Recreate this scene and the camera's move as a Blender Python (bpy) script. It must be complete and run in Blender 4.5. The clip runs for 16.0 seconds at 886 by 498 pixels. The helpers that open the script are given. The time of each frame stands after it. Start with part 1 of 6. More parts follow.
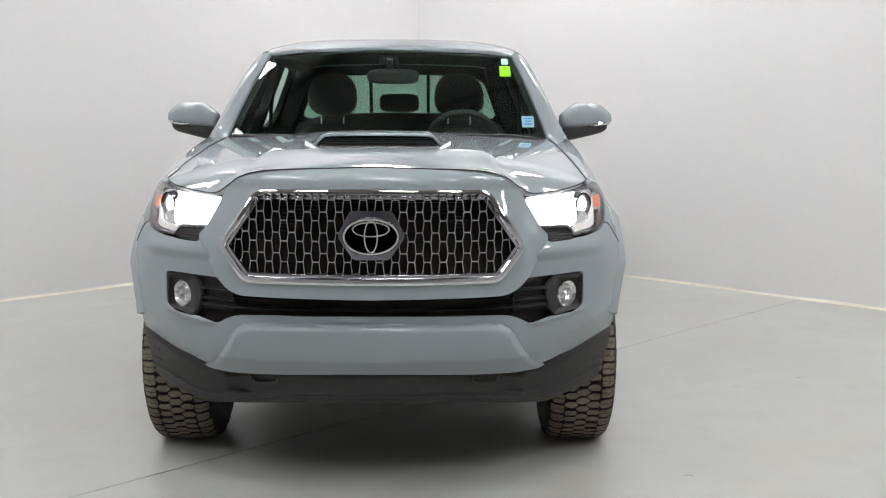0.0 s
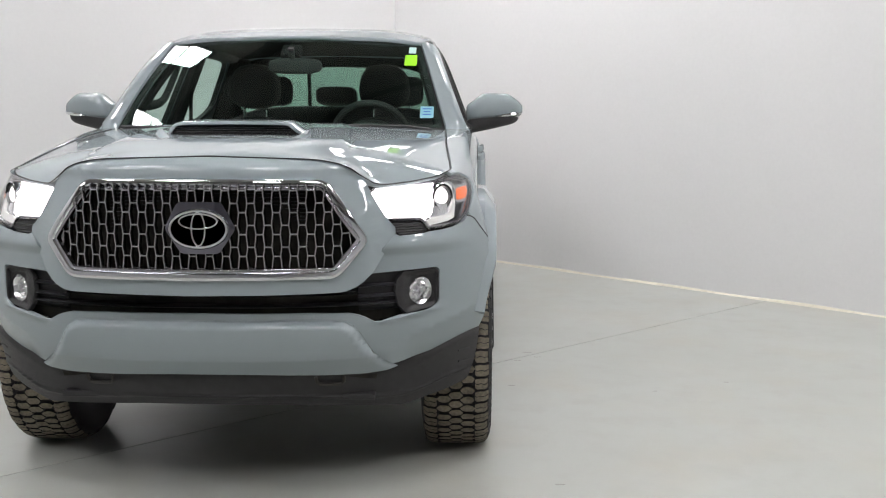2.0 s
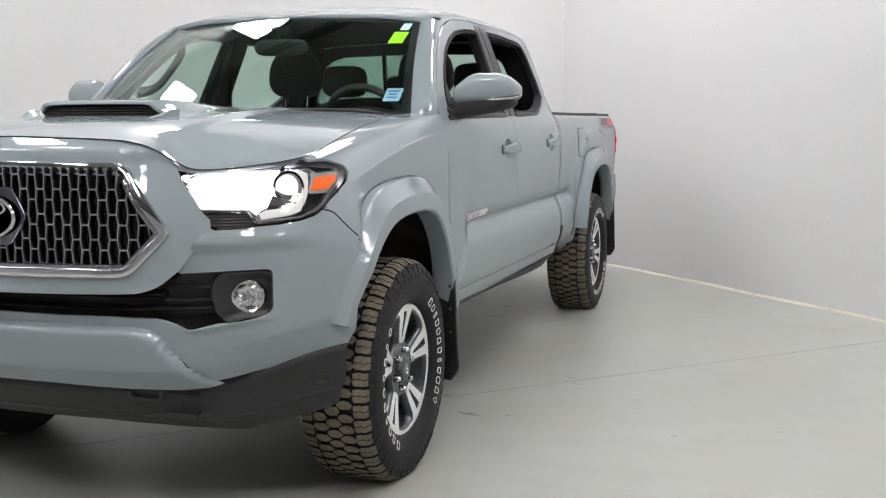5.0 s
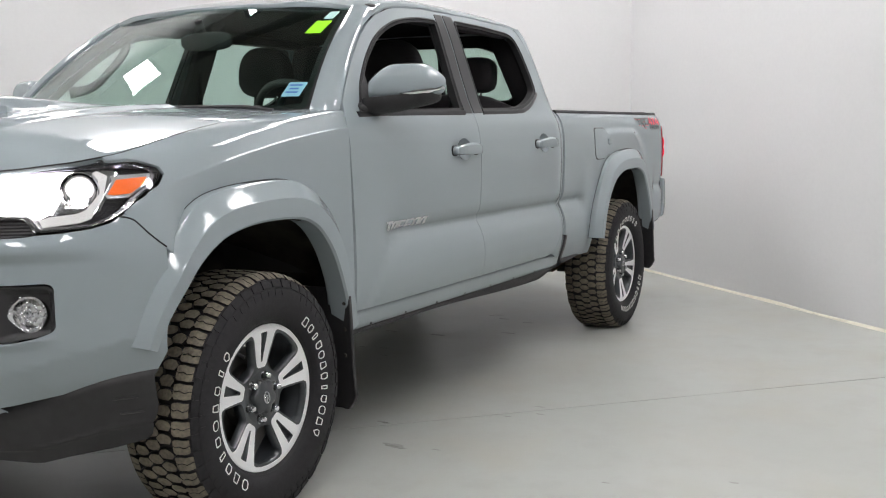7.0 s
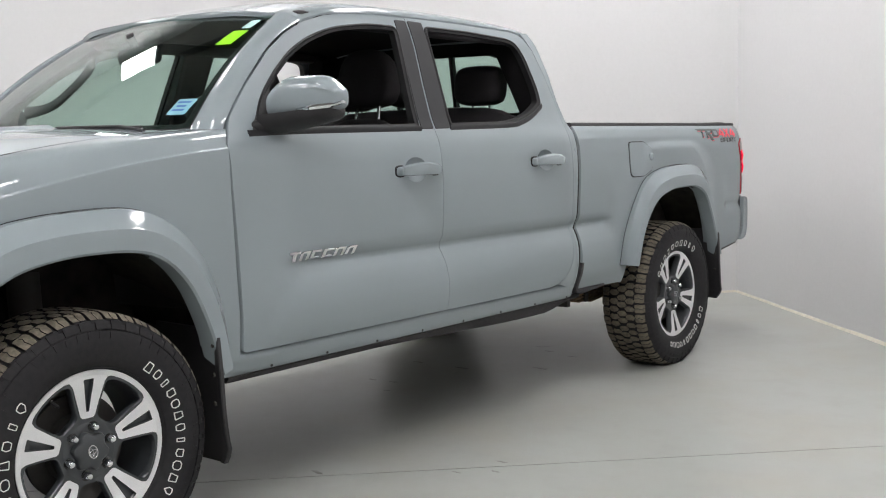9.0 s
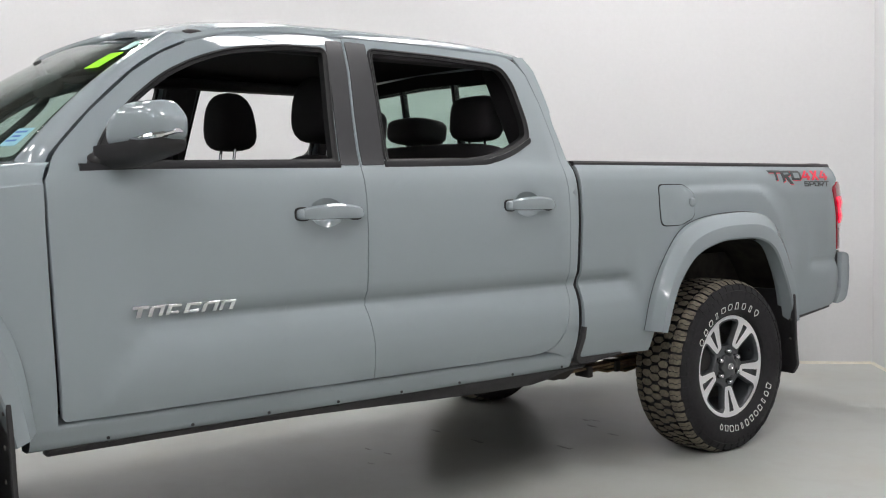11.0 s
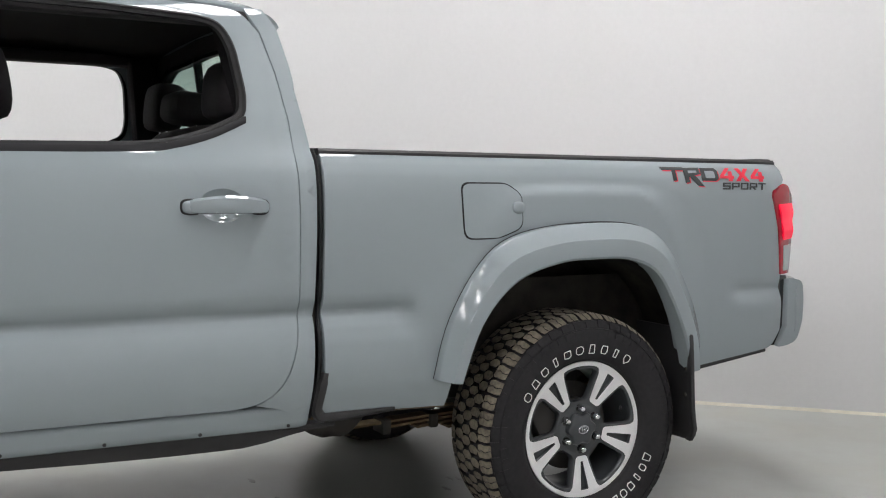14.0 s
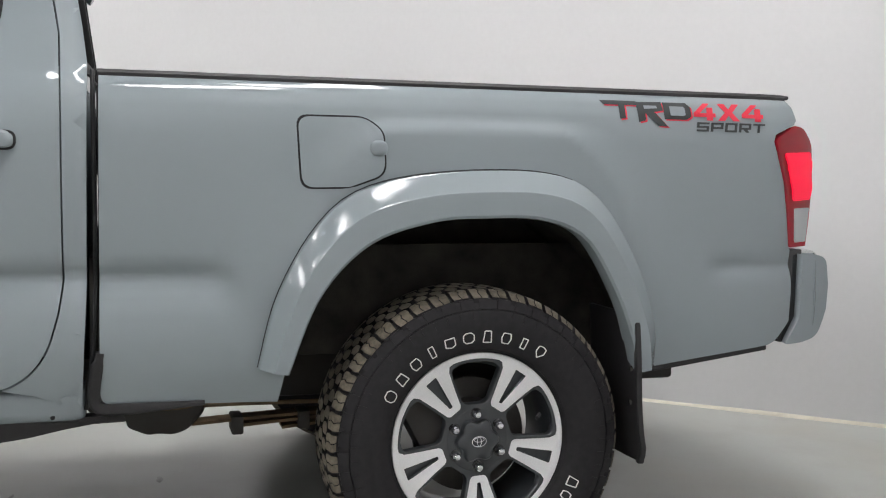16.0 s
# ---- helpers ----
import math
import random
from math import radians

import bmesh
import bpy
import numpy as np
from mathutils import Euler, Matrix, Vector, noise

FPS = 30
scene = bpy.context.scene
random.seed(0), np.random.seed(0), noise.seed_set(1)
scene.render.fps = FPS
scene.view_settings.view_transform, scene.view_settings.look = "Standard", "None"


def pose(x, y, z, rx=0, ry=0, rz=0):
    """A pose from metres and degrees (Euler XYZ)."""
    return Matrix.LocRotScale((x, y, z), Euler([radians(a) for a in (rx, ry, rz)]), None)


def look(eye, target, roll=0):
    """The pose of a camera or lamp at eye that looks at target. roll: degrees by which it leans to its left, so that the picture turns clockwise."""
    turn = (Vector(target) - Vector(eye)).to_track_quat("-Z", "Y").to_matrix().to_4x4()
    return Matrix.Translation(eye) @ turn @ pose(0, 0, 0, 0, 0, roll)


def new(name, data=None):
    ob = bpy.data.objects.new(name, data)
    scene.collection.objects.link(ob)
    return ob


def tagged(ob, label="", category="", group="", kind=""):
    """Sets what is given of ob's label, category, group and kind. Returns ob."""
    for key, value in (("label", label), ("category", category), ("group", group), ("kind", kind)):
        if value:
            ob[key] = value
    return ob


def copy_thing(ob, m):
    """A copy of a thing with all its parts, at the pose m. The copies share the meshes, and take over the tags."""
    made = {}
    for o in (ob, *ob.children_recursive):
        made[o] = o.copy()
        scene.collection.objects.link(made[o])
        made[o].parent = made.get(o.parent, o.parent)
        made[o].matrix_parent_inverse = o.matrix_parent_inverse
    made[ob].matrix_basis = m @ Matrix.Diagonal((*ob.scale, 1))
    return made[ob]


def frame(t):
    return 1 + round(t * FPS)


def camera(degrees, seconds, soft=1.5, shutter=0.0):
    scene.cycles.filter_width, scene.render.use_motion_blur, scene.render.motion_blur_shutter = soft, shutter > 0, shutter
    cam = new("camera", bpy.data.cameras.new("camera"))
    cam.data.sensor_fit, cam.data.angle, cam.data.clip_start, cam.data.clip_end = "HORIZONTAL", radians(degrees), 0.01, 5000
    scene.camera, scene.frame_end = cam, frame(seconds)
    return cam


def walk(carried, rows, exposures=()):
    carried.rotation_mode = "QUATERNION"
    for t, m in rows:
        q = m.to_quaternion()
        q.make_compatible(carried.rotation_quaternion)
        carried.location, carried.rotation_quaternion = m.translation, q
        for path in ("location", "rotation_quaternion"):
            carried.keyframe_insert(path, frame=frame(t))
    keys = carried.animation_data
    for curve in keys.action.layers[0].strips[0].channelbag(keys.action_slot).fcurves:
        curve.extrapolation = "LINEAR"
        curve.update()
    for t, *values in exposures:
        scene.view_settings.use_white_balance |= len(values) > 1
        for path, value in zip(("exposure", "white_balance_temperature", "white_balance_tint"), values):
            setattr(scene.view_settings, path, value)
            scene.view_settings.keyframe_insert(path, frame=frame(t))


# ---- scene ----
cam = camera(45.6, 16.0, soft=1.1)
PATH = [
    (0, (0.199, -4.52, 1.399), (0.225, -2.537, 1.141), 0.2),
    (0.5, (0.365, -4.518, 1.393), (0.385, -2.535, 1.133), 0.2),
    (1, (0.529, -4.454, 1.37), (0.544, -2.471, 1.11), 0.2),
    (1.5, (0.702, -4.376, 1.372), (0.695, -2.394, 1.108), 0.2),
    (2, (0.899, -4.312, 1.35), (0.836, -2.329, 1.094), 0.1),
    (2.5, (1.138, -4.221, 1.345), (0.957, -2.245, 1.088), -0.2),
    (3, (1.361, -4.09, 1.316), (1.064, -2.129, 1.064), -0.3),
    (3.2, (1.455, -4.025, 1.316), (1.111, -2.072, 1.059), -0.3),
    (5.3, (2.347, -3.301, 1.225), (1.667, -1.435, 0.992), -0.4),
    (5.5, (2.408, -3.234, 1.214), (1.708, -1.374, 0.985), -0.6),
    (6, (2.598, -3.035, 1.21), (1.821, -1.206, 0.984), -0.7),
    (6.5, (2.763, -2.815, 1.218), (1.914, -1.019, 0.985), -0.6),
    (7, (2.93, -2.578, 1.201), (1.998, -0.823, 0.977), -0.7),
    (7.5, (3.09, -2.377, 1.208), (2.087, -0.661, 0.988), -0.7),
    (8, (3.238, -2.147, 1.203), (2.156, -0.479, 0.985), -0.9),
    (8.5, (3.356, -1.903, 1.204), (2.201, -0.284, 0.995), -0.9),
    (9, (3.521, -1.597, 1.213), (2.26, -0.058, 1.015), -1.3),
    (11.3, (3.825, -0.202, 1.166), (2.237, 1.008, 1.070), -0.5),
    (11.5, (3.836, -0.083, 1.167), (2.235, 1.110, 1.071), -0.3),
    (12, (3.864, 0.240, 1.176), (2.238, 1.400, 1.077), -0.0),
    (12.5, (3.852, 0.565, 1.166), (2.206, 1.695, 1.072), 0.1),
    (13, (3.826, 0.868, 1.196), (2.150, 1.950, 1.091), 0.4),
    (13.5, (3.808, 1.176, 1.207), (2.092, 2.193, 1.095), 0.45),
    (14, (3.753, 1.482, 1.188), (2.001, 2.434, 1.071), 0.5),
    (14.5, (3.699, 1.808, 1.160), (1.907, 2.680, 1.037), 0.57),
    (15, (3.642, 2.122, 1.120), (1.811, 2.909, 0.995), 0.53),
    (15.5, (3.537, 2.406, 1.072), (1.673, 3.106, 0.947), 0.5),
    (16, (3.436, 2.708, 1.053), (1.530, 3.281, 0.920), 0.65),
]
walk(cam, [(t, look(eye, target, roll)) for t, eye, target, roll in PATH])

# ---- world, lamps' strength, exposure ----
LAMP = 30.0
HEAD = 9.0
world = bpy.data.worlds.new("world")
world.use_nodes = True
world.node_tree.nodes["Background"].inputs[0].default_value = (0.8, 0.9, 1.0, 1)
world.node_tree.nodes["Background"].inputs[1].default_value = 0.05
scene.world = world


# ---- materials ----
def material(name, colour, rough=0.5, metal=0.0, coat=0.0, spec=0.5, vary=0.0, grain=30.0, bump=0.0, bump_scale=200.0, emit=0.0, emit_colour=None, big=3.0, tint=None):
    """A surface with colour variation at two scales and a fine relief."""
    m = bpy.data.materials.new(name)
    m.use_nodes = True
    nt = m.node_tree
    b = nt.nodes["Principled BSDF"]
    b.inputs["Base Color"].default_value = (*colour, 1)
    b.inputs["Roughness"].default_value = rough
    b.inputs["Metallic"].default_value = metal
    b.inputs["Specular IOR Level"].default_value = spec
    b.inputs["Coat Weight"].default_value = coat
    b.inputs["Coat Roughness"].default_value = 0.03
    if emit:
        b.inputs["Emission Color"].default_value = (*(emit_colour or colour), 1)
        b.inputs["Emission Strength"].default_value = emit
    co = nt.nodes.new("ShaderNodeTexCoord")
    if vary:
        fine, wide = nt.nodes.new("ShaderNodeTexNoise"), nt.nodes.new("ShaderNodeTexNoise")
        fine.inputs["Scale"].default_value, wide.inputs["Scale"].default_value = grain, big
        fine.inputs["Detail"].default_value = wide.inputs["Detail"].default_value = 5
        add = nt.nodes.new("ShaderNodeMath")
        add.operation = "ADD"
        ramp = nt.nodes.new("ShaderNodeMapRange")
        ramp.inputs[1].default_value, ramp.inputs[2].default_value = 0.7, 1.3
        mix = nt.nodes.new("ShaderNodeMix")
        mix.data_type = "RGBA"
        other = tint or tuple(c * (1 - vary) for c in colour)
        mix.inputs[6].default_value, mix.inputs[7].default_value = (*other, 1), (*(min(1, c * (1 + vary * 0.5)) for c in colour), 1)
        for n in (fine, wide):
            nt.links.new(co.outputs["Object"], n.inputs["Vector"])
        nt.links.new(fine.outputs["Fac"], add.inputs[0])
        nt.links.new(wide.outputs["Fac"], add.inputs[1])
        nt.links.new(add.outputs[0], ramp.inputs[0])
        nt.links.new(ramp.outputs[0], mix.inputs[0])
        nt.links.new(mix.outputs[2], b.inputs["Base Color"])
        rr = nt.nodes.new("ShaderNodeMapRange")
        rr.inputs[3].default_value, rr.inputs[4].default_value = rough * 0.85, min(1, rough * 1.2)
        nt.links.new(wide.outputs["Fac"], rr.inputs[0])
        nt.links.new(rr.outputs[0], b.inputs["Roughness"])
    if bump:
        n, bp = nt.nodes.new("ShaderNodeTexNoise"), nt.nodes.new("ShaderNodeBump")
        n.inputs["Scale"].default_value, n.inputs["Detail"].default_value = bump_scale, 3
        bp.inputs["Strength"].default_value, bp.inputs["Distance"].default_value = bump, 0.002
        nt.links.new(co.outputs["Object"], n.inputs["Vector"])
        nt.links.new(n.outputs["Fac"], bp.inputs["Height"])
        nt.links.new(bp.outputs["Normal"], b.inputs["Normal"])
    return m


def glass(name, colour, rough=0.0, share=0.9):
    """Thin sheet: mostly clear with a tint, mirrored by Fresnel."""
    m = bpy.data.materials.new(name)
    m.use_nodes = True
    nt = m.node_tree
    nt.nodes.remove(nt.nodes["Principled BSDF"])
    clear, gloss, mix, face, power, scale = (nt.nodes.new("ShaderNode" + n) for n in ("BsdfTransparent", "BsdfGlossy", "MixShader", "LayerWeight", "Math", "MapRange"))
    clear.inputs[0].default_value = (*colour, 1)
    gloss.inputs["Roughness"].default_value = rough
    face.inputs["Blend"].default_value = 0.5
    power.operation, power.inputs[1].default_value = "POWER", 5.0
    scale.inputs[3].default_value, scale.inputs[4].default_value = 0.035, 1.0
    nt.links.new(face.outputs["Facing"], power.inputs[0])
    nt.links.new(power.outputs[0], scale.inputs[0])
    nt.links.new(scale.outputs[0], mix.inputs[0])
    nt.links.new(clear.outputs[0], mix.inputs[1])
    nt.links.new(gloss.outputs[0], mix.inputs[2])
    nt.links.new(mix.outputs[0], nt.nodes["Material Output"].inputs[0])
    return m


PAINT = material("grey_paint", (0.262, 0.299, 0.319), rough=0.5, spec=0.0, coat=1.0)
FLARE = material("grey_flare_paint", (0.262, 0.299, 0.319), rough=0.5, spec=0.0, coat=1.0)
FLARE.node_tree.nodes["Principled BSDF"].inputs["Coat Roughness"].default_value = 0.11
BLACK = material("black_plastic", (0.022, 0.021, 0.023), rough=0.55, vary=0.3, bump=0.25, bump_scale=900)
SATIN = material("black_satin", (0.024, 0.024, 0.027), rough=0.36, spec=0.3, vary=0.1)
GLOSSBLACK = material("gloss_black", (0.01, 0.01, 0.011), rough=0.12, coat=0.6)
SEAL = material("rubber_seal", (0.014, 0.014, 0.015), rough=0.55, spec=0.25, vary=0.2)
CHROME = material("chrome", (0.72, 0.73, 0.76), rough=0.07, metal=1.0, vary=0.03)
DARKCHROME = material("dark_chrome", (0.48, 0.47, 0.50), rough=0.22, metal=1.0, vary=0.05)
MACHINED = material("machined_aluminium", (0.84, 0.84, 0.85), rough=0.36, metal=0.45, vary=0.08, grain=300)
GUNMETAL = material("gunmetal_paint", (0.045, 0.05, 0.055), rough=0.35, metal=0.3, coat=0.5, vary=0.1)
RUBBER = material("tyre_rubber", (0.017, 0.016, 0.018), rough=0.62, spec=0.3, vary=0.35, grain=60, bump=0.3, bump_scale=400)
TREAD = material("dusty_tread", (0.17, 0.148, 0.112), rough=0.85, vary=0.45, grain=90, big=12, bump=0.4, bump_scale=500)
LETTER = material("white_lettering", (0.82, 0.81, 0.78), rough=0.6, vary=0.15, grain=200)
DISC = material("brake_disc", (0.06, 0.056, 0.052), rough=0.6, metal=0.6, vary=0.3)
UNDER = material("underbody_steel", (0.030, 0.029, 0.028), rough=0.75, vary=0.5, grain=15, tint=(0.036, 0.030, 0.024))
RUST = material("rusty_spring_steel", (0.12, 0.08, 0.04), rough=0.8, vary=0.6, grain=25)
LINER = material("wheel_liner", (0.045, 0.042, 0.036), rough=0.9, spec=0.12, vary=0.6, grain=14, tint=(0.018, 0.017, 0.017), bump=0.3)
CLOTH = material("dark_upholstery", (0.03, 0.027, 0.03), rough=0.8, vary=0.25, grain=120, bump=0.5, bump_scale=700)
HEADCLOTH = material("black_headliner", (0.013, 0.012, 0.013), rough=0.9, spec=0.15, vary=0.25, grain=150, bump=0.3, bump_scale=800)
TRIMGREY = material("grey_trim_cloth", (0.09, 0.085, 0.09), rough=0.85, vary=0.2, bump=0.4, bump_scale=900)
DASH = material("dashboard_plastic", (0.035, 0.035, 0.036), rough=0.6, vary=0.2, bump=0.3, bump_scale=600)
MESHGREY = material("grille_grey", (0.34, 0.335, 0.35), rough=0.22, metal=0.75, coat=0.4, vary=0.06)
REDLENS = material("red_lens", (0.70, 0.003, 0.03), rough=0.2, spec=0.2, coat=0.25, emit=0.55, emit_colour=(1.0, 0.0, 0.045))
REDDARK = material("dark_red_lens", (0.30, 0.004, 0.014), rough=0.15, spec=0.3, coat=0.4)
CLEARLENS = material("clear_lens", (0.42, 0.43, 0.44), rough=0.1, coat=1.0, metal=0.3)
# Faint glow stands for the bulb lit behind the amber lens.
AMBER = material("amber_marker", (0.75, 0.12, 0.015), rough=0.15, coat=1.0, emit=0.25, emit_colour=(1.0, 0.2, 0.03))
BEAM = material("lit_reflector", (1, 1, 1), emit=HEAD, emit_colour=(1.0, 0.93, 0.93))
PROJECTOR = material("projector_glow", (1, 1, 1), rough=0.05, emit=1.6, emit_colour=(1.0, 0.93, 0.93))
RUNNING = material("daytime_light", (0.55, 0.55, 0.54), rough=0.25, coat=0.5, emit=0.22, emit_colour=(1.0, 0.96, 0.95))
FOGLENS = material("fog_reflector", (0.85, 0.85, 0.87), rough=0.16, metal=1.0)
GREENNOTE = material("green_note", (0.27, 0.72, 0.0), rough=0.8, vary=0.05)
PLATEDARK = material("smoked_chrome", (0.17, 0.165, 0.20), rough=0.12, metal=1.0)
PALENOTE = material("pale_note", (0.45, 0.68, 0.64), rough=0.6, vary=0.05)
BLUENOTE = material("blue_note", (0.22, 0.47, 0.56), rough=0.6, vary=0.06)
BLUEBAR = material("blue_print", (0.06, 0.16, 0.42), rough=0.6)
DECALDARK = material("dark_decal", (0.035, 0.04, 0.042), rough=0.4)
DECALRED = material("red_decal", (0.72, 0.03, 0.06), rough=0.4)
WINDSCREEN = glass("green_tinted_glass", (0.70, 0.82, 0.77))
BACKGLASS = glass("privacy_green_glass", (0.66, 0.77, 0.72))
LENS = glass("lamp_lens", (0.97, 0.97, 0.97))
# Unseen far walls: paleness chosen to bounce fill light onto the truck's side.
FILLWALL = material("pale_far_wall", (0.66, 0.66, 0.66), rough=0.8, vary=0.2, big=0.6)
WALLPAINT = material("white_wall_paint", (0.68, 0.676, 0.68), rough=0.75, vary=0.025, grain=40, big=0.7, bump=0.08, bump_scale=260)
CEILINGPAINT = material("grey_ceiling", (0.30, 0.29, 0.275), rough=0.8, vary=0.1, big=0.5)
STEELPAINT = material("dark_roof_steel", (0.06, 0.055, 0.05), rough=0.6, vary=0.2)
CAULK = material("yellowed_caulk", (0.72, 0.68, 0.58), rough=0.6, vary=0.15, grain=20)
DIFFUSER = material("lamp_diffuser", (1, 1, 1), emit=LAMP, emit_colour=(1.0, 0.985, 0.99))
JOINT = material("floor_joint", (0.16, 0.15, 0.13), rough=0.9, vary=0.3)
SPOT = material("oil_spot", (0.27, 0.265, 0.245), rough=0.35, vary=0.35, grain=60)


def floor_material():
    """Light grey epoxy over concrete with worn, yellowish and darker patches."""
    m = material("epoxy_floor", (0.43, 0.44, 0.415), rough=0.3)
    nt = m.node_tree
    b = nt.nodes["Principled BSDF"]
    co = nt.nodes.new("ShaderNodeTexCoord")
    last = None
    for scale, lo, hi, dark in ((0.5, 0.35, 0.70, (0.355, 0.365, 0.34)), (1.7, 0.48, 0.80, (0.375, 0.362, 0.315)), (6.0, 0.48, 0.85, (0.35, 0.35, 0.327))):
        n, r, mix = nt.nodes.new("ShaderNodeTexNoise"), nt.nodes.new("ShaderNodeMapRange"), nt.nodes.new("ShaderNodeMix")
        n.inputs["Scale"].default_value, n.inputs["Detail"].default_value, n.inputs["Roughness"].default_value = scale, 4, 0.55
        r.inputs[1].default_value, r.inputs[2].default_value = lo, hi
        mix.data_type = "RGBA"
        mix.inputs[6].default_value, mix.inputs[7].default_value = (0.40, 0.413, 0.39, 1), (*dark, 1)
        nt.links.new(co.outputs["Object"], n.inputs["Vector"])
        nt.links.new(n.outputs["Fac"], r.inputs[0])
        nt.links.new(r.outputs[0], mix.inputs[0])
        if last:
            nt.links.new(last, mix.inputs[6])
        last = mix.outputs[2]
    nt.links.new(last, b.inputs["Base Color"])
    n, r = nt.nodes.new("ShaderNodeTexNoise"), nt.nodes.new("ShaderNodeMapRange")
    n.inputs["Scale"].default_value, n.inputs["Detail"].default_value = 1.4, 3
    r.inputs[3].default_value, r.inputs[4].default_value = 0.24, 0.40
    nt.links.new(co.outputs["Object"], n.inputs["Vector"])
    nt.links.new(n.outputs["Fac"], r.inputs[0])
    nt.links.new(r.outputs[0], b.inputs["Roughness"])
    return m


FLOOR = floor_material()


# ---- geometry tools ----
def clamp(v, a=0.0, b=1.0):
    return max(a, min(b, v))


def step_up(a, b, v):
    t = clamp((v - a) / (b - a))
    return t * t * (3 - 2 * t)


def lerp(a, b, t):
    return a + (b - a) * t


def curve(knots):
    """A smooth function through knots (a, b), held level past the ends."""
    xs, ys = [k[0] for k in knots], [k[1] for k in knots]
    n = len(xs)
    sl = [(ys[i + 1] - ys[i]) / (xs[i + 1] - xs[i]) for i in range(n - 1)]
    tan = [0.0 if i in (0, n - 1) else (0.0 if sl[i - 1] * sl[i] <= 0 else 2 * sl[i - 1] * sl[i] / (sl[i - 1] + sl[i])) for i in range(n)]
    tan[0], tan[-1] = sl[0], sl[-1]

    def f(x):
        if x <= xs[0]:
            return ys[0]
        if x >= xs[-1]:
            return ys[-1]
        i = next(j for j in range(n - 1) if x <= xs[j + 1])
        h = xs[i + 1] - xs[i]
        t = (x - xs[i]) / h
        return (2 * t**3 - 3 * t**2 + 1) * ys[i] + (t**3 - 2 * t**2 + t) * h * tan[i] + (3 * t**2 - 2 * t**3) * ys[i + 1] + (t**3 - t**2) * h * tan[i + 1]

    return f


def spline(points, count):
    """Catmull-Rom through 2D or 3D points, resampled evenly to count points."""
    p = [Vector(q) for q in points]
    dense = []
    for i in range(len(p) - 1):
        a, b, c, d = p[max(i - 1, 0)], p[i], p[i + 1], p[min(i + 2, len(p) - 1)]
        for k in range(16):
            t = k / 16
            dense.append(0.5 * (2 * b + (c - a) * t + (2 * a - 5 * b + 4 * c - d) * t * t + (3 * b - a - 3 * c + d) * t**3))
    dense.append(p[-1])
    run = [0.0]
    for a, b in zip(dense, dense[1:]):
        run.append(run[-1] + (b - a).length)
    out, j = [], 0
    for k in range(count):
        want = run[-1] * k / (count - 1)
        while j < len(run) - 2 and run[j + 1] < want:
            j += 1
        span = run[j + 1] - run[j]
        out.append(dense[j].lerp(dense[j + 1], (want - run[j]) / span if span else 0))
    return out


def rounded(poly, radius=0.0, longest=0.05):
    """A closed 2D outline with rounded corners, (u, v) or (u, v, r), cut into short edges."""
    n, pts = len(poly), []
    for i, q in enumerate(poly):
        a, b, c = Vector(poly[i - 1][:2]), Vector(q[:2]), Vector(poly[(i + 1) % n][:2])
        r = q[2] if len(q) > 2 else radius
        d1, d2 = (a - b).length, (c - b).length
        r = min(r, d1 * 0.48, d2 * 0.48)
        if r < 1e-4:
            pts.append(b)
            continue
        s, e = b + (a - b).normalized() * r, b + (c - b).normalized() * r
        pts += [s.lerp(b, t).lerp(b.lerp(e, t), t) for t in (0, 0.2, 0.4, 0.6, 0.8, 1)]
    out = []
    for a, b in zip(pts, pts[1:] + pts[:1]):
        k = max(1, int((b - a).length / longest))
        out += [a.lerp(b, j / k) for j in range(k)]
    return [p for i, p in enumerate(out) if (p - out[i - 1]).length > 1e-5]


def inset(poly, d):
    """The outline moved inwards by d (outwards: minus), for outlines that go counter-clockwise."""
    n, out = len(poly), []
    area = sum(a[0] * b[1] - a[1] * b[0] for a, b in zip(poly, poly[1:] + poly[:1]))
    d = d if area > 0 else -d
    for i in range(n):
        a, b, c = Vector(poly[i - 1][:2]), Vector(poly[i][:2]), Vector(poly[(i + 1) % n][:2])
        e, f = (b - a).normalized(), (c - b).normalized()
        p, q = Vector((-e.y, e.x)), Vector((-f.y, f.x))
        m = p + q
        m = m / max(m.length_squared / 2, 0.35)
        out.append((b.x + m.x * d, b.y + m.y * d))
    return out


def link(name, me, mat, parent, label=""):
    ob = new(name, me)
    me.materials.append(mat)
    if parent is not None:
        ob.parent = parent
    if label:
        ob["label"] = label
    return ob


def part(name, bm, mat, parent=None, label="", smooth=True, m=None, angle=38):
    """A bmesh as one mesh object."""
    me = bpy.data.meshes.new(name)
    bmesh.ops.recalc_face_normals(bm, faces=bm.faces[:])
    if m is not None:
        bmesh.ops.transform(bm, matrix=m, verts=bm.verts[:])
    bm.to_mesh(me)
    bm.free()
    if smooth:
        for p in me.polygons:
            p.use_smooth = True
        me.set_sharp_from_angle(angle=radians(angle))
    return link(name, me, mat, parent, label)


def thing(name, label, category, group="", at=(0, 0, 0)):
    ob = new(name)
    ob.location = at
    return tagged(ob, label, category, group)


def box(centre, size, bevel=0.0, m=None, bm=None, seg=2):
    own = bmesh.new()
    bmesh.ops.create_cube(own, size=1.0, matrix=Matrix.Translation(centre) @ (m or Matrix()) @ Matrix.Diagonal((*size, 1)))
    if bevel:
        bmesh.ops.bevel(own, geom=own.edges[:], offset=bevel, segments=seg, affect="EDGES", profile=0.5)
    return own if bm is None else merge(bm, own)


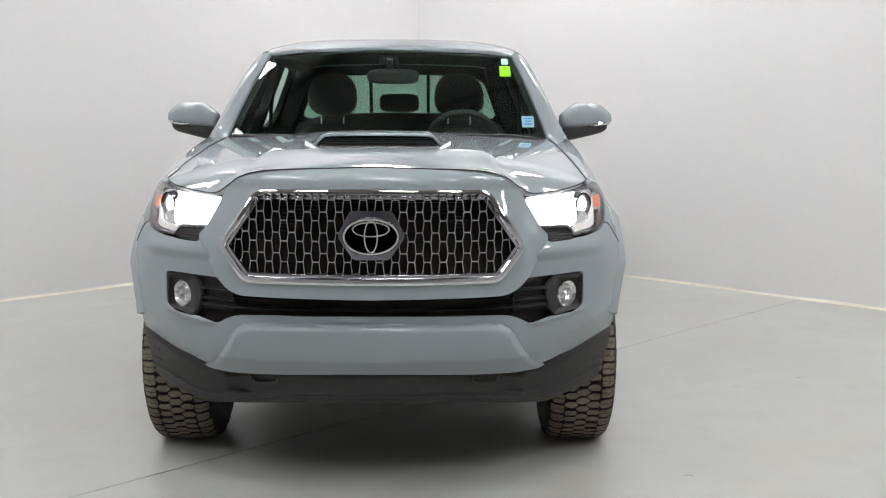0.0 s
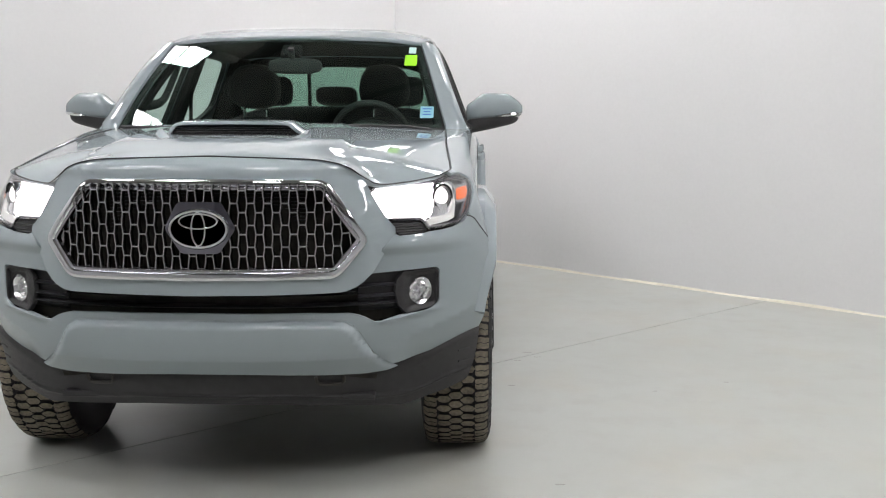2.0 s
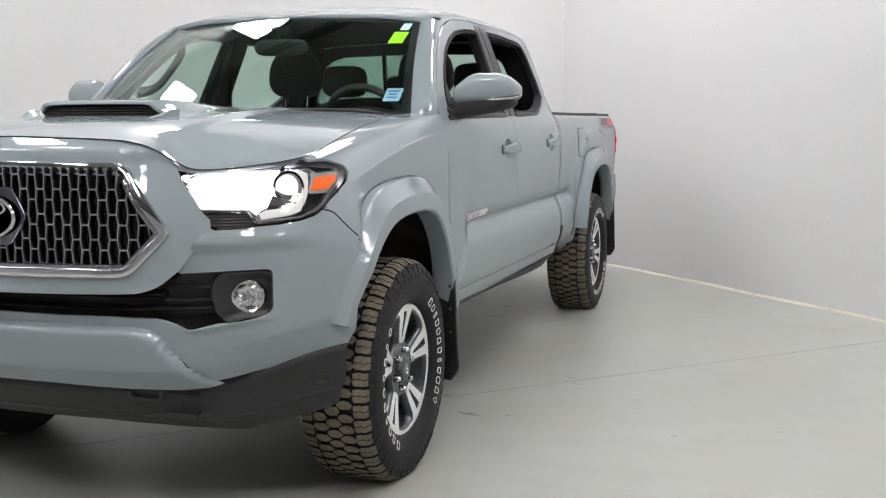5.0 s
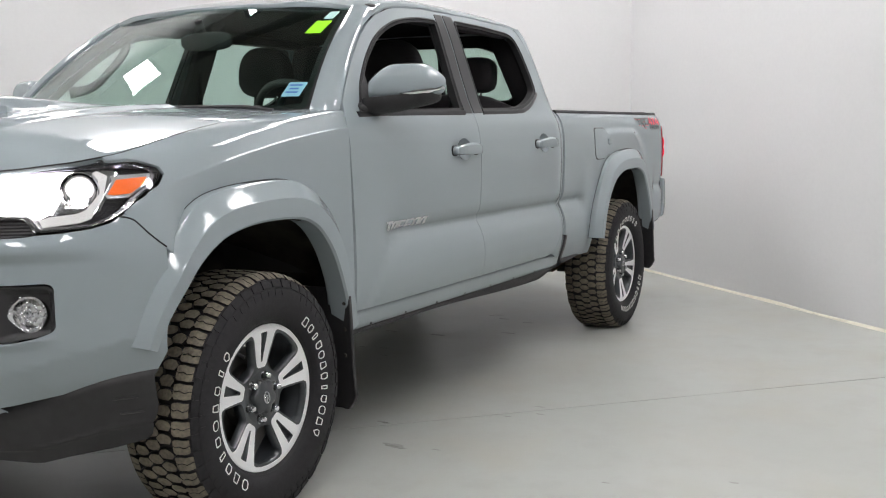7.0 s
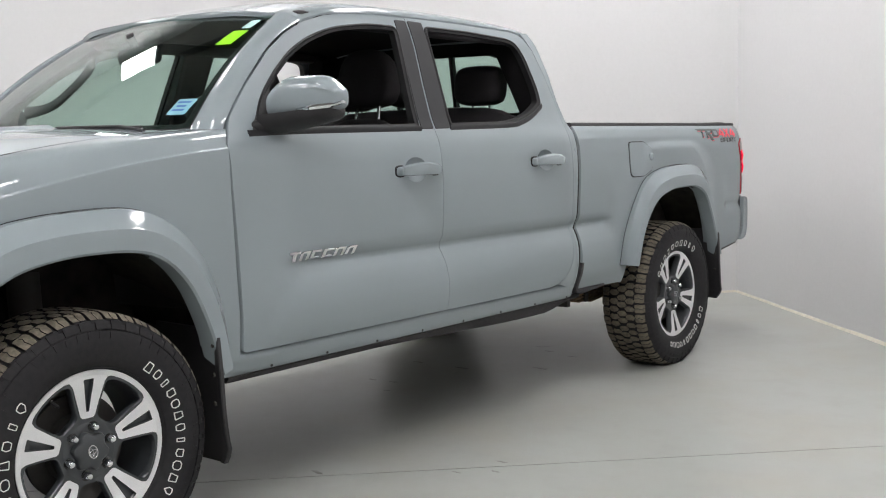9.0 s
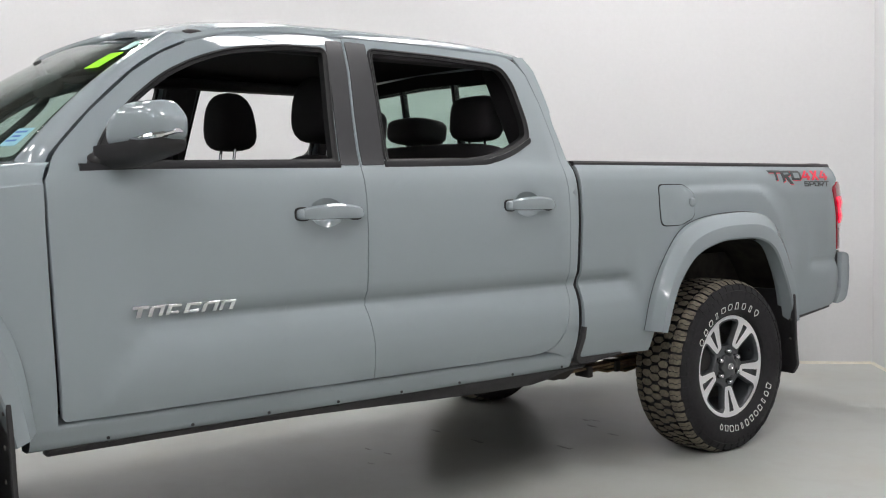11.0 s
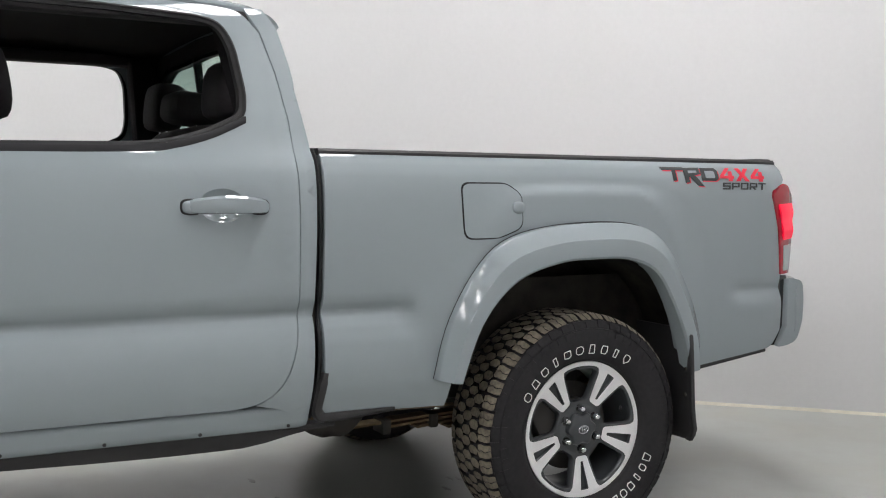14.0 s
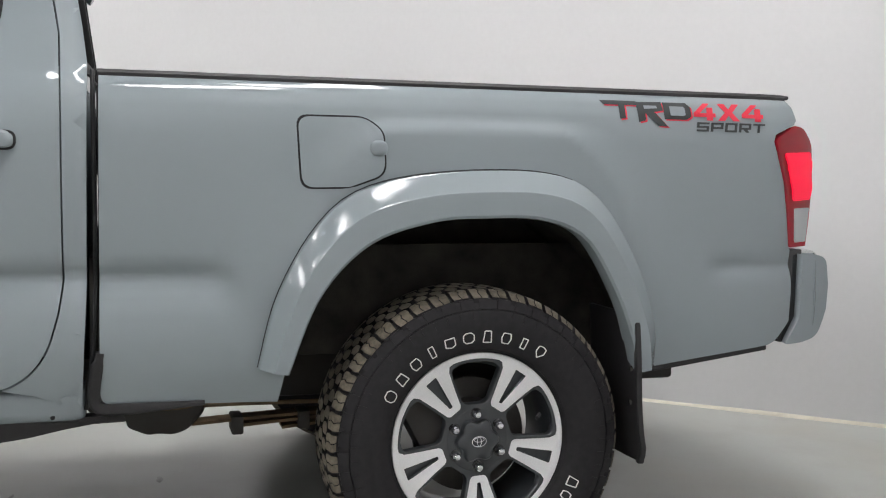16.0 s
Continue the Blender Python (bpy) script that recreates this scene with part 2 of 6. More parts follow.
def merge(bm, other):
    me = bpy.data.meshes.new("temporary")
    other.to_mesh(me)
    other.free()
    bm.from_mesh(me)
    bpy.data.meshes.remove(me)
    return bm


def lathe(profile, count=48, bm=None, closed=False, axis="x", caps=True):
    """Turns a profile of (along, radius) round an axis."""
    bm = bm or bmesh.new()
    rings = []
    for a, r in profile:
        ring = []
        for k in range(count):
            c, s = math.cos(2 * math.pi * k / count), math.sin(2 * math.pi * k / count)
            ring.append(bm.verts.new((a, r * c, r * s) if axis == "x" else ((r * c, a, r * s) if axis == "y" else (r * c, r * s, a))))
        rings.append(ring)
    pairs = list(zip(rings, rings[1:])) + ([(rings[-1], rings[0])] if closed else [])
    for p, q in pairs:
        for k in range(count):
            bm.faces.new((p[k], p[(k + 1) % count], q[(k + 1) % count], q[k]))
    if not closed and caps:
        for ring, (a, r) in ((rings[0], profile[0]), (rings[-1], profile[-1])):
            if r > 1e-4:
                bm.faces.new(ring)
    return bm


def loft(rings, closed_ring=True, caps=True, bm=None):
    bm = bm or bmesh.new()
    vs = [[bm.verts.new(p) for p in ring] for ring in rings]
    n = len(vs[0])
    for p, q in zip(vs, vs[1:]):
        for k in range(n if closed_ring else n - 1):
            bm.faces.new((p[k], p[(k + 1) % n], q[(k + 1) % n], q[k]))
    if caps and closed_ring:
        bm.faces.new(vs[0][::-1])
        bm.faces.new(vs[-1])
    return bm


def tube(path, radius, count=10, bm=None):
    path = [Vector(p) for p in path]
    rings, side = [], None
    for i, p in enumerate(path):
        d = (path[min(i + 1, len(path) - 1)] - path[max(i - 1, 0)]).normalized()
        side = (side - d * side.dot(d)).normalized() if side else d.orthogonal().normalized()
        up = d.cross(side)
        r = radius(i / (len(path) - 1)) if callable(radius) else radius
        rings.append([p + r * (side * math.cos(2 * math.pi * k / count) + up * math.sin(2 * math.pi * k / count)) for k in range(count)])
    return loft(rings, bm=bm)


def pillow(centre, size, power=3.0, m=None, rows=14, count=24, bm=None):
    """A rounded block."""
    bm = bm or bmesh.new()
    own = bmesh.new()
    bmesh.ops.create_uvsphere(own, u_segments=count, v_segments=rows, radius=1.0)
    for v in own.verts:
        k = sum(abs(c) ** power for c in v.co) ** (1 / power)
        v.co = v.co / k
    bmesh.ops.transform(own, matrix=Matrix.Translation(centre) @ (m or Matrix()) @ Matrix.Diagonal((size[0] / 2, size[1] / 2, size[2] / 2, 1)), verts=own.verts[:])
    return merge(bm, own)


def panel(name, outline, surf, mat, parent, holes=(), step=(0.05, 0.05), thick=0.012, label="", side=1, centre=None):
    """Sheet metal: the outline in (u, v), with holes, laid on the surface surf(u, v), of a real thickness. side -1: mirrored across the truck."""
    bm = bmesh.new()
    for loop in (outline, *holes):
        vs = [bm.verts.new((p[0], p[1], 0)) for p in loop]
        for a, b in zip(vs, vs[1:] + vs[:1]):
            bm.edges.new((a, b))
    bmesh.ops.triangle_fill(bm, use_beauty=True, use_dissolve=False, edges=bm.edges[:], normal=(0, 0, 1))
    for axis in (0, 1):
        lo, hi = min(p[axis] for p in outline), max(p[axis] for p in outline)
        n = max(1, round((hi - lo) / step[axis]))
        for k in range(1, n):
            co, no = [0, 0, 0], [0, 0, 0]
            co[axis], no[axis] = lo + (hi - lo) * k / n + 1.3e-5, 1
            bmesh.ops.bisect_plane(bm, geom=bm.verts[:] + bm.edges[:] + bm.faces[:], dist=1e-6, plane_co=co, plane_no=no)
    bm.verts.index_update()
    flip = Vector((side, 1, 1))
    place, normal, away, h = [], [], 0.0, 0.0015
    for v in bm.verts:
        u, w = v.co.x, v.co.y
        p = Vector(surf(u, w))
        n = (Vector(surf(u + h, w)) - Vector(surf(u - h, w))).cross(Vector(surf(u, w + h)) - Vector(surf(u, w - h)))
        n = n.normalized() if n.length > 1e-12 else Vector((0, 0, 1))
        c = Vector(centre) if centre else Vector((0, clamp(p.y, -0.1, 4.2), 0.8))
        away += n.dot((p - c).normalized())
        place.append(p)
        normal.append(n)
    sign = 1 if away >= 0 else -1
    turned = (sign < 0) != (side < 0)
    verts, faces, normals = [], [], []
    outer = [p * flip for p in place]
    out_n = [(n * sign) * flip for n in normal]
    inner = [p - n * thick for p, n in zip(outer, out_n)]
    count = len(outer)
    verts += outer + inner
    for f in bm.faces:
        ids = [v.index for v in f.verts]
        if f.normal.z < 0:
            ids.reverse()
        if turned:
            ids.reverse()
        faces.append(ids)
        normals += [out_n[i] for i in ids]
        back = [i + count for i in reversed(ids)]
        faces.append(back)
        normals += [-out_n[i - count] for i in back]
    for e in bm.edges:
        if len(e.link_faces) == 1:
            f = e.link_faces[0]
            a, b = e.verts[0].index, e.verts[1].index
            ids = [v.index for v in f.verts]
            if f.normal.z < 0:
                ids.reverse()
            if turned:
                ids.reverse()
            if ids[(ids.index(a) + 1) % len(ids)] != b:
                a, b = b, a
            k = len(verts)
            q = [outer[b], outer[a], inner[a], inner[b]]
            verts += q
            faces.append([k, k + 1, k + 2, k + 3])
            n = (q[1] - q[0]).cross(q[3] - q[0])
            n = n.normalized() if n.length > 1e-12 else Vector((0, 0, 1))
            lip = [(n + out_n[b]).normalized(), (n + out_n[a]).normalized(), n, n]
            normals += lip
    bm.free()
    me = bpy.data.meshes.new(name)
    me.from_pydata([tuple(v) for v in verts], [], faces)
    for p in me.polygons:
        p.use_smooth = True
    me.normals_split_custom_set([tuple(n) for n in normals])
    return link(name, me, mat, parent, label)


def both(fn):
    for side in (1, -1):
        fn(side)


# ---- the room: two walls meet in a corner behind the truck, at 45 degrees to it ----
CORNER = Vector((0.09, 6.24, 0))
RIGHT, LEFT = Vector((1, -1, 0)).normalized(), Vector((-1, -1, 0)).normalized()
LONG, HIGH = 15.0, 5.0


def spot(a, b, z=0.0):
    """A place in the room: a metres from the corner along the one wall, b along the other."""
    p = CORNER + RIGHT * a + LEFT * b
    return Vector((p.x, p.y, z))


def slab(name, a0, a1, b0, b1, z0, z1, mat, parent=None, bevel=0.0):
    bm = bmesh.new()
    vs = [bm.verts.new(spot(a, b, z)) for z in (z0, z1) for a, b in ((a0, b0), (a1, b0), (a1, b1), (a0, b1))]
    for ids in ((0, 1, 2, 3), (4, 5, 6, 7), (0, 1, 5, 4), (1, 2, 6, 5), (2, 3, 7, 6), (3, 0, 4, 7)):
        bm.faces.new([vs[i] for i in ids])
    if bevel:
        bmesh.ops.bevel(bm, geom=bm.edges[:], offset=bevel, segments=2, affect="EDGES")
    return part(name, bm, mat, parent, smooth=False)


JOINT_A = (Vector((0, 0.3, 0)) - CORNER).dot(RIGHT)
floor = tagged(slab("floor", -0.3, LONG + 0.3, -0.3, LONG + 0.3, -0.20, -0.008, JOINT), "light grey glossy epoxy-coated concrete floor with stains", "floor", kind="structure")
slab("slab", 0.0, JOINT_A - 0.003, 0.0, LONG, -0.1, 0.0, FLOOR, floor)
slab("slab", JOINT_A + 0.003, LONG, 0.0, LONG, -0.1, 0.0, FLOOR, floor)
tagged(slab("wall_right", -0.25, LONG + 0.25, -0.25, -0.001, -0.15, HIGH, WALLPAINT), "smooth white painted wall", "wall", kind="structure")
tagged(slab("wall_left", -0.25, -0.001, 0.0, LONG + 0.25, -0.15, HIGH, WALLPAINT), "smooth white painted wall", "wall", kind="structure")
# Two walls out of view, added to close the room and bounce light.
tagged(slab("wall_far_a", LONG + 0.001, LONG + 0.25, 0.0, LONG + 0.25, -0.15, HIGH, FILLWALL), "plain pale wall, unseen, added to close the room", "wall", kind="structure")
tagged(slab("wall_far_b", 0.0, LONG, LONG + 0.001, LONG + 0.25, -0.15, HIGH, FILLWALL), "plain pale wall, unseen, added to close the room", "wall", kind="structure")
tagged(slab("ceiling", -0.25, LONG + 0.25, -0.25, LONG + 0.25, HIGH, HIGH + 0.2, CEILINGPAINT), "grey industrial ceiling", "ceiling", kind="structure")


def caulk_line(name, along, n=90):
    """An uneven bead of yellowed caulk where the wall meets the floor."""
    rings = []
    for k in range(n + 1):
        d = 0.01 + 9.0 * k / n
        w = 0.012 + 0.008 * noise.noise((d * 2.1, along * 7.0, 0.3))
        h = 0.016 + 0.010 * noise.noise((d * 1.7, along * 3.0, 2.0))
        pts = ((0.0, 0.0), (w, 0.0), (w * 0.6, h * 0.6), (0.0, h))
        rings.append([spot(d, q, z) if along else spot(q, d, z) for q, z in pts])
    return tagged(part(name, loft(rings), CAULK), "thin uneven yellowed caulk line along the wall", "trim", kind="structure")


caulk_line("trim_right", 1)
caulk_line("trim_left", 0)

for k in range(6):
    beam = slab("beam", 1.5 + 2.4 * k, 1.62 + 2.4 * k, 0.0, LONG, HIGH - 0.32, HIGH - 0.01, STEELPAINT)
    tagged(beam, "dark steel roof beam under the ceiling", "beam", "roof beams", "structure")


def ceiling_lamp(a, b, first=None):
    if first:
        return copy_thing(first, Matrix.Translation(spot(a, b, HIGH - 0.45)) @ pose(0, 0, 0, 0, 0, 45))
    ob = thing("ceiling_light", "white twin-panel industrial ceiling light, switched on", "lamp", "ceiling lights")
    housing = box((0, 0, 0.05), (0.56, 1.10, 0.06), 0.01)
    part("housing", housing, SATIN, ob)
    for y in (-0.27, 0.27):
        bm = box((0, y, 0.005), (0.46, 0.47, 0.025))
        part("diffuser", bm, DIFFUSER, ob)
    for y in (-0.5, 0.5):
        part("hanger", tube([(0, y, 0.08), (0, y, 0.44)], 0.006), SATIN, ob)
    ob.matrix_basis = Matrix.Translation(spot(a, b, HIGH - 0.45)) @ pose(0, 0, 0, 0, 0, 45)
    return ob


lamp = None
# Windscreen and door reflections set three places; the rest are added for brightness.
rows = [(1.2, 1.5), (3.6, 0.8), (0.45, 3.8), (2.3, 1.3), (6.2, 1.7), (1.1, 5.65), (8.4, 1.9), (1.8, 8.4), (10.5, 1.9), (1.9, 10.5)]
rows += [(6.6, 4.0), (4.0, 6.6), (8.8, 4.2), (4.2, 8.8), (8.4, 8.0), (6.3, 6.3), (8.8, 6.2), (6.2, 8.8)]
for a, b in rows:
    made = ceiling_lamp(a, b, lamp)
    lamp = lamp or made

random.seed(4)
SMEARS = ((0.70, 1.07, 0.022), (0.90, 0.81, 0.035), (0.94, 0.79, 0.022), (1.08, 0.83, 0.012), (1.19, 1.57, 0.015), (1.24, 1.46, 0.014), (1.13, 1.37, 0.013), (2.17, 0.94, 0.010), (1.78, 0.75, 0.008), (0.16, 3.46, 0.022), (0.35, 3.40, 0.022), (0.04, 3.54, 0.018),
          (-0.20, 2.34, 0.018), (-0.07, 2.36, 0.015), (0.03, 2.20, 0.016), (-0.29, 2.81, 0.022), (0.07, 3.57, 0.02), (0.02, 2.82, 0.03), (0.38, 3.04, 0.035), (1.21, -0.58, 0.012))
for x, y, r in SMEARS:
    bm = bmesh.new()
    lean = random.uniform(-0.4, 0.4)
    own = [r * random.uniform(0.55, 1.25) for _ in range(18)]
    ring = [bm.verts.new((x + q * 1.5 * math.cos(t * math.pi / 9) + lean * q * math.sin(t * math.pi / 9), y + 0.5 * q * math.sin(t * math.pi / 9), 0.0008)) for t, q in enumerate(own)]
    low = [bm.verts.new((x + (v.co.x - x) * 1.06, y + (v.co.y - y) * 1.06, 0.0002)) for v in ring]
    bm.faces.new(ring)
    for k in range(18):
        bm.faces.new((low[k], low[(k + 1) % 18], ring[(k + 1) % 18], ring[k]))
    part("stain", bm, SPOT, floor, "small dark smear on the floor")


# ---- the truck: front axle at the origin, nose towards -y, driver's side +x ----
BASE = 3.571
truck = thing("pickup_truck", "light cement-grey crew-cab pickup truck with its headlights on, side windows down", "truck")

# The body's sections
nose_z = curve([(-0.86, 1.195), (-0.75, 1.222), (-0.5, 1.252), (-0.2, 1.277), (0.1, 1.292), (0.4, 1.30), (0.7, 1.302)])
shoulder_z = curve([(-0.8, 0.965), (-0.7, 1.02), (-0.58, 1.075), (-0.4, 1.112), (0.0, 1.197), (0.3, 1.244), (0.57, 1.270), (0.7, 1.275)])
fascia_w = curve([(0.3, 0.955), (0.6, 0.963), (0.85, 0.964), (1.0, 0.932), (1.1, 0.888), (1.2, 0.85)])
fascia_set = curve([(0.30, 0.10), (0.45, 0.06), (0.55, 0.015), (0.65, 0.0), (0.80, 0.0), (0.95, 0.006), (1.1, 0.05), (1.22, 0.10)])
CREASED = curve([(0.46, 0.855), (0.53, 0.884), (0.60, 0.905), (0.665, 0.911), (0.72, 0.9068), (0.764, 0.895), (0.795, 0.8800), (0.810, 0.8725), (0.820, 0.8720), (0.830, 0.8785), (0.843, 0.8875), (0.867, 0.8950), (0.93, 0.9), (1.05, 0.904), (1.15, 0.899), (1.22, 0.887), (1.265, 0.868), (1.30, 0.848), (1.40, 0.807), (1.55, 0.749), (1.68, 0.695), (1.76, 0.65)])
PLAIN = curve([(0.46, 0.855), (0.53, 0.884), (0.66, 0.902), (0.82, 0.906), (0.93, 0.905), (1.05, 0.903), (1.15, 0.899), (1.22, 0.887), (1.265, 0.868), (1.30, 0.848), (1.40, 0.807), (1.55, 0.749), (1.68, 0.695), (1.76, 0.65)])
BEDTOP = curve([(1.0, 0.0), (1.1, 0.002), (1.2, 0.004), (1.26, 0.004), (1.30, -0.01)])


def plan_y(x, w=0.964):
    r = clamp(abs(x) / w, 0, 1)
    return -0.90 + 0.55 * (1 - (1 - r**2.5) ** 0.644)


def plan_x(y, w=0.964):
    """Half the nose's width at y."""
    if y >= -0.35:
        return w
    t = clamp(1 - (y + 0.90) / 0.55) ** (1 / 0.644)
    return w * clamp(1 - t) ** 0.4


def section(y, s):
    """The hood and the front wings: s runs from the middle of the hood over the shoulder and down the side."""
    zc, zs = nose_z(y), shoulder_z(y)
    d = zc - zs
    k = min(1.0, (plan_x(y, 0.93) + 0.012) / 0.905)
    knots = ((0, zc), (0.28, zc - 0.03 * d), (0.45, zc - 0.12 * d), (0.62, zc - 0.33 * d), (0.74, zc - 0.55 * d), (0.82, zc - 0.74 * d), (0.862, zs), (0.8925, zs - 0.048), (0.9005, zs - 0.085), (0.9025, 0.5 * (zs - 0.12 + 0.75)), (0.902, 0.75), (0.897, 0.64), (0.884, 0.52))
    s = clamp(s, 0, 11.999)
    i = int(s)
    t = s - i
    at = lambda j: (-knots[1][0], knots[1][1]) if j < 0 else knots[min(j, 12)]  # noqa: E731
    a, b, c, e = at(i - 1), at(i), at(i + 1), at(i + 2)
    f = lambda n: 0.5 * (2 * b[n] + (c[n] - a[n]) * t + (2 * a[n] - 5 * b[n] + 4 * c[n] - e[n]) * t * t + (3 * b[n] - a[n] - 3 * c[n] + e[n]) * t**3)  # noqa: E731
    return Vector((f(0) * k, y, f(1)))


def s_at(y, value, axis):
    """The place on the section where x (0) or z (2) has a value."""
    lo, hi = (0.0, 8.0) if axis == 0 else (4.0, 12.0)
    for _ in range(30):
        mid = (lo + hi) / 2
        p = section(y, mid)
        lo, hi = ((mid, hi) if p.x < value else (lo, mid)) if axis == 0 else ((mid, hi) if p.z > value else (lo, mid))
    return lo


def blister(y, z):
    """The flat-topped swelling over the rear wheel: 1 on it, 0 off it."""
    e = ((abs(y - 3.62) / (0.50 if y > 3.62 else 0.60)) ** 4 + (max(0.0, z - 0.60) / 0.60) ** 4) ** 0.25
    return 1 - step_up(0.945 - 0.20 * clamp((y - 3.80) / 0.2) - 0.25 * clamp((3.3 - y) / 0.3), 1.015, e)


def side_x(y, z):
    """Half the body's width from the doors to the tail."""
    low = clamp(0.816 - z, 0, 0.25)
    wide = lerp(0.10, 0.028, step_up(0.0, 0.06, low))
    start, end = 0.83 - 0.62 * low, 2.93 + 0.35 * low
    c = step_up(start - wide, start + wide, y) * (1 - step_up(end - 0.05, end + 0.05, y)) + 0.8 * step_up(4.2, 4.30, y) * step_up(0.72, 0.87, z)
    x = lerp(PLAIN(z), CREASED(z), c)
    if y > 2.60:
        x += -0.014 + BEDTOP(z)
        x += 0.015 * blister(y, z)
        if y > 4.385:
            x -= 0.055 * ((y - 4.385) / 0.2) ** 2
    elif y > 2.52:
        x -= 0.02 * ((y - 2.52) / 0.1) ** 2
    return x


def side(y, z):
    return Vector((side_x(y, z), y, z))


def fascia(u, z, proud=0.0):
    w = fascia_w(z)
    x = w * math.sin(clamp(u, -1, 1) * math.pi / 2)
    return Vector((x, plan_y(x, w) + fascia_set(z) - proud, z))


def fu(x, z):
    """The fascia's own coordinate for a half width x."""
    return math.asin(clamp(x / fascia_w(z), -1, 1)) * 2 / math.pi


def on_fascia(points, longest=0.04):
    return [(fu(p[0], p[1]), p[1]) for p in rounded(points, longest=longest)]


def both_ways(points):
    """Half an outline, from the middle's bottom to its top, and its mirror."""
    return list(points) + [(-p[0], *p[1:]) for p in reversed(points) if abs(p[0]) > 1e-6]


# Hood
edge = [(-0.8205, 0.0), (-0.8215, 0.20), (-0.811, 0.36), (-0.807, 0.43), (-0.798, 0.475)]
rim_z = curve([(0.0, 1.205), (0.2, 1.200), (0.36, 1.191), (0.43, 1.179), (0.475, 1.160), (0.53, 1.113)])
half = [(y, s_at(y, x, 0)) for y, x in edge]
half += [(-0.768, s_at(-0.768, 0.53, 0)), (-0.70, s_at(-0.70, 0.605, 0)), (-0.642, s_at(-0.642, 0.68, 0)), (-0.572, s_at(-0.572, 0.75, 0))]
half += [(-0.50, 4.75), (-0.42, 4.72), (-0.25, 4.55), (0.0, 4.35), (0.25, 4.25), (0.44, 4.15), (0.40, 3.0), (0.33, 2.0), (0.27, 1.0), (0.25, 0.0)]
hood_outline = half[:-1] + [half[-1]] + [(y, -s) for y, s in reversed(half[1:-1])]


def hood_surface(y, s):
    p = section(y, abs(s))
    edge_x = 0.375 - 0.13 * clamp(y + 0.1, -0.7, 0.5)
    ridge = 0.014 * (1 - step_up(edge_x - 0.012, edge_x + 0.035, abs(p.x))) * step_up(-0.80, -0.50, y) - 0.004 * step_up(-0.80, -0.50, y)
    nose = max(0.0, nose_z(y) - 1.205 + rim_z(abs(p.x)) - p.z) * (1 - step_up(-0.80, -0.62, y)) * (1 - step_up(0.52, 0.64, abs(p.x)))
    return Vector((p.x if s >= 0 else -p.x, p.y, p.z + ridge + nose))


panel("hood", rounded([(*p, 0.0) for p in hood_outline], longest=0.2), hood_surface, PAINT, truck, step=(0.05, 0.09), thick=0.015)

# Dark tube on the hood's edge stands in for the shaded gap.
gap = [hood_surface(y, s) + Vector((0, -0.003, 0.001)) for y, s in spline(half[:15], 110)]
gap = [Vector((-p.x, p.y, p.z)) for p in reversed(gap[1:])] + gap
part("hood_gap", tube(gap, 0.0022, 8), SEAL, truck)

# Hood scoop
SC = 0.275


def scoop_z(x, y):
    k = s_at(y, abs(x), 0) if abs(x) > 1e-3 else 0
    base = hood_surface(y, k).z
    t = 1 - step_up(-0.42, 0.16, y)
    fall = 1 - step_up(0.72, 1.0, abs(x) / lerp(SC, 0.22, clamp((y + 0.33) / 0.49)))
    return base - 0.003 + 0.047 * t * fall + 0.006 * fall


panel("hood_scoop", rounded([(-SC, -0.33), (-0.235, -0.43), (0.235, -0.43), (SC, -0.33), (0.22, 0.16), (-0.22, 0.16)], 0.02), lambda x, y: Vector((x, y, scoop_z(x, y))), PAINT, truck, step=(0.03, 0.04), thick=0.012)
bm = bmesh.new()
for k in range(5):
    z = 1.262 + 0.0085 * k
    w = 0.195 + 0.007 * k
    bm = box((0, -0.425 + 0.004 * k, z), (2 * w, 0.02, 0.003), bm=bm)
part("scoop_slats", bm, SATIN, truck, "dark slats in the hood scoop", smooth=False)
part("scoop_mouth", box((0, -0.395, 1.275), (0.46, 0.03, 0.05), 0.004), GLOSSBLACK, truck)
rim = [(-0.280, 1.284), (-0.266, 1.276), (-0.25, 1.266), (-0.22, 1.256), (-0.1, 1.256), (0.1, 1.256), (0.22, 1.256), (0.25, 1.266), (0.266, 1.276), (0.280, 1.284)]
bm = bmesh.new()
rings = []
for t in range(25):
    p = spline(rim, 25)[t]
    y = -0.49 + 0.10 * clamp((p[1] - 1.256) / 0.04)
    rings.append([Vector((p[0], y + a, p[1] + b)) for a, b in ((-0.035, -0.010), (0.0, 0.004), (0.05, 0.006), (0.05, -0.02), (-0.03, -0.025))])
part("scoop_lip", loft(rings), PAINT, truck)

# Wings, one on each side
WING_SEAM = [(0.455, 4.22), (0.25, 4.32), (0.0, 4.42), (-0.25, 4.62), (-0.42, 4.79), (-0.50, 4.82)]
FLARE_F = ([(-0.522, 0.634), (-0.498, 0.72), (-0.44, 0.84), (-0.35, 0.955), (-0.23, 1.025), (0.0, 1.052), (0.21, 1.04), (0.37, 0.94), (0.46, 0.78), (0.505, 0.55)],
           [(-0.462, 0.612), (-0.425, 0.70), (-0.36, 0.80), (-0.27, 0.87), (-0.17, 0.912), (0.0, 0.932), (0.20, 0.915), (0.32, 0.82), (0.395, 0.67), (0.435, 0.52)])
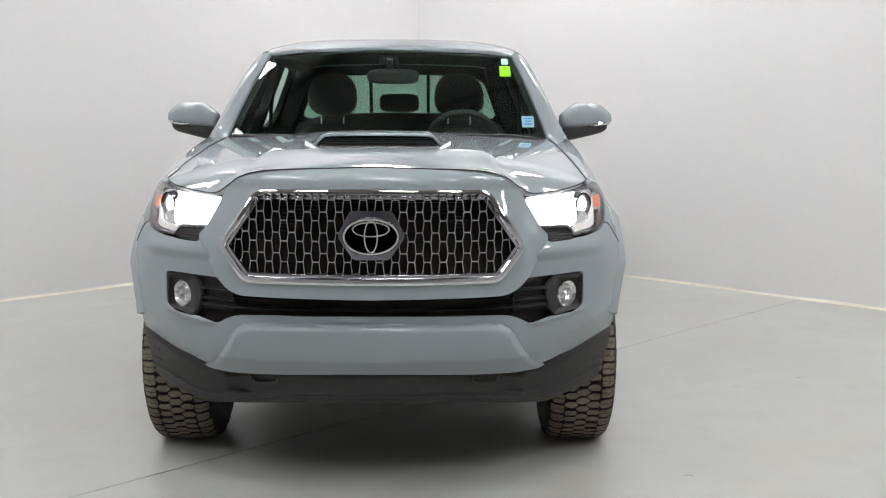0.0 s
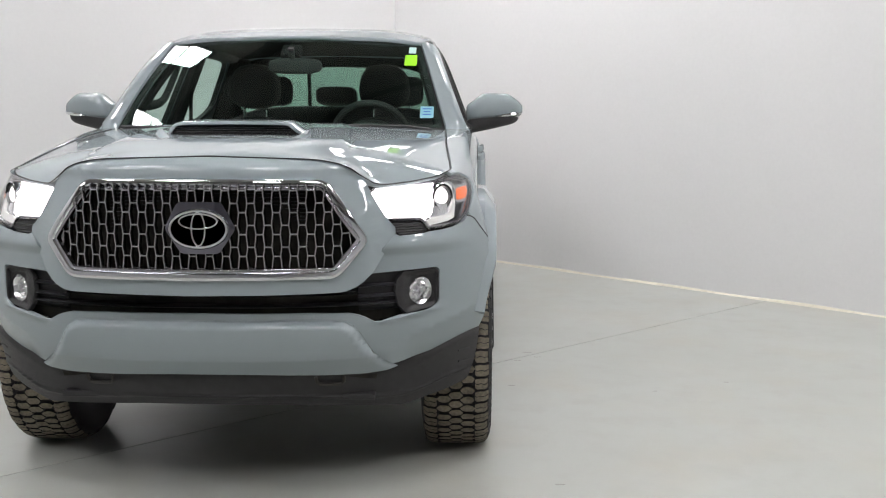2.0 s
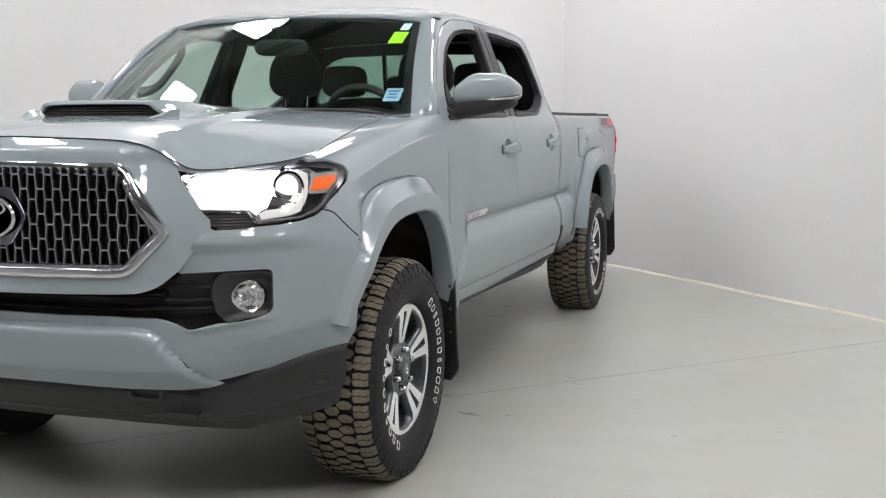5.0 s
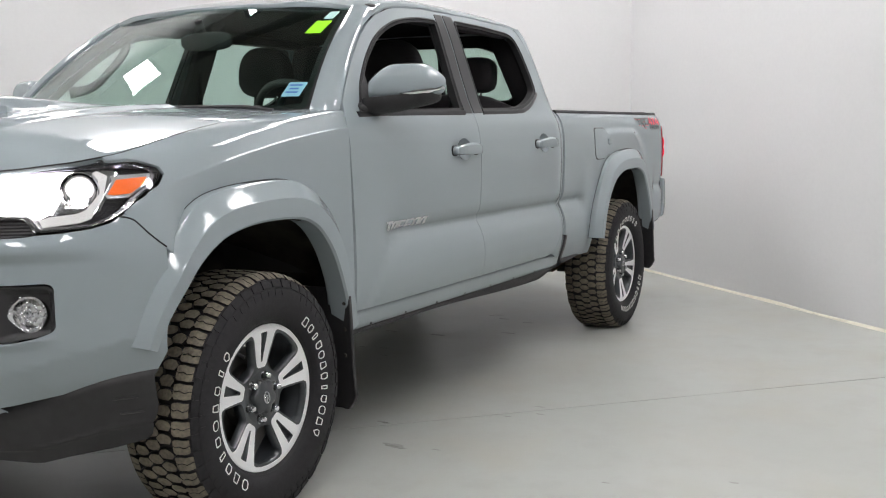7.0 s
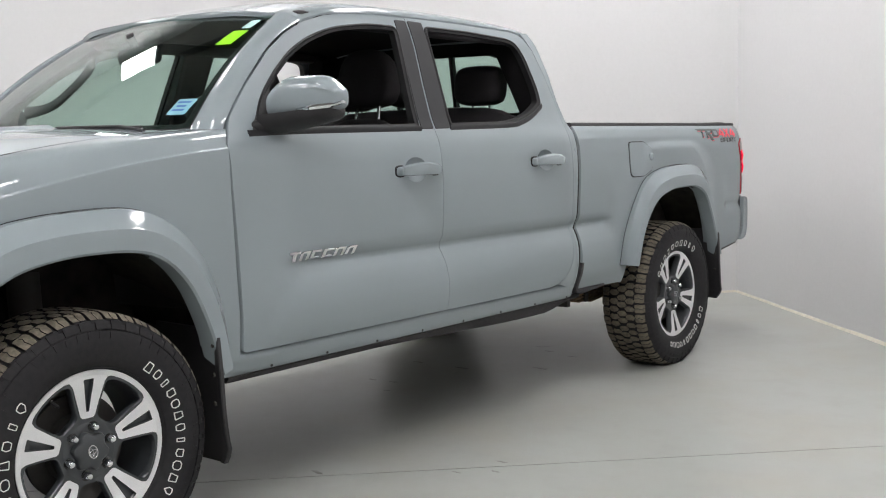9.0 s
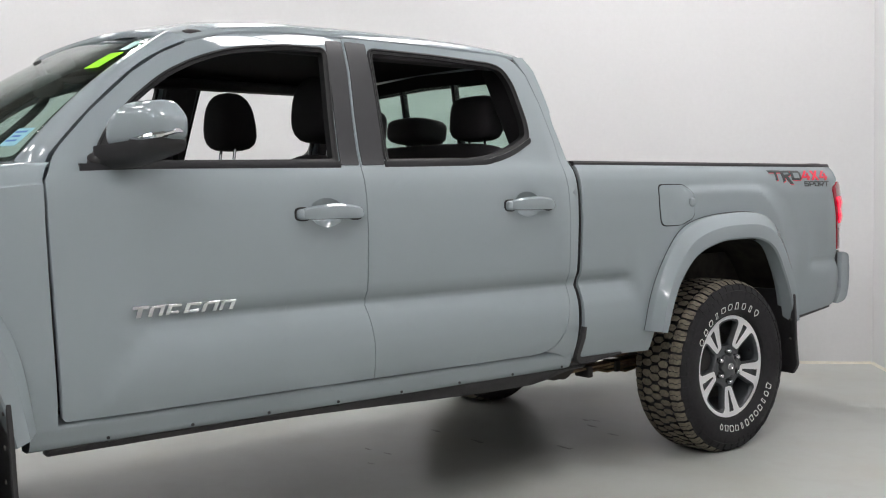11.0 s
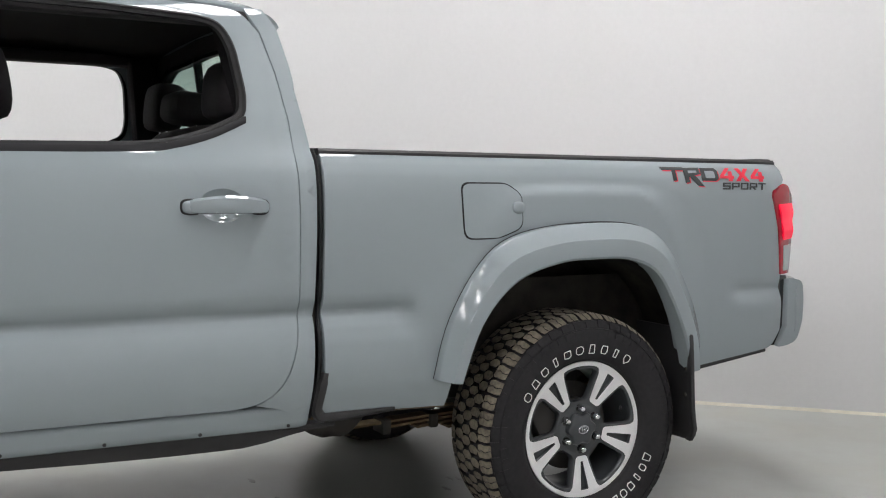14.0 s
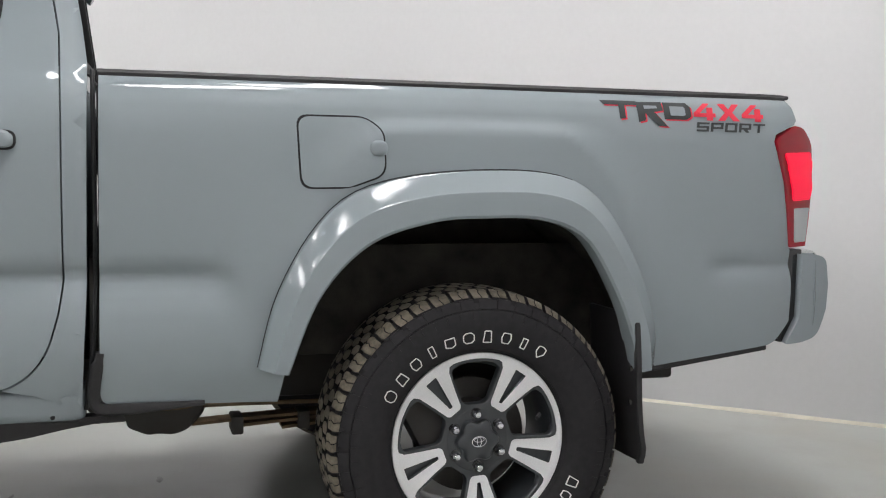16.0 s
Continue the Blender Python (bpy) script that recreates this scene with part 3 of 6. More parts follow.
FLARE_R = ([(-0.562, 0.592), (-0.516, 0.77), (-0.42, 0.94), (-0.30, 1.03), (-0.09, 1.07), (0.17, 1.07), (0.31, 1.01), (0.42, 0.85), (0.485, 0.68), (0.488, 0.56)],
           [(-0.495, 0.582), (-0.42, 0.765), (-0.30, 0.89), (-0.14, 0.945), (0.0, 0.955), (0.15, 0.95), (0.265, 0.90), (0.35, 0.77), (0.40, 0.65), (0.425, 0.55)])


def wing_surface(y, s):
    p = section(y, s)
    w = (1 - step_up(-0.44, -0.28, y)) * (1 - step_up(1.09, 1.135, p.z))
    return Vector((lerp(p.x, plan_x(y - fascia_set(p.z), fascia_w(p.z)), w), p.y, p.z)) if w else p


def wing(sgn):
    cut = [(y, s_at(y, z + 0.03, 2)) for y, z in spline(FLARE_F[1][2:], 20)]
    front = [(y, s_at(y, z, 2)) for y, z in ((-0.50, 1.133), (-0.447, 1.136), (-0.410, 1.127), (-0.364, 1.111), (-0.358, 1.092), (-0.385, 1.066), (-0.438, 1.035), (-0.503, 0.996), (-0.499, 0.977), (-0.431, 0.899), (-0.38, 0.86))]
    back = [(0.575, s_at(0.575, 0.535, 2)), (0.568, s_at(0.568, 0.7, 2)), (0.553, s_at(0.553, 1.1, 2)), (0.552, s_at(0.552, 1.23, 2)), (0.58, s_at(0.58, 1.275, 2)), (0.592, 5.3), (0.57, 4.6), (0.50, 4.2)]
    outline = list(WING_SEAM) + front + cut + [(0.47, s_at(0.47, 0.535, 2))] + back
    panel("wing", rounded(outline, longest=0.15), wing_surface, PAINT, truck, step=(0.05, 0.25), thick=0.012, side=sgn)


both(wing)


def flare(curves, at, sgn):
    outer, inner = ([Vector((y + at, z)) for y, z in spline(c, 44)] for c in curves)
    rings, edge = [], []
    for o, q in zip(outer, inner):
        y0 = o.x
        body = section(y0, s_at(y0, o.y, 2)).x if y0 < 0.55 else side_x(y0, o.y)
        top = min(0.976, plan_x(y0) + 0.034) if y0 < 1.0 else 0.963
        body = min(body, top - 0.01)
        mid = lambda t: o.lerp(q, t)  # noqa: E731
        pts = [(body - 0.02, mid(-0.01)), (body + 0.003, mid(0.0)), (lerp(body, top, 0.40), mid(0.012)), (lerp(body, top, 0.50), mid(0.05)), (lerp(body, top, 0.92), mid(0.42)), (top - 0.001, mid(0.455)), (top, mid(0.49)), (top - 0.001, mid(0.94)), (top - 0.008, mid(1.0)), (top - 0.03, mid(1.02)), (min(0.895, top - 0.035), mid(0.98)), (min(0.88, top - 0.05), mid(0.3))]
        edge.append(Vector(((body + 0.0025) * sgn, mid(-0.012).x, mid(-0.012).y)))
        rings.append([Vector((x * sgn, p.x, p.y)) for x, p in pts])
    ob = part("fender_flare", loft(rings), FLARE, truck, angle=24)
    # Thin dark tube draws the shaded seam between flare and body.
    part("flare_seam", tube(edge, 0.0012, 6), SEAL, ob)


for sgn in (1, -1):
    flare(FLARE_F, 0.0, sgn)
    flare(FLARE_R, BASE, sgn)


def wheel_liner(at, sgn):
    """The dark inner arch over a wheel."""
    rings = []
    for k in range(25):
        t = math.pi * (0.95 - 0.90 * k / 24)
        y, z = at + 0.55 * math.cos(t), 0.46 + 0.55 * math.sin(t)
        w = min(0.87, plan_x(y) - 0.06)
        rings.append([Vector((x * sgn, y, z)) for x in (w, 0.78, 0.60, 0.42)] + [Vector((x * sgn, at + (y - at) * 1.03, z + 0.015)) for x in (0.42, 0.60, 0.78, w - 0.01)])
    part("wheel_arch_liner", loft(rings), LINER, truck)
    part("inner_arch_wall", box((0.41 * sgn, at, 0.70), (0.02, 1.0, 0.50), 0.004), LINER, truck)


for sgn in (1, -1):
    wheel_liner(0.0, sgn)
    wheel_liner(BASE, sgn)

# Nose: the body-coloured surround of the grille, with its chrome frame
SURROUND = both_ways([(0.0, 0.757), (0.47, 0.763, 0.03), (0.515, 0.782, 0.02), (0.556, 0.822), (0.600, 0.900), (0.626, 0.943), (0.624, 0.966), (0.606, 0.984), (0.590, 1.004), (0.543, 1.084), (0.530, 1.112), (0.495, 1.145), (0.452, 1.174, 0.05), (0.36, 1.190), (0.20, 1.199), (0.0, 1.204)])
MOUTH = both_ways([(0.0, 0.812), (0.445, 0.815, 0.03), (0.535, 0.925, 0.02), (0.528, 0.95, 0.02), (0.405, 1.128, 0.035), (0.0, 1.132)])


def surround(u, z):
    p = fascia(u, z)
    x = abs(p.x)
    bulge = 0.034 * (1 - step_up(0.40, 0.60, x)) + 0.02 * (1 - step_up(0.53, 0.60, x)) + 0.0035
    lip = 0.012 * math.exp(-((z - 1.165) / 0.02) ** 2)
    return Vector((p.x, p.y - bulge + 0.05 * step_up(1.16, 1.215, z) ** 2 - lip, z))


panel("grille_surround", on_fascia(SURROUND), surround, PAINT, truck, holes=[on_fascia(MOUTH)], step=(0.035, 0.02), thick=0.05)


def frame_ring(outline, grow, shrink, depth, proud, mat, name, label=""):
    """A raised frame that follows an outline on the nose."""
    loop = rounded(outline, longest=0.03)
    flat = [(p[0], p[1]) for p in loop]
    a, b, c, d = inset(flat, -grow), inset(flat, (shrink - grow) * 0.3), inset(flat, shrink * 0.75), inset(flat, shrink)
    rings = []
    for ring, q in ((a, 0.0), (inset(flat, -grow * 0.8), proud * 0.8), (b, proud), (c, proud * 0.75), (d, proud * 0.1), (d, -depth), (a, -depth)):
        rings.append([Vector((x, surround(fu(x, z), z).y - q, z)) for x, z in ring])
    part(name, loft(rings, caps=False), mat, truck, label)


frame_ring(MOUTH, 0.004, 0.022, 0.05, 0.012, CHROME, "grille_frame", "polished chrome grille frame")
frame_ring(inset([p[:2] for p in MOUTH], 0.019), 0.004, 0.012, 0.03, 0.002, DARKCHROME, "grille_inner_frame")


def grille_y(x):
    return plan_y(x) - 0.002 - 0.022 * (1 - step_up(0.40, 0.62, abs(x)))


def inside(x, z, poly):
    hit = False
    for (x0, z0), (x1, z1) in zip(poly, poly[1:] + poly[:1]):
        if (z0 > z) != (z1 > z) and x < (x1 - x0) * (z - z0) / (z1 - z0) + x0:
            hit = not hit
    return hit


# Honeycomb: stretched hexagonal cells with dark chrome bars
bm = bmesh.new()
hole = inset([(p[0], p[1]) for p in rounded(MOUTH, longest=0.03)], 0.012)
CW, CH = 0.055, 0.0717
LINK = 0.205 * CW
bars = []
for row in range(-1, 6):
    za, zb = 1.099 - CH * row, 1.099 - CH * (row + 0.58)
    for col in range(-11, 11):
        xa, xb = (col + 0.5) * CW, (col + 1) * CW
        bars.append((xa - LINK, za, xa + LINK, za))
        bars.append((xb - LINK, zb, xb + LINK, zb))
        for s in (-1, 1):
            bars.append((xa + s * LINK, za, xa + s * (0.5 * CW - LINK), zb))
            bars.append((xb + s * LINK, zb, xb + s * (0.5 * CW - LINK), za - CH))
for x0, z0, x1, z1 in bars:
    for a in range(3):
        p, q = (lerp(x0, x1, a / 3), lerp(z0, z1, a / 3)), (lerp(x0, x1, (a + 1) / 3), lerp(z0, z1, (a + 1) / 3))
        mx, mz = (p[0] + q[0]) / 2, (p[1] + q[1]) / 2
        if not inside(mx, mz, hole):
            continue
        e = Vector((q[0] - p[0], q[1] - p[1])).normalized() * 0.001
        n = Vector((-e.y, e.x)) * (3.9 if abs(z0 - z1) < 1e-6 else 3.0)
        vs = []
        for (x, z), g in ((p, -1), (q, 1)):
            x, z = x + e.x * g, z + e.y * g
            y = grille_y(x)
            vs.append([bm.verts.new((x + n.x * w, y + d, z + n.y * w)) for w, d in ((-0.95, 0.003), (-0.6, -0.002), (0.6, -0.002), (0.95, 0.003), (1.0, 0.024), (-1.0, 0.024))])
        for k in range(6):
            # Grey fronts, black flanks: the cells' darkness is put into the colour.
            bm.faces.new((vs[0][k], vs[0][(k + 1) % 6], vs[1][(k + 1) % 6], vs[1][k])).material_index = 0 if k < 3 else 1
part("grille_mesh", bm, MESHGREY, truck, "dark chrome honeycomb grille").data.materials.append(GLOSSBLACK)
panel("grille_backing", [(fu(x, z), z) for x, z in inset([(p[0], p[1]) for p in rounded(MOUTH, longest=0.06)], -0.01)], lambda u, z: fascia(u, z) + Vector((0, 0.045, 0)), LINER, truck, step=(0.1, 0.1), thick=0.006)
for k in range(24):
    part("radiator_fin", box((0, -0.815, 0.83 + 0.0125 * k), (0.66, 0.006, 0.004)), SATIN, truck, smooth=False)

# Emblem: an oval ring with two inner ovals on a dark six-sided plate
ey = -0.952


def oval(rx, rz, x, z, thick, n=40, y=ey, bm=None, flat=0.6):
    rings = []
    for k in range(n):
        t = 2 * math.pi * k / n
        c, s = math.cos(t), math.sin(t)
        rings.append([Vector((x + (rx + thick * a) * c, y + b * thick * flat, z + (rz + thick * a) * s)) for a, b in ((-1, 0.4), (-0.6, -0.7), (0, -1), (0.6, -0.7), (1, 0.4), (0, 0.8))])
    bm = bm or bmesh.new()
    vs = [[bm.verts.new(p) for p in r] for r in rings]
    for i in range(n):
        p, q = vs[i], vs[(i + 1) % n]
        for k in range(6):
            bm.faces.new((p[k], p[(k + 1) % 6], q[(k + 1) % 6], q[k]))
    return bm


plate = both_ways([(0.0, 0.893), (0.062, 0.893, 0.012), (0.118, 0.975, 0.016), (0.072, 1.062, 0.014), (0.0, 1.063)])
panel("emblem_plate", [(p[0], p[1]) for p in rounded(plate, longest=0.02)], lambda x, z: Vector((x, -0.938 + 1.2 * x * x - 0.006 * math.cos((z - 0.978) * 18), z)), DARKCHROME, truck, step=(0.02, 0.02), thick=0.03).data.materials[0] = PLATEDARK
bm = lathe([(0.0, 0.001), (0.0, 0.055)], 40)
bmesh.ops.transform(bm, matrix=Matrix.Translation((0, -0.9465, 0.976)) @ pose(0, 0, 0, 0, 0, 90) @ Matrix.Diagonal((1, 1.68, 1.1, 1)), verts=bm.verts[:])
part("emblem_field", bm, GLOSSBLACK, truck)
bm = oval(0.093, 0.060, 0, 0.976, 0.0062)
oval(0.022, 0.054, 0, 0.976, 0.004, bm=bm)
oval(0.062, 0.024, 0, 1.001, 0.004, bm=bm)
part("emblem", bm, CHROME, truck, "chrome oval emblem")

# Bumper: one body-coloured piece round the fog lights, and the raised plate below
fog_hole = [(0.559, 0.647), (0.648, 0.657), (0.738, 0.677), (0.773, 0.692, 0.02), (0.773, 0.819, 0.02), (0.613, 0.816), (0.55, 0.813)]
BUMP = both_ways([(0.0, 0.666), (0.263, 0.666), (0.431, 0.660), (0.463, 0.655), (0.485, 0.640), (0.506, 0.617), (0.529, 0.576), (0.551, 0.536), (0.590, 0.503), (0.612, 0.485), (0.647, 0.490), (0.758, 0.516), (0.879, 0.549), (0.910, 0.562), (0.932, 0.610),
                  (0.945, 0.70), (0.948, 0.80), (0.941, 0.897), (0.888, 0.974), (0.872, 0.990), (0.857, 0.968), (0.829, 0.955), (0.786, 0.947), (0.734, 0.943), (0.715, 0.939), (0.639, 0.936), (0.6235, 0.943), (0.588, 0.899), (0.5375, 0.823)]
                 + fog_hole[::-1] + [(0.529, 0.664), (0.508, 0.673), (0.478, 0.680), (0.351, 0.685), (0.0, 0.687)])


def bumper_surface(u, z):
    p = fascia(u, z)
    x = abs(p.x)
    ledge = 0.018 * step_up(0.865, 0.905, z) * (1 - step_up(0.905, 0.96, z)) * (1 - step_up(0.76, 0.90, x))
    fold = 0.40 * max(0.0, 0.553 + 0.345 * (x - 0.584) - z) * step_up(0.60, 0.70, x)
    lip = 0.012 * math.exp(-(((z - 0.645 - 0.16 * (x - 0.56)) / 0.012) ** 2)) * step_up(0.54, 0.60, x) * (1 - step_up(0.74, 0.80, x))
    return Vector((p.x, p.y - ledge + fold - lip, p.z))


# Dark tube drawn along the joint of bumper and wing, for its shaded line.
for sgn in (1, -1):
    seam = [bumper_surface(fu(x, z), z) for x, z in spline([(0.866, 0.984), (0.888, 0.974), (0.915, 0.936), (0.941, 0.897)], 16)]
    part("bumper_seam", tube([Vector((p.x * sgn, p.y, p.z)) for p in seam], 0.0024, 6), SEAL, truck)
panel("bumper", on_fascia(BUMP, 0.03), bumper_surface, PAINT, truck, step=(0.025, 0.014), thick=0.022, label="body-coloured front bumper")
LOW = both_ways([(0.0, 0.470), (0.124, 0.470), (0.393, 0.460), (0.518, 0.457), (0.592, 0.463), (0.628, 0.474), (0.612, 0.4842), (0.5893, 0.5022), (0.5503, 0.535), (0.5283, 0.575), (0.5053, 0.616), (0.4844, 0.639), (0.4625, 0.654), (0.431, 0.659), (0.263, 0.665), (0.0, 0.665)])
plate_top = curve([(0.0, 0.662), (0.263, 0.662), (0.43, 0.656), (0.481, 0.637), (0.525, 0.574), (0.587, 0.500), (0.64, 0.476)])


def lower_panel(u, z):
    p = fascia(u, z)
    x = abs(p.x)
    slope = (plate_top(x + 0.004) - plate_top(x - 0.004)) / 0.008
    k = clamp((plate_top(x) - z) / math.hypot(1, slope) / 0.026)
    proud = 0.026 * (1 - (1 - k) ** 2.2)
    return Vector((p.x, p.y - proud + 0.36 * max(0.0, 0.527 - z), z))


panel("bumper_plate", on_fascia(LOW, 0.03), lower_panel, PAINT, truck, step=(0.012, 0.008), thick=0.03)
VALANCE = both_ways([(0.0, 0.345), (0.124, 0.346), (0.242, 0.345), (0.417, 0.334), (0.541, 0.322), (0.627, 0.311), (0.65, 0.311), (0.713, 0.327), (0.80, 0.342), (0.868, 0.360, 0.02), (0.895, 0.44), (0.908, 0.52), (0.912, 0.562), (0.88, 0.575), (0.78, 0.55), (0.60, 0.515), (0.52, 0.506), (0.0, 0.506)])


def dam(u, z):
    p = fascia(u, z)
    line = 0.378 - 0.02 * step_up(0.25, 0.60, abs(p.x)) + 0.05 * step_up(0.64, 0.85, abs(p.x))
    return Vector((p.x, p.y + 0.020 + 0.05 * step_up(0.44 + 0.10 * step_up(0.6, 0.9, abs(p.x)), 0.52 + 0.07 * step_up(0.6, 0.9, abs(p.x)), z) + 0.35 * max(0.0, line - z) - 0.006 * math.exp(-((z - line) / 0.006) ** 2), z))


air_dam = panel("air_dam", on_fascia(VALANCE, 0.03), dam, BLACK, truck, step=(0.03, 0.008), thick=0.02, label="black plastic lower air dam")
for sgn in (1, -1):
    slot = [(0.455, 0.447), (0.556, 0.447), (0.552, 0.428), (0.50, 0.437)]
    # Dark patch laid on the dam in place of the slot's shade.
    panel("air_dam_slot_patch", on_fascia(slot), lambda u, z: dam(u, z) - Vector((0, 0.003, 0)), LINER, air_dam, step=(0.04, 0.03), thick=0.002, side=sgn)
    hook = [Vector((x * sgn, fascia(fu(x, z), z).y + 0.010, z)) for x, z in ((0.352, 0.452), (0.356, 0.430), (0.372, 0.423), (0.43, 0.421), (0.444, 0.428), (0.447, 0.452))]
    part("tow_hook", tube(spline(hook, 18), 0.006, 8), UNDER, air_dam)
    for z in (0.445, 0.49):
        rib = [Vector((sgn * (q := dam(fu(x, z + 0.03 * (x - 0.85)), z + 0.03 * (x - 0.85))).x, q.y, q.z)) for x in (0.835, 0.855, 0.875)]
        part("air_dam_rib", tube(rib, 0.004, 6), BLACK, air_dam)
part("air_dam_floor", box((0, -0.50, 0.37), (1.1, 0.5, 0.02), 0.004), BLACK, truck)
# Opening under the grille: a set-back dark sheet stands for its shade, with bars
panel("lower_grille", [(fu(x, z), z) for x, z in both_ways([(0.0, 0.64), (0.50, 0.63), (0.62, 0.62), (0.80, 0.66), (0.80, 0.84), (0.57, 0.85), (0.5, 0.79), (0.0, 0.79)])], lambda u, z: fascia(u, z) + Vector((0, 0.055, 0)), LINER, truck, step=(0.05, 0.05), thick=0.01)
for sgn in (1, -1):
    wall = [(0.50, 0.64), (0.575, 0.64), (0.650, 0.660), (0.640, 0.83), (0.56, 0.83), (0.50, 0.77)]
    panel("side_vent", on_fascia(wall), lambda u, z: fascia(u, z) + Vector((0, 0.036 + 0.05 * step_up(0.70, 0.65, z), 0)), BLACK, truck, step=(0.04, 0.02), thick=0.01, side=sgn)
    for z, x0 in ((0.711, 0.0), (0.733, 0.50), (0.769, 0.505)):
        rings = []
        for k in range(17):
            x = lerp(x0, 0.625, k / 16)
            zz = z - (0.003 if z < 0.72 else 0)
            rings.append([Vector((x * sgn, plan_y(x) + 0.016 + a, zz + b)) for a, b in ((0, -0.004), (-0.006, 0), (0, 0.0045), (0.03, 0.006), (0.03, -0.005))])
        part("lower_grille_bar", loft(rings), SATIN, truck)
    rings = [[Vector((x * sgn, plan_y(x) + 0.030 + a, 0.752 + b)) for a, b in ((0, -0.012), (-0.008, 0), (0, 0.010), (0.03, 0.010), (0.03, -0.012))] for x in [0.5 * k / 12 for k in range(13)]]
    part("lower_grille_blade", loft(rings), GLOSSBLACK, truck)


def fog_unit(sgn):
    bez = [(0.624, 0.745), (0.636, 0.695), (0.663, 0.664), (0.741, 0.681), (0.769, 0.696, 0.015), (0.769, 0.813, 0.018), (0.653, 0.812), (0.630, 0.785)]
    fx, fz = 0.704, 0.737
    hole = [(fx + 0.041 * math.cos(t * math.pi / 14), fz + 0.048 * math.sin(t * math.pi / 14)) for t in range(28)]

    def pocket(u, z):
        p = fascia(u, z)
        k = step_up(0.646, 0.672, p.x) * (1 - step_up(0.748, 0.764, p.x)) * step_up(0.672, 0.694, z - 0.12 * (p.x - 0.70)) * (1 - step_up(0.790, 0.808, z))
        return p + Vector((0.006 * k, 0.004 + 0.024 * k, 0))

    unit = panel("fog_light_bezel", on_fascia(bez, 0.02), pocket, BLACK, truck, holes=[[(fu(x, z), z) for x, z in hole]], step=(0.012, 0.009), thick=0.02, side=sgn, label="black plastic fog light bezel")
    y = fascia(fu(fx, fz), fz).y
    m = Matrix.Translation((fx * sgn, y + 0.024, fz)) @ pose(0, 0, 0, 0, 0, 34 * sgn)
    random.seed(9)
    rings = []
    for j, (a, r) in enumerate(((0.004, 0.051), (0.014, 0.040), (0.010, 0.029), (0.020, 0.021), (0.015, 0.013), (0.024, 0.006), (0.020, 0.001))):
        rings.append([Vector((r * math.cos((k + 0.5 * (j % 2)) * math.pi / 8), a + random.uniform(-0.004, 0.004), r * math.sin((k + 0.5 * (j % 2)) * math.pi / 8))) for k in range(16)])
    bm = loft(rings, caps=False)
    bmesh.ops.triangulate(bm, faces=bm.faces[:])
    part("fog_reflector", bm, FOGLENS, unit, "bright faceted reflector", smooth=False, m=m)
    bm = lathe([(0.006, 0.0515), (0.0, 0.0510), (-0.006, 0.040), (-0.010, 0.02), (-0.011, 0.001)], 28, axis="y")
    part("fog_lens", bm, LENS, unit, m=m).visible_shadow = False


both(fog_unit)


# Headlamps
HEADLAMP = [(0.597, 0.987), (0.704, 0.983), (0.717, 0.971), (0.726, 0.956), (0.735, 0.949), (0.786, 0.953), (0.829, 0.961), (0.857, 0.977), (0.8725, 1.000), (0.8815, 1.037), (0.8845, 1.066), (0.8785, 1.092), (0.8685, 1.108), (0.842, 1.124), (0.818, 1.133), (0.777, 1.132), (0.735, 1.125), (0.619, 1.111), (0.555, 1.103), (0.533, 1.096), (0.524, 1.083), (0.575, 1.003), (0.585, 0.990)]


def lamp_surface(u, z, deep=0.0):
    p = fascia(u, z)
    slant = step_up(0.80, 0.87, abs(p.x))
    return Vector((p.x - deep * 0.75 * slant, p.y - 0.002 + deep * (1 - 0.55 * slant), p.z))


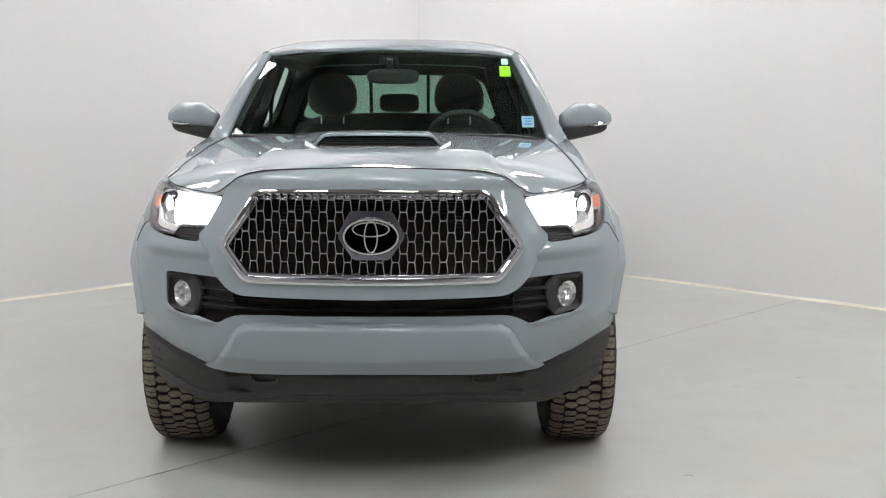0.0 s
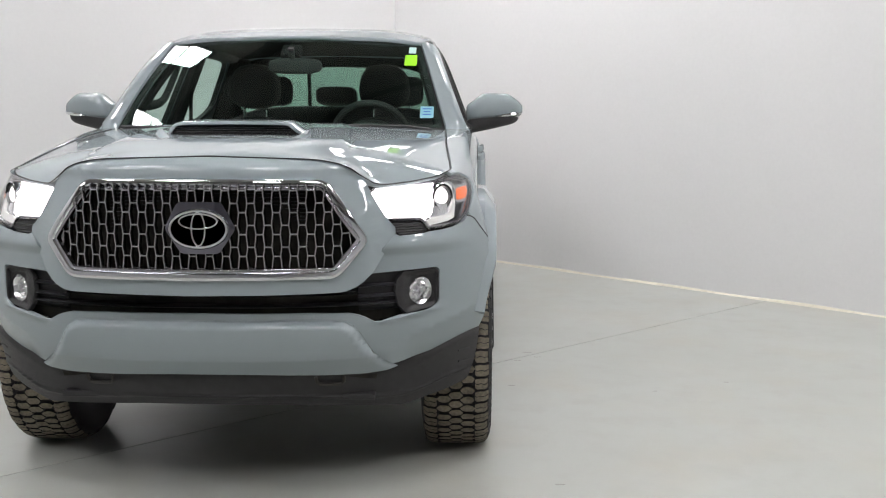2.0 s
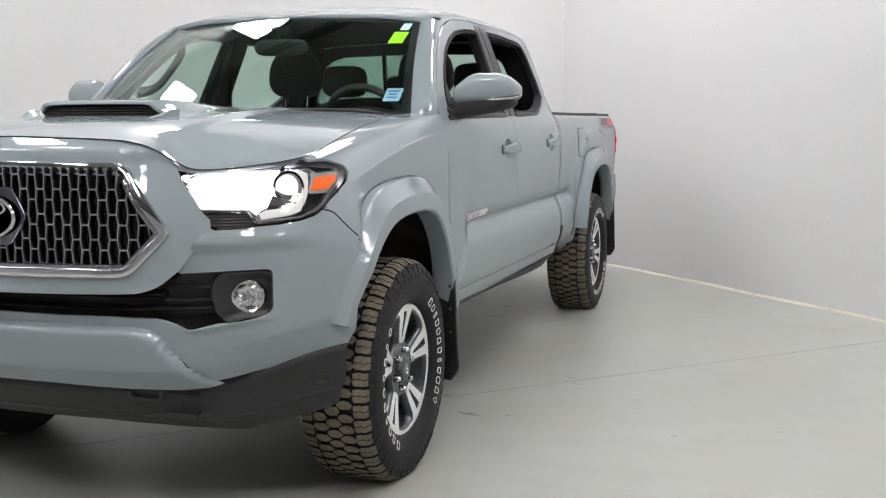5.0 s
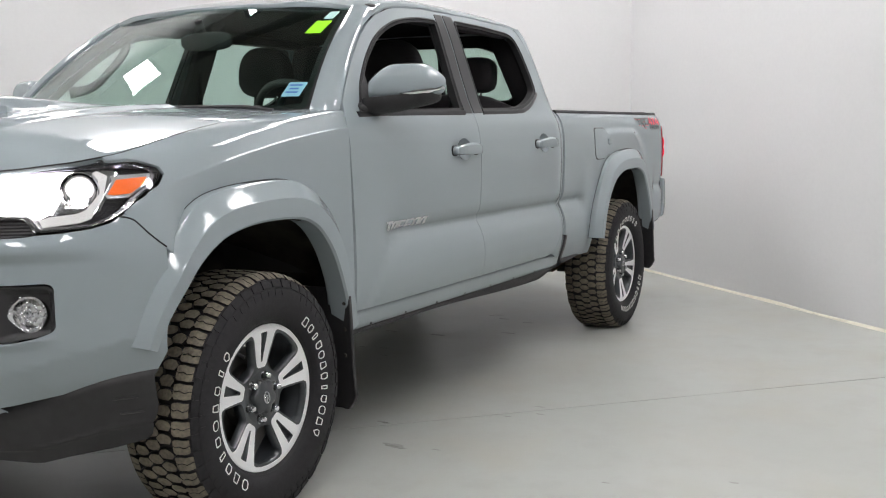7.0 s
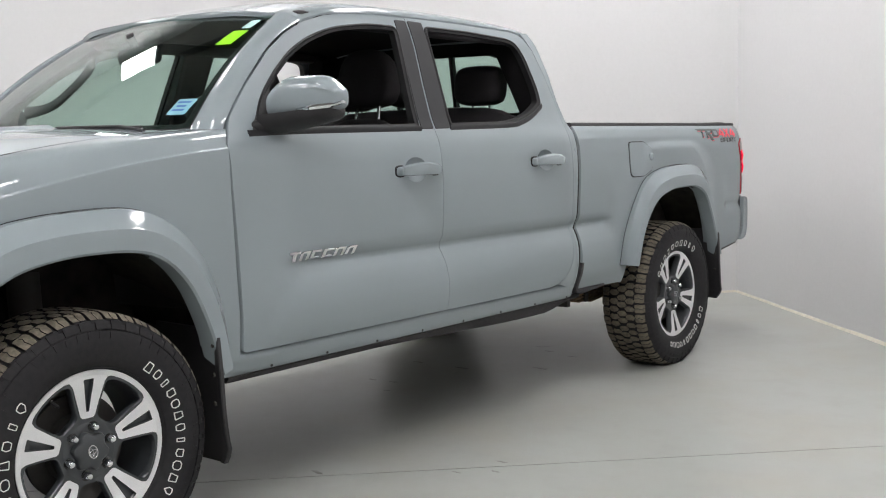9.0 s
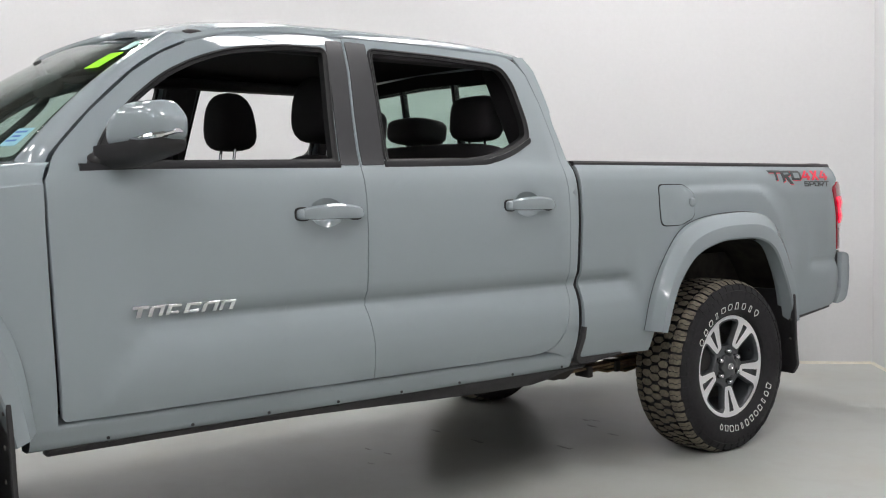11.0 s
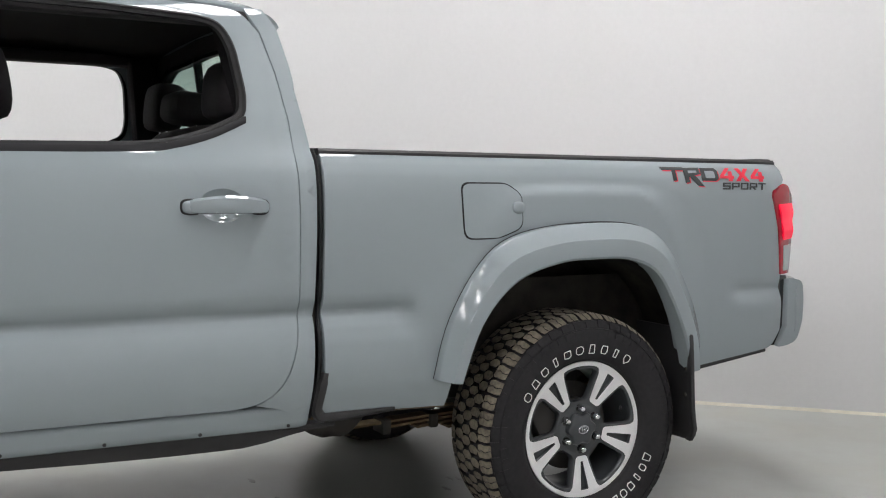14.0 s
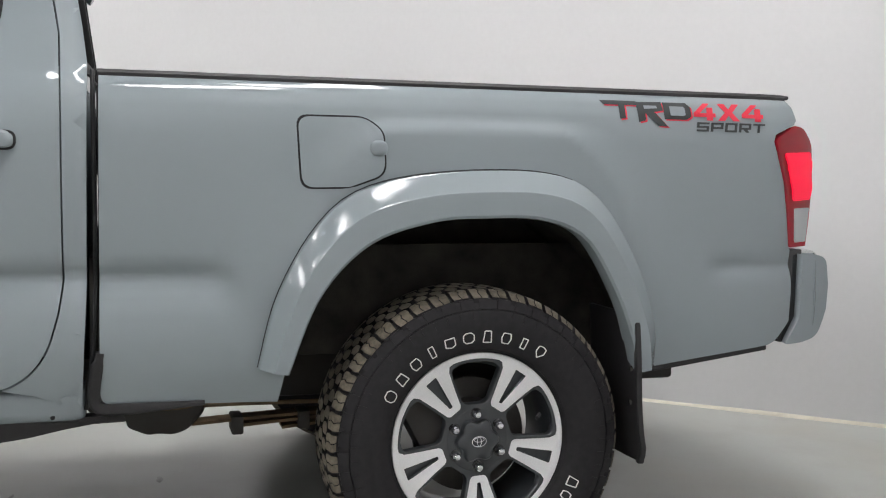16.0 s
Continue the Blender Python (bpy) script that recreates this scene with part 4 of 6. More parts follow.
def headlamp(sgn):
    def lay(name, outline, deep, mat, thick=0.008, label="", step=(0.03, 0.016), parent=None):
        return panel(name, on_fascia(outline, 0.016), (lambda u, z: lamp_surface(u, z, deep)) if not callable(deep) else deep, mat, parent or body, step=step, thick=thick, side=sgn, label=label)

    body = None
    body = lay("headlight", HEADLAMP, 0.050, SATIN, 0.01, "headlight, switched on", parent=truck)
    lay("lens", HEADLAMP, 0.0, LENS, 0.002).visible_shadow = False
    loops = [inset([p[:2] for p in rounded(HEADLAMP, longest=0.016)], d) for d in (0.0, 0.0035, 0.0035, 0.008, 0.011)]
    rings = [[Vector(((q := lamp_surface(fu(x, z), z, d)).x * sgn, q.y, q.z)) for x, z in loop] for loop, d in zip((loops[0], loops[1], loops[2]), (0.004, 0.006, 0.05))]
    part("lamp_rim", loft(rings, caps=False), GLOSSBLACK, body)
    rings = [[Vector(((q := lamp_surface(fu(x, z), z, d)).x * sgn, q.y, q.z)) for x, z in loop] for loop, d in zip((loops[2], loops[3], loops[4]), (0.014, 0.012, 0.030))]
    part("chrome_bezel", loft(rings, caps=False), DARKCHROME, body)
    lay("reflector", [(0.541, 1.079), (0.586, 1.001), (0.600, 0.997), (0.700, 0.996), (0.724, 0.985), (0.742, 0.998), (0.748, 1.040), (0.745, 1.102), (0.62, 1.096), (0.556, 1.090)], 0.026, BEAM, 0.006, "brightly lit reflector")
    lay("brow", [(0.56, 1.094), (0.74, 1.108), (0.80, 1.112), (0.866, 1.102), (0.842, 1.119), (0.818, 1.126), (0.777, 1.126), (0.735, 1.120), (0.619, 1.106)], 0.020, PLATEDARK, 0.006, "smoked chrome brow")
    lay("projector_bowl", [(0.735, 0.985), (0.80, 0.985), (0.825, 1.0), (0.822, 1.09), (0.79, 1.11), (0.742, 1.105)], 0.040, CHROME, 0.006)
    x, z = 0.772, 1.053
    q = lamp_surface(fu(x, z), z, 0.030)
    turn = Matrix.Translation((q.x * sgn, q.y, q.z)) @ pose(0, 0, 0, 0, 0, 44 * sgn)
    part("projector_trim", lathe([(0.02, 0.050), (-0.008, 0.0505), (-0.011, 0.0475), (-0.004, 0.0455), (0.02, 0.045)], 36, axis="y", closed=True), CHROME, body, m=turn)
    part("projector_ring", lathe([(0.02, 0.045), (-0.006, 0.045), (-0.012, 0.041), (-0.004, 0.036), (0.02, 0.035)], 36, axis="y", closed=True), GLOSSBLACK, body, m=turn)
    part("projector", lathe([(0.012, 0.036), (0.0, 0.033), (-0.008, 0.020), (-0.010, 0.001)], 28, axis="y"), PROJECTOR, body, m=turn)
    lay("running_light", [(0.738, 0.962), (0.80, 0.972), (0.822, 0.983), (0.826, 1.033), (0.808, 1.090), (0.786, 1.104), (0.782, 1.098), (0.797, 1.083), (0.813, 1.036), (0.806, 1.004), (0.790, 0.994), (0.745, 0.988), (0.728, 0.980)], 0.016, RUNNING, 0.012, "silver-white daytime running light strip")
    tip = [(0.831, 1.043), (0.843, 1.040), (0.866, 1.044), (0.872, 1.066), (0.868, 1.085), (0.829, 1.079)]
    lay("amber_marker", tip, 0.010, AMBER, 0.006, "glowing orange side marker", step=(0.02, 0.02))
    lay("silver_trim", [(0.826, 1.040), (0.838, 1.031), (0.868, 1.033), (0.876, 1.064), (0.872, 1.094), (0.813, 1.090), (0.822, 1.076)], 0.015, CLEARLENS, 0.006, step=(0.02, 0.02))
    vent = [(0.606, 0.982), (0.622, 0.950), (0.640, 0.9385), (0.715, 0.942), (0.729, 0.948), (0.715, 0.968), (0.702, 0.980)]
    lay("lamp_vent", vent, lambda u, z: lamp_surface(u, z, 0.010 + 0.005 * abs(((z / 0.0085) % 1) * 2 - 1)), BLACK, 0.01, "black slatted vent under the headlight", (0.03, 0.002))


both(headlamp)
# Added dark block behind the nose, so its seams and gaps look dark.
part("nose_backing", box((0, -0.52, 0.86), (1.50, 0.04, 0.50), 0.01), LINER, truck)


# ---- cab ----
def handle(side_sign, y0, y1, z, door, key):
    """A pull handle over its recess."""
    mid = (y0 + y1) / 2
    x = side_x(mid, z)
    n = 28
    rings = []
    for k in range(n + 1):
        t = k / n
        y = lerp(y0, y1, t)
        out = 0.012 + 0.024 * (1 - (2 * t - 1) ** 4)
        h = 0.0155 + 0.011 * math.sin(math.pi * t) ** 0.6
        if k in (0, n):
            h *= 0.55
        zz = z + 0.006 * math.sin(math.pi * t)
        rings.append([Vector((side_sign * (side_x(y, z) + out + a * 0.009), y, zz + b * h)) for a, b in ((-0.6, -0.9), (0.6, -0.8), (1.0, -0.1), (0.7, 0.7), (-0.2, 1.0), (-1.0, 0.6), (-1.2, -0.3))])
    part("handle", loft(rings), PAINT, door)
    for y in (y0 + 0.014, y1 - 0.022):
        # Dark pad, slightly larger than the base, gives the handle its dark outline.
        part("handle_outline", pillow((side_sign * (side_x(y, z) - 0.001), y, z), (0.014, 0.060, 0.046), 3.0), SEAL, door)
        part("handle_base", pillow((side_sign * (side_x(y, z) + 0.008), y, z), (0.034, 0.05, 0.036), 3.0, bm=None), PAINT, door)
    bowl = [(mid - 0.012 + 0.066 * math.cos(t * math.pi / 16), z + 0.004 + 0.047 * math.sin(t * math.pi / 16)) for t in range(32)]
    panel("handle_recess", bowl, lambda y, w: side(y, w) - Vector((0.023 * (1 - ((y - mid + 0.012) / 0.066) ** 2 - ((w - z - 0.004) / 0.047) ** 2), 0, 0)), PAINT, door, step=(0.012, 0.01), thick=0.002, side=side_sign, label="hollow behind the handle")
    if key:
        bm = lathe([(0.0, 0.007), (0.003, 0.006)], 16)
        part("keyhole", bm, SATIN, door, m=Matrix.Translation((side_sign * (side_x(y1 - 0.02, z) + 0.024), y1 - 0.018, z)))


FRONT_DOOR = [(0.588, 0.555, 0.015), (1.627, 0.555), (1.622, 0.68), (1.607, 0.80), (1.607, 1.265), (1.628, 1.45), (1.652, 1.60), (1.662, 1.722), (1.50, 1.722), (1.32, 1.712), (1.20, 1.698), (1.07, 1.662), (0.97, 1.616), (0.87, 1.552), (0.72, 1.425), (0.60, 1.305, 0.03), (0.562, 1.225), (0.562, 1.10), (0.575, 0.80)]
FRONT_WIN = [(0.70, 1.268, 0.01), (1.520, 1.281, 0.02), (1.545, 1.45), (1.583, 1.678, 0.03), (1.42, 1.676), (1.30, 1.662), (1.20, 1.645), (1.08, 1.606), (0.97, 1.552), (0.86, 1.470), (0.76, 1.373)]
HEEL = [(p.x, p.y) for p in spline([(2.30, 0.555), (2.37, 0.556), (2.425, 0.563), (2.470, 0.582), (2.505, 0.613), (2.530, 0.655), (2.550, 0.715), (2.5600, 0.765), (2.5655, 0.81)], 30)]
REAR_DOOR = [(1.6312, 0.555)] + HEEL + [ (2.5640, 1.20), (2.5590, 1.38), (2.536, 1.52), (2.504, 1.64), (2.455, 1.705, 0.05), (2.38, 1.714), (2.0, 1.724), (1.666, 1.724), (1.656, 1.60), (1.632, 1.45), (1.6112, 1.265), (1.6112, 0.80), (1.6262, 0.68)]
REAR_WIN = [(1.722, 1.284, 0.02), (2.12, 1.292), (2.22, 1.305), (2.33, 1.338), (2.425, 1.385, 0.03), (2.435, 1.45), (2.418, 1.60), (2.385, 1.66, 0.05), (2.33, 1.675), (2.05, 1.688), (1.765, 1.690, 0.03)]


def seal(outline, sgn, parent, grow=0.0, w=0.013):
    """The rubber lining round a window opening."""
    loop = [(p[0], p[1]) for p in rounded(outline, 0.05, 0.03)]
    a, b, c = inset(loop, -0.007 - grow), inset(loop, w * 0.35), inset(loop, w)
    rings = []
    for ring, d in ((a, -0.004), (a, 0.004), (inset(loop, -0.002), 0.006), (inset(loop, 0.004), 0.001), (b, 0.003), (c, 0.0), (c, -0.03), (a, -0.02)):
        rings.append([Vector((sgn * (side_x(y, z) + d), y, z)) for y, z in ring])
    part("window_seal", loft(rings, caps=False), SEAL, parent, "black rubber window seal")


def hollow(y0, y1, z):
    return [((y0 + y1) / 2 - 0.012 + 0.066 * math.cos(t * math.pi / 16), z + 0.004 + 0.047 * math.sin(t * math.pi / 16)) for t in range(32)]


def doors(sgn):
    front = panel("front_door", rounded(FRONT_DOOR, 0.0), side, PAINT, truck, holes=[rounded(FRONT_WIN, 0.05, 0.03), hollow(1.345, 1.582, 1.115)], step=(0.03, 0.025), thick=0.03, side=sgn, label="grey front door with its window down")
    rear = panel("rear_door", rounded(REAR_DOOR, 0.0), side, PAINT, truck, holes=[rounded(REAR_WIN, 0.05, 0.03), hollow(2.235, 2.465, 1.128)], step=(0.06, 0.025), thick=0.03, side=sgn, label="grey rear door with its window down")
    seal(FRONT_WIN, sgn, front)
    seal(REAR_WIN, sgn, rear)
    handle(sgn, 1.345, 1.582, 1.115, front, sgn > 0)
    handle(sgn, 2.235, 2.465, 1.128, rear, False)
    # satin black pillar covers between the windows
    panel("pillar_cover", rounded([(1.532, 1.275), (1.603, 1.275), (1.625, 1.45), (1.649, 1.60), (1.658, 1.71), (1.592, 1.71), (1.556, 1.45)], 0.006), lambda y, z: side(y, z) + Vector((0.004, 0, 0)), SATIN, front, step=(0.05, 0.05), thick=0.004, side=sgn, label="satin black pillar cover")
    panel("pillar_cover", rounded([(1.617, 1.275), (1.710, 1.278), (1.735, 1.45), (1.757, 1.71), (1.671, 1.712), (1.662, 1.60), (1.638, 1.45)], 0.006), lambda y, z: side(y, z) + Vector((0.004, 0, 0)), SATIN, rear, step=(0.05, 0.05), thick=0.004, side=sgn, label="satin black pillar cover")
    # strip along the sill of the window
    for ob, pts in ((front, [(0.66, 1.262), (0.9, 1.269), (1.53, 1.276)]), (rear, [(1.71, 1.279), (2.12, 1.287), (2.22, 1.299), (2.33, 1.331), (2.43, 1.377)])):
        rings = []
        for p in spline(pts, 30):
            x = side_x(p.x, p.y)
            rings.append([Vector((sgn * (x + a), p.x, p.y + b)) for a, b in ((-0.01, -0.012), (0.006, -0.011), (0.008, 0.0), (0.004, 0.010), (-0.01, 0.010))])
        part("belt_moulding", loft(rings), SATIN, ob)
    panel("mirror_sail", rounded([(0.672, 1.263, 0.030), (0.80, 1.268), (0.815, 1.418), (0.755, 1.362)], 0.006, 0.03), lambda y, z: side(y, z) + Vector((0.003, 0, 0)), BLACK, front, step=(0.04, 0.04), thick=0.012, side=sgn, label="black plastic corner panel by the mirror")
    # inner trim
    part("door_trim", box((sgn * 0.80, 1.10, 0.93), (0.05, 0.98, 0.62), 0.02), TRIMGREY, front)
    part("door_trim", box((sgn * 0.80, 2.06, 0.93), (0.05, 0.80, 0.62), 0.02), TRIMGREY, rear)
    heel = inset(HEEL + [(1.7, 0.81), (1.7, 0.555)], -0.0045)[1:30]
    heel = [p for p in heel if p[0] > 2.43]
    quarter = [(2.50, 0.546), (2.545, 0.528), (2.572, 0.506), (2.604, 0.503, 0.025), (2.610, 0.62), (2.618, 0.80), (2.622, 1.25), (2.622, 1.32), (2.612, 1.40), (2.588, 1.55), (2.562, 1.66), (2.525, 1.716), (2.470, 1.714), (2.508, 1.645), (2.540, 1.522), (2.563, 1.382), (2.568, 1.20), (2.570, 0.83)] + heel[::-1]
    panel("cab_corner", rounded(quarter), side, PAINT, truck, step=(0.03, 0.03), thick=0.02, side=sgn)
    rings = []
    for k in range(31):
        y = lerp(0.50, 2.57, k / 26) if k < 27 else 2.57 + 0.042 * math.sin((k - 26) / 4 * math.pi / 2)
        inward = 0.0 if k < 27 else 0.035 * (1 - math.cos((k - 26) / 4 * math.pi / 2))
        rings.append([Vector((sgn * (x - inward * (x > 0.82)), y, z)) for x, z in ((0.80, 0.562), (0.874, 0.5515), (0.8815, 0.545), (0.8835, 0.536), (0.878, 0.524), (0.874, 0.500), (0.866, 0.484), (0.845, 0.474), (0.80, 0.474))])
    part("rocker_panel", loft(rings), PAINT, truck)
    for k in range(8):
        bm = lathe([(0.0, 0.0055), (0.0015, 0.005)], 12)
        part("rocker_plug", bm, SATIN, truck, m=Matrix.Translation((sgn * 0.870, 0.72 + 0.26 * k, 0.4895)))
    rings = []
    for k in range(31):
        y = lerp(0.56, 2.70, k / 30)
        low = lerp(lerp(0.452, 0.426, step_up(1.2, 2.3, y)), 0.462, step_up(2.40, 2.66, y))
        rings.append([Vector((sgn * x, y, z)) for x, z in ((0.79, 0.480), (0.838, 0.480), (0.842, 0.470), (0.836, low + 0.01), (0.828, low), (0.79, low + 0.002))])
    part("rocker_guard", loft(rings), BLACK, truck, "black guard along the sill")


both(doors)

# Windscreen and its pillars
def windscreen(u, v):
    x = u * lerp(0.755, 0.617, v)
    bow = (1 - u * u) * lerp(0.20, 0.095, v)
    y = lerp(0.525, 1.03, v) + 0.05 * math.sin(v * math.pi) * -0.5 - bow
    return Vector((x, y, lerp(1.285, 1.695, v) + 0.018 * (1 - u * u) * v + 0.012 * math.sin(math.pi * v)))


screen = panel("windscreen", rounded([(-0.985, 0.0), (0.985, 0.0), (0.985, 1.0), (-0.985, 1.0)], 0.03, 0.1), windscreen, WINDSCREEN, truck, step=(0.08, 0.08), thick=0.004, label="green-tinted windscreen")
screen.visible_shadow = False
band = rounded([(-1.0, -0.02), (1.0, -0.02), (1.0, 1.01), (-1.0, 1.01)], 0.03, 0.1)
open_in = rounded([(-0.955, 0.035), (0.955, 0.035), (0.95, 0.975), (-0.95, 0.975)], 0.04, 0.1)
panel("windscreen_seal", band, lambda u, v: windscreen(u, v) + Vector((0, 0.006, -0.006)), SEAL, truck, holes=[open_in], step=(0.08, 0.08), thick=0.006)


def pillar(sgn):
    a = [windscreen(1.0, v) for v in [k / 20 for k in range(21)]]
    seam = [(0.585, 1.30), (0.71, 1.425), (0.862, 1.556), (0.965, 1.622), (1.065, 1.668)]
    b = [side(y, z) for y, z in spline(seam, 21)]
    rings = []
    for p, q in zip(a, b):
        d = (q - p)
        out = Vector((0.55, -0.55, 0.62)).normalized()
        row = [p + Vector((-0.004, 0.012, -0.02)), p + out * 0.006, p + d * 0.12 + out * 0.014, p + d * 0.35 + out * 0.020, p + d * 0.62 + out * 0.018, p + d * 0.86 + out * 0.010, q, q + Vector((-0.02, 0.0, 0)), q + Vector((-0.05, 0.02, -0.03)), p + Vector((-0.01, 0.05, -0.04))]
        rings.append([Vector((r.x * sgn, r.y, r.z)) for r in row])
    rings.insert(0, [p + Vector((0, -0.03, -0.07)) for p in rings[0]])
    part("windscreen_pillar", loft(rings), PAINT, truck)
    inner = [[Vector((sgn * (w.x - 0.035 + c), w.y + 0.03 + e, w.z - 0.04 + f)) for c, e, f in ((0, -0.01, 0), (0.045, 0.015, 0), (0.04, 0.045, -0.01), (-0.005, 0.03, -0.01))] for w in a]
    part("pillar_trim", loft(inner), HEADCLOTH, truck)
    # corner piece between the hood, the wing and the pillar
    base = [[Vector((sgn * x, y, z)) for x, y, z in ((0.70, 0.42, 1.265), (0.76, 0.44, 1.265), (0.82, 0.50, 1.262), (0.84, 0.57, 1.262), (0.80, 0.64, 1.28), (0.74, 0.60, 1.28))], [Vector((sgn * x, y, 1.22)) for x, y in ((0.70, 0.42), (0.76, 0.44), (0.82, 0.50), (0.84, 0.57), (0.80, 0.64), (0.74, 0.60))]]
    part("cowl_corner", loft(base), PAINT, truck)


both(pillar)
roof_z = curve([(0.88, 1.706), (0.95, 1.727), (1.02, 1.746), (1.2, 1.781), (1.5, 1.801), (1.8, 1.805), (2.2, 1.797), (2.42, 1.777), (2.54, 1.750), (2.62, 1.700)])
rail_z = curve([(0.98, 1.648), (1.07, 1.672), (1.20, 1.706), (1.32, 1.720), (1.5, 1.730), (2.0, 1.731), (2.38, 1.722), (2.50, 1.712), (2.56, 1.688), (2.62, 1.63)])


def roof(y, s):
    zr, ze = roof_z(y), rail_z(y)
    xe = side_x(min(y, 2.5), ze) - 0.03 * step_up(2.5, 2.62, y)
    d = zr - ze
    knots = ((0, zr), (0.30, zr - 0.06 * d), (0.47, zr - 0.20 * d), (0.565, zr - 0.40 * d), (0.622, zr - 0.58 * d), (lerp(0.622, xe, 0.62), zr - 0.76 * d), (xe, ze))
    a = clamp(abs(s), 0, 5.9999)
    i = int(a)
    t = a - i
    at = lambda j: (-knots[1][0], knots[1][1]) if j < 0 else knots[min(j, 6)]  # noqa: E731
    p0, p1, p2, p3 = at(i - 1), at(i), at(i + 1), at(i + 2)
    f = lambda n: 0.5 * (2 * p1[n] + (p2[n] - p0[n]) * t + (2 * p0[n] - 5 * p1[n] + 4 * p2[n] - p3[n]) * t * t + (3 * p1[n] - p0[n] - 3 * p2[n] + p3[n]) * t**3)  # noqa: E731
    groove = -0.006 * math.exp(-((abs(s) - 3.9) / 0.12) ** 2) * step_up(1.1, 1.25, y)
    return Vector((f(0) if s >= 0 else -f(0), y, f(1) + groove))


front = [(0.936, 0.0), (0.942, 1.0), (0.967, 2.0), (0.996, 3.0), (1.02, 4.0), (1.045, 5.0), (1.068, 6.0)]
outline = [(y, s) for y, s in front] + [(2.50, 6.0), (2.56, 5.0), (2.60, 4.0), (2.615, 2.0), (2.615, 0.0)]
outline += [(y, -s) for y, s in reversed(outline[1:-1])]
panel("roof", rounded(outline, longest=0.25), roof, PAINT, truck, step=(0.06, 0.25), thick=0.02)
panel("headliner", rounded([(1.05, -4.6), (2.52, -4.6), (2.52, 4.6), (1.05, 4.6)], longest=0.3), lambda y, s: roof(y, s) - Vector((0, 0, 0.045)), HEADCLOTH, truck, step=(0.2, 0.6), thick=0.01, centre=(0, 1.8, 3.0), label="dark headliner")

# Back of the cab with its three-pane window
BW = both_ways([(0.0, 1.325), (0.62, 1.33, 0.05), (0.665, 1.37, 0.04), (0.575, 1.615, 0.10), (0.45, 1.655), (0.0, 1.665)])


def cab_back(x, z):
    return Vector((x, 2.622 - 0.155 * max(0.0, z - 1.32) - 0.05 * (abs(x) / 0.7) ** 4, z))


wide = both_ways([(0.0, 0.62), (0.80, 0.62), (0.825, 1.29), (0.80, 1.38), (0.735, 1.55), (0.66, 1.655, 0.06), (0.5, 1.692), (0.0, 1.708)])
panel("cab_back", rounded(wide, longest=0.08), cab_back, PAINT, truck, holes=[rounded(BW, longest=0.06)], step=(0.08, 0.08), thick=0.03)
panel("rear_trim", rounded(wide, longest=0.08), lambda x, z: cab_back(x, z) - Vector((0, 0.038, 0)), HEADCLOTH, truck, holes=[inset([(p[0], p[1]) for p in rounded(BW, longest=0.06)], 0.012)], step=(0.1, 0.1), thick=0.006)
rear_glass = panel("rear_window", rounded(BW, longest=0.06), lambda x, z: cab_back(x, z) - Vector((0, 0.012, 0)), BACKGLASS, truck, step=(0.1, 0.1), thick=0.004, label="green-tinted rear window with a sliding middle pane")
rear_glass.visible_shadow = False
for x in (-0.19, 0.19):
    part("window_divider", box((x, 2.59, 1.495), (0.022, 0.03, 0.36), 0.004, m=pose(0, 0, 0, 8)), SEAL, rear_glass)
loop = [(p[0], p[1]) for p in rounded(BW, longest=0.04)]
rings = [[cab_back(x, z) + Vector((0, d, 0)) for x, z in ring] for ring, d in ((inset(loop, -0.012), -0.034), (inset(loop, -0.012), 0.004), (inset(loop, 0.02), 0.004), (inset(loop, 0.024), -0.034))]
part("rear_window_seal", loft(rings, caps=False), SEAL, truck)

# Cowl, wipers
panel("cowl", rounded([(-0.82, -0.10), (0.82, -0.10), (0.86, 0.005), (-0.86, 0.005)], longest=0.1), lambda u, v: windscreen(u, v) + Vector((0, v * 1.2 * 0.3, -0.012 - v * 0.05)), BLACK, truck, step=(0.1, 0.05), thick=0.01)
for x0, x1 in ((-0.72, -0.10), (-0.02, 0.60)):
    pts = [windscreen(lerp(x0, x1, t) / 0.75, -0.015 + 0.01 * t) + Vector((0, -0.012, 0.006)) for t in [k / 10 for k in range(11)]]
    wiper = part("wiper_blade", tube(pts, 0.007, 8), BLACK, truck, "black windscreen wiper")
    part("wiper_arm", tube([pts[5] + Vector((0, -0.01, 0.008)), pts[9] + Vector((0.03, -0.03, 0.004)), pts[10] + Vector((0.10, -0.06, -0.012))], 0.006, 8), BLACK, wiper)


# Notes stuck inside the screen
def note(name, x0, x1, z0, z1, mat, label):
    def at(x, z):
        v = (z - 1.285) / 0.41
        for _ in range(4):
            u = x / lerp(0.755, 0.617, v)
            v += (z - windscreen(u, v).z) / 0.41
        return windscreen(x / lerp(0.755, 0.617, v), v) + Vector((0, -0.003, 0.003))
    return panel(name, rounded([(x0, z0), (x1, z0), (x1, z1), (x0, z1)], 0.004, 0.02), at, mat, screen, step=(0.04, 0.04), thick=0.001, label=label), at


note("green_note", 0.549, 0.607, 1.573, 1.627, GREENNOTE, "bright green square sticker on the windscreen")
note("pale_note", 0.564, 0.599, 1.636, 1.668, PALENOTE, "small pale sticker on the windscreen")
_, at = note("blue_note", 0.640, 0.700, 1.325, 1.377, BLUENOTE, "pale blue sticker with printed bars on the windscreen")
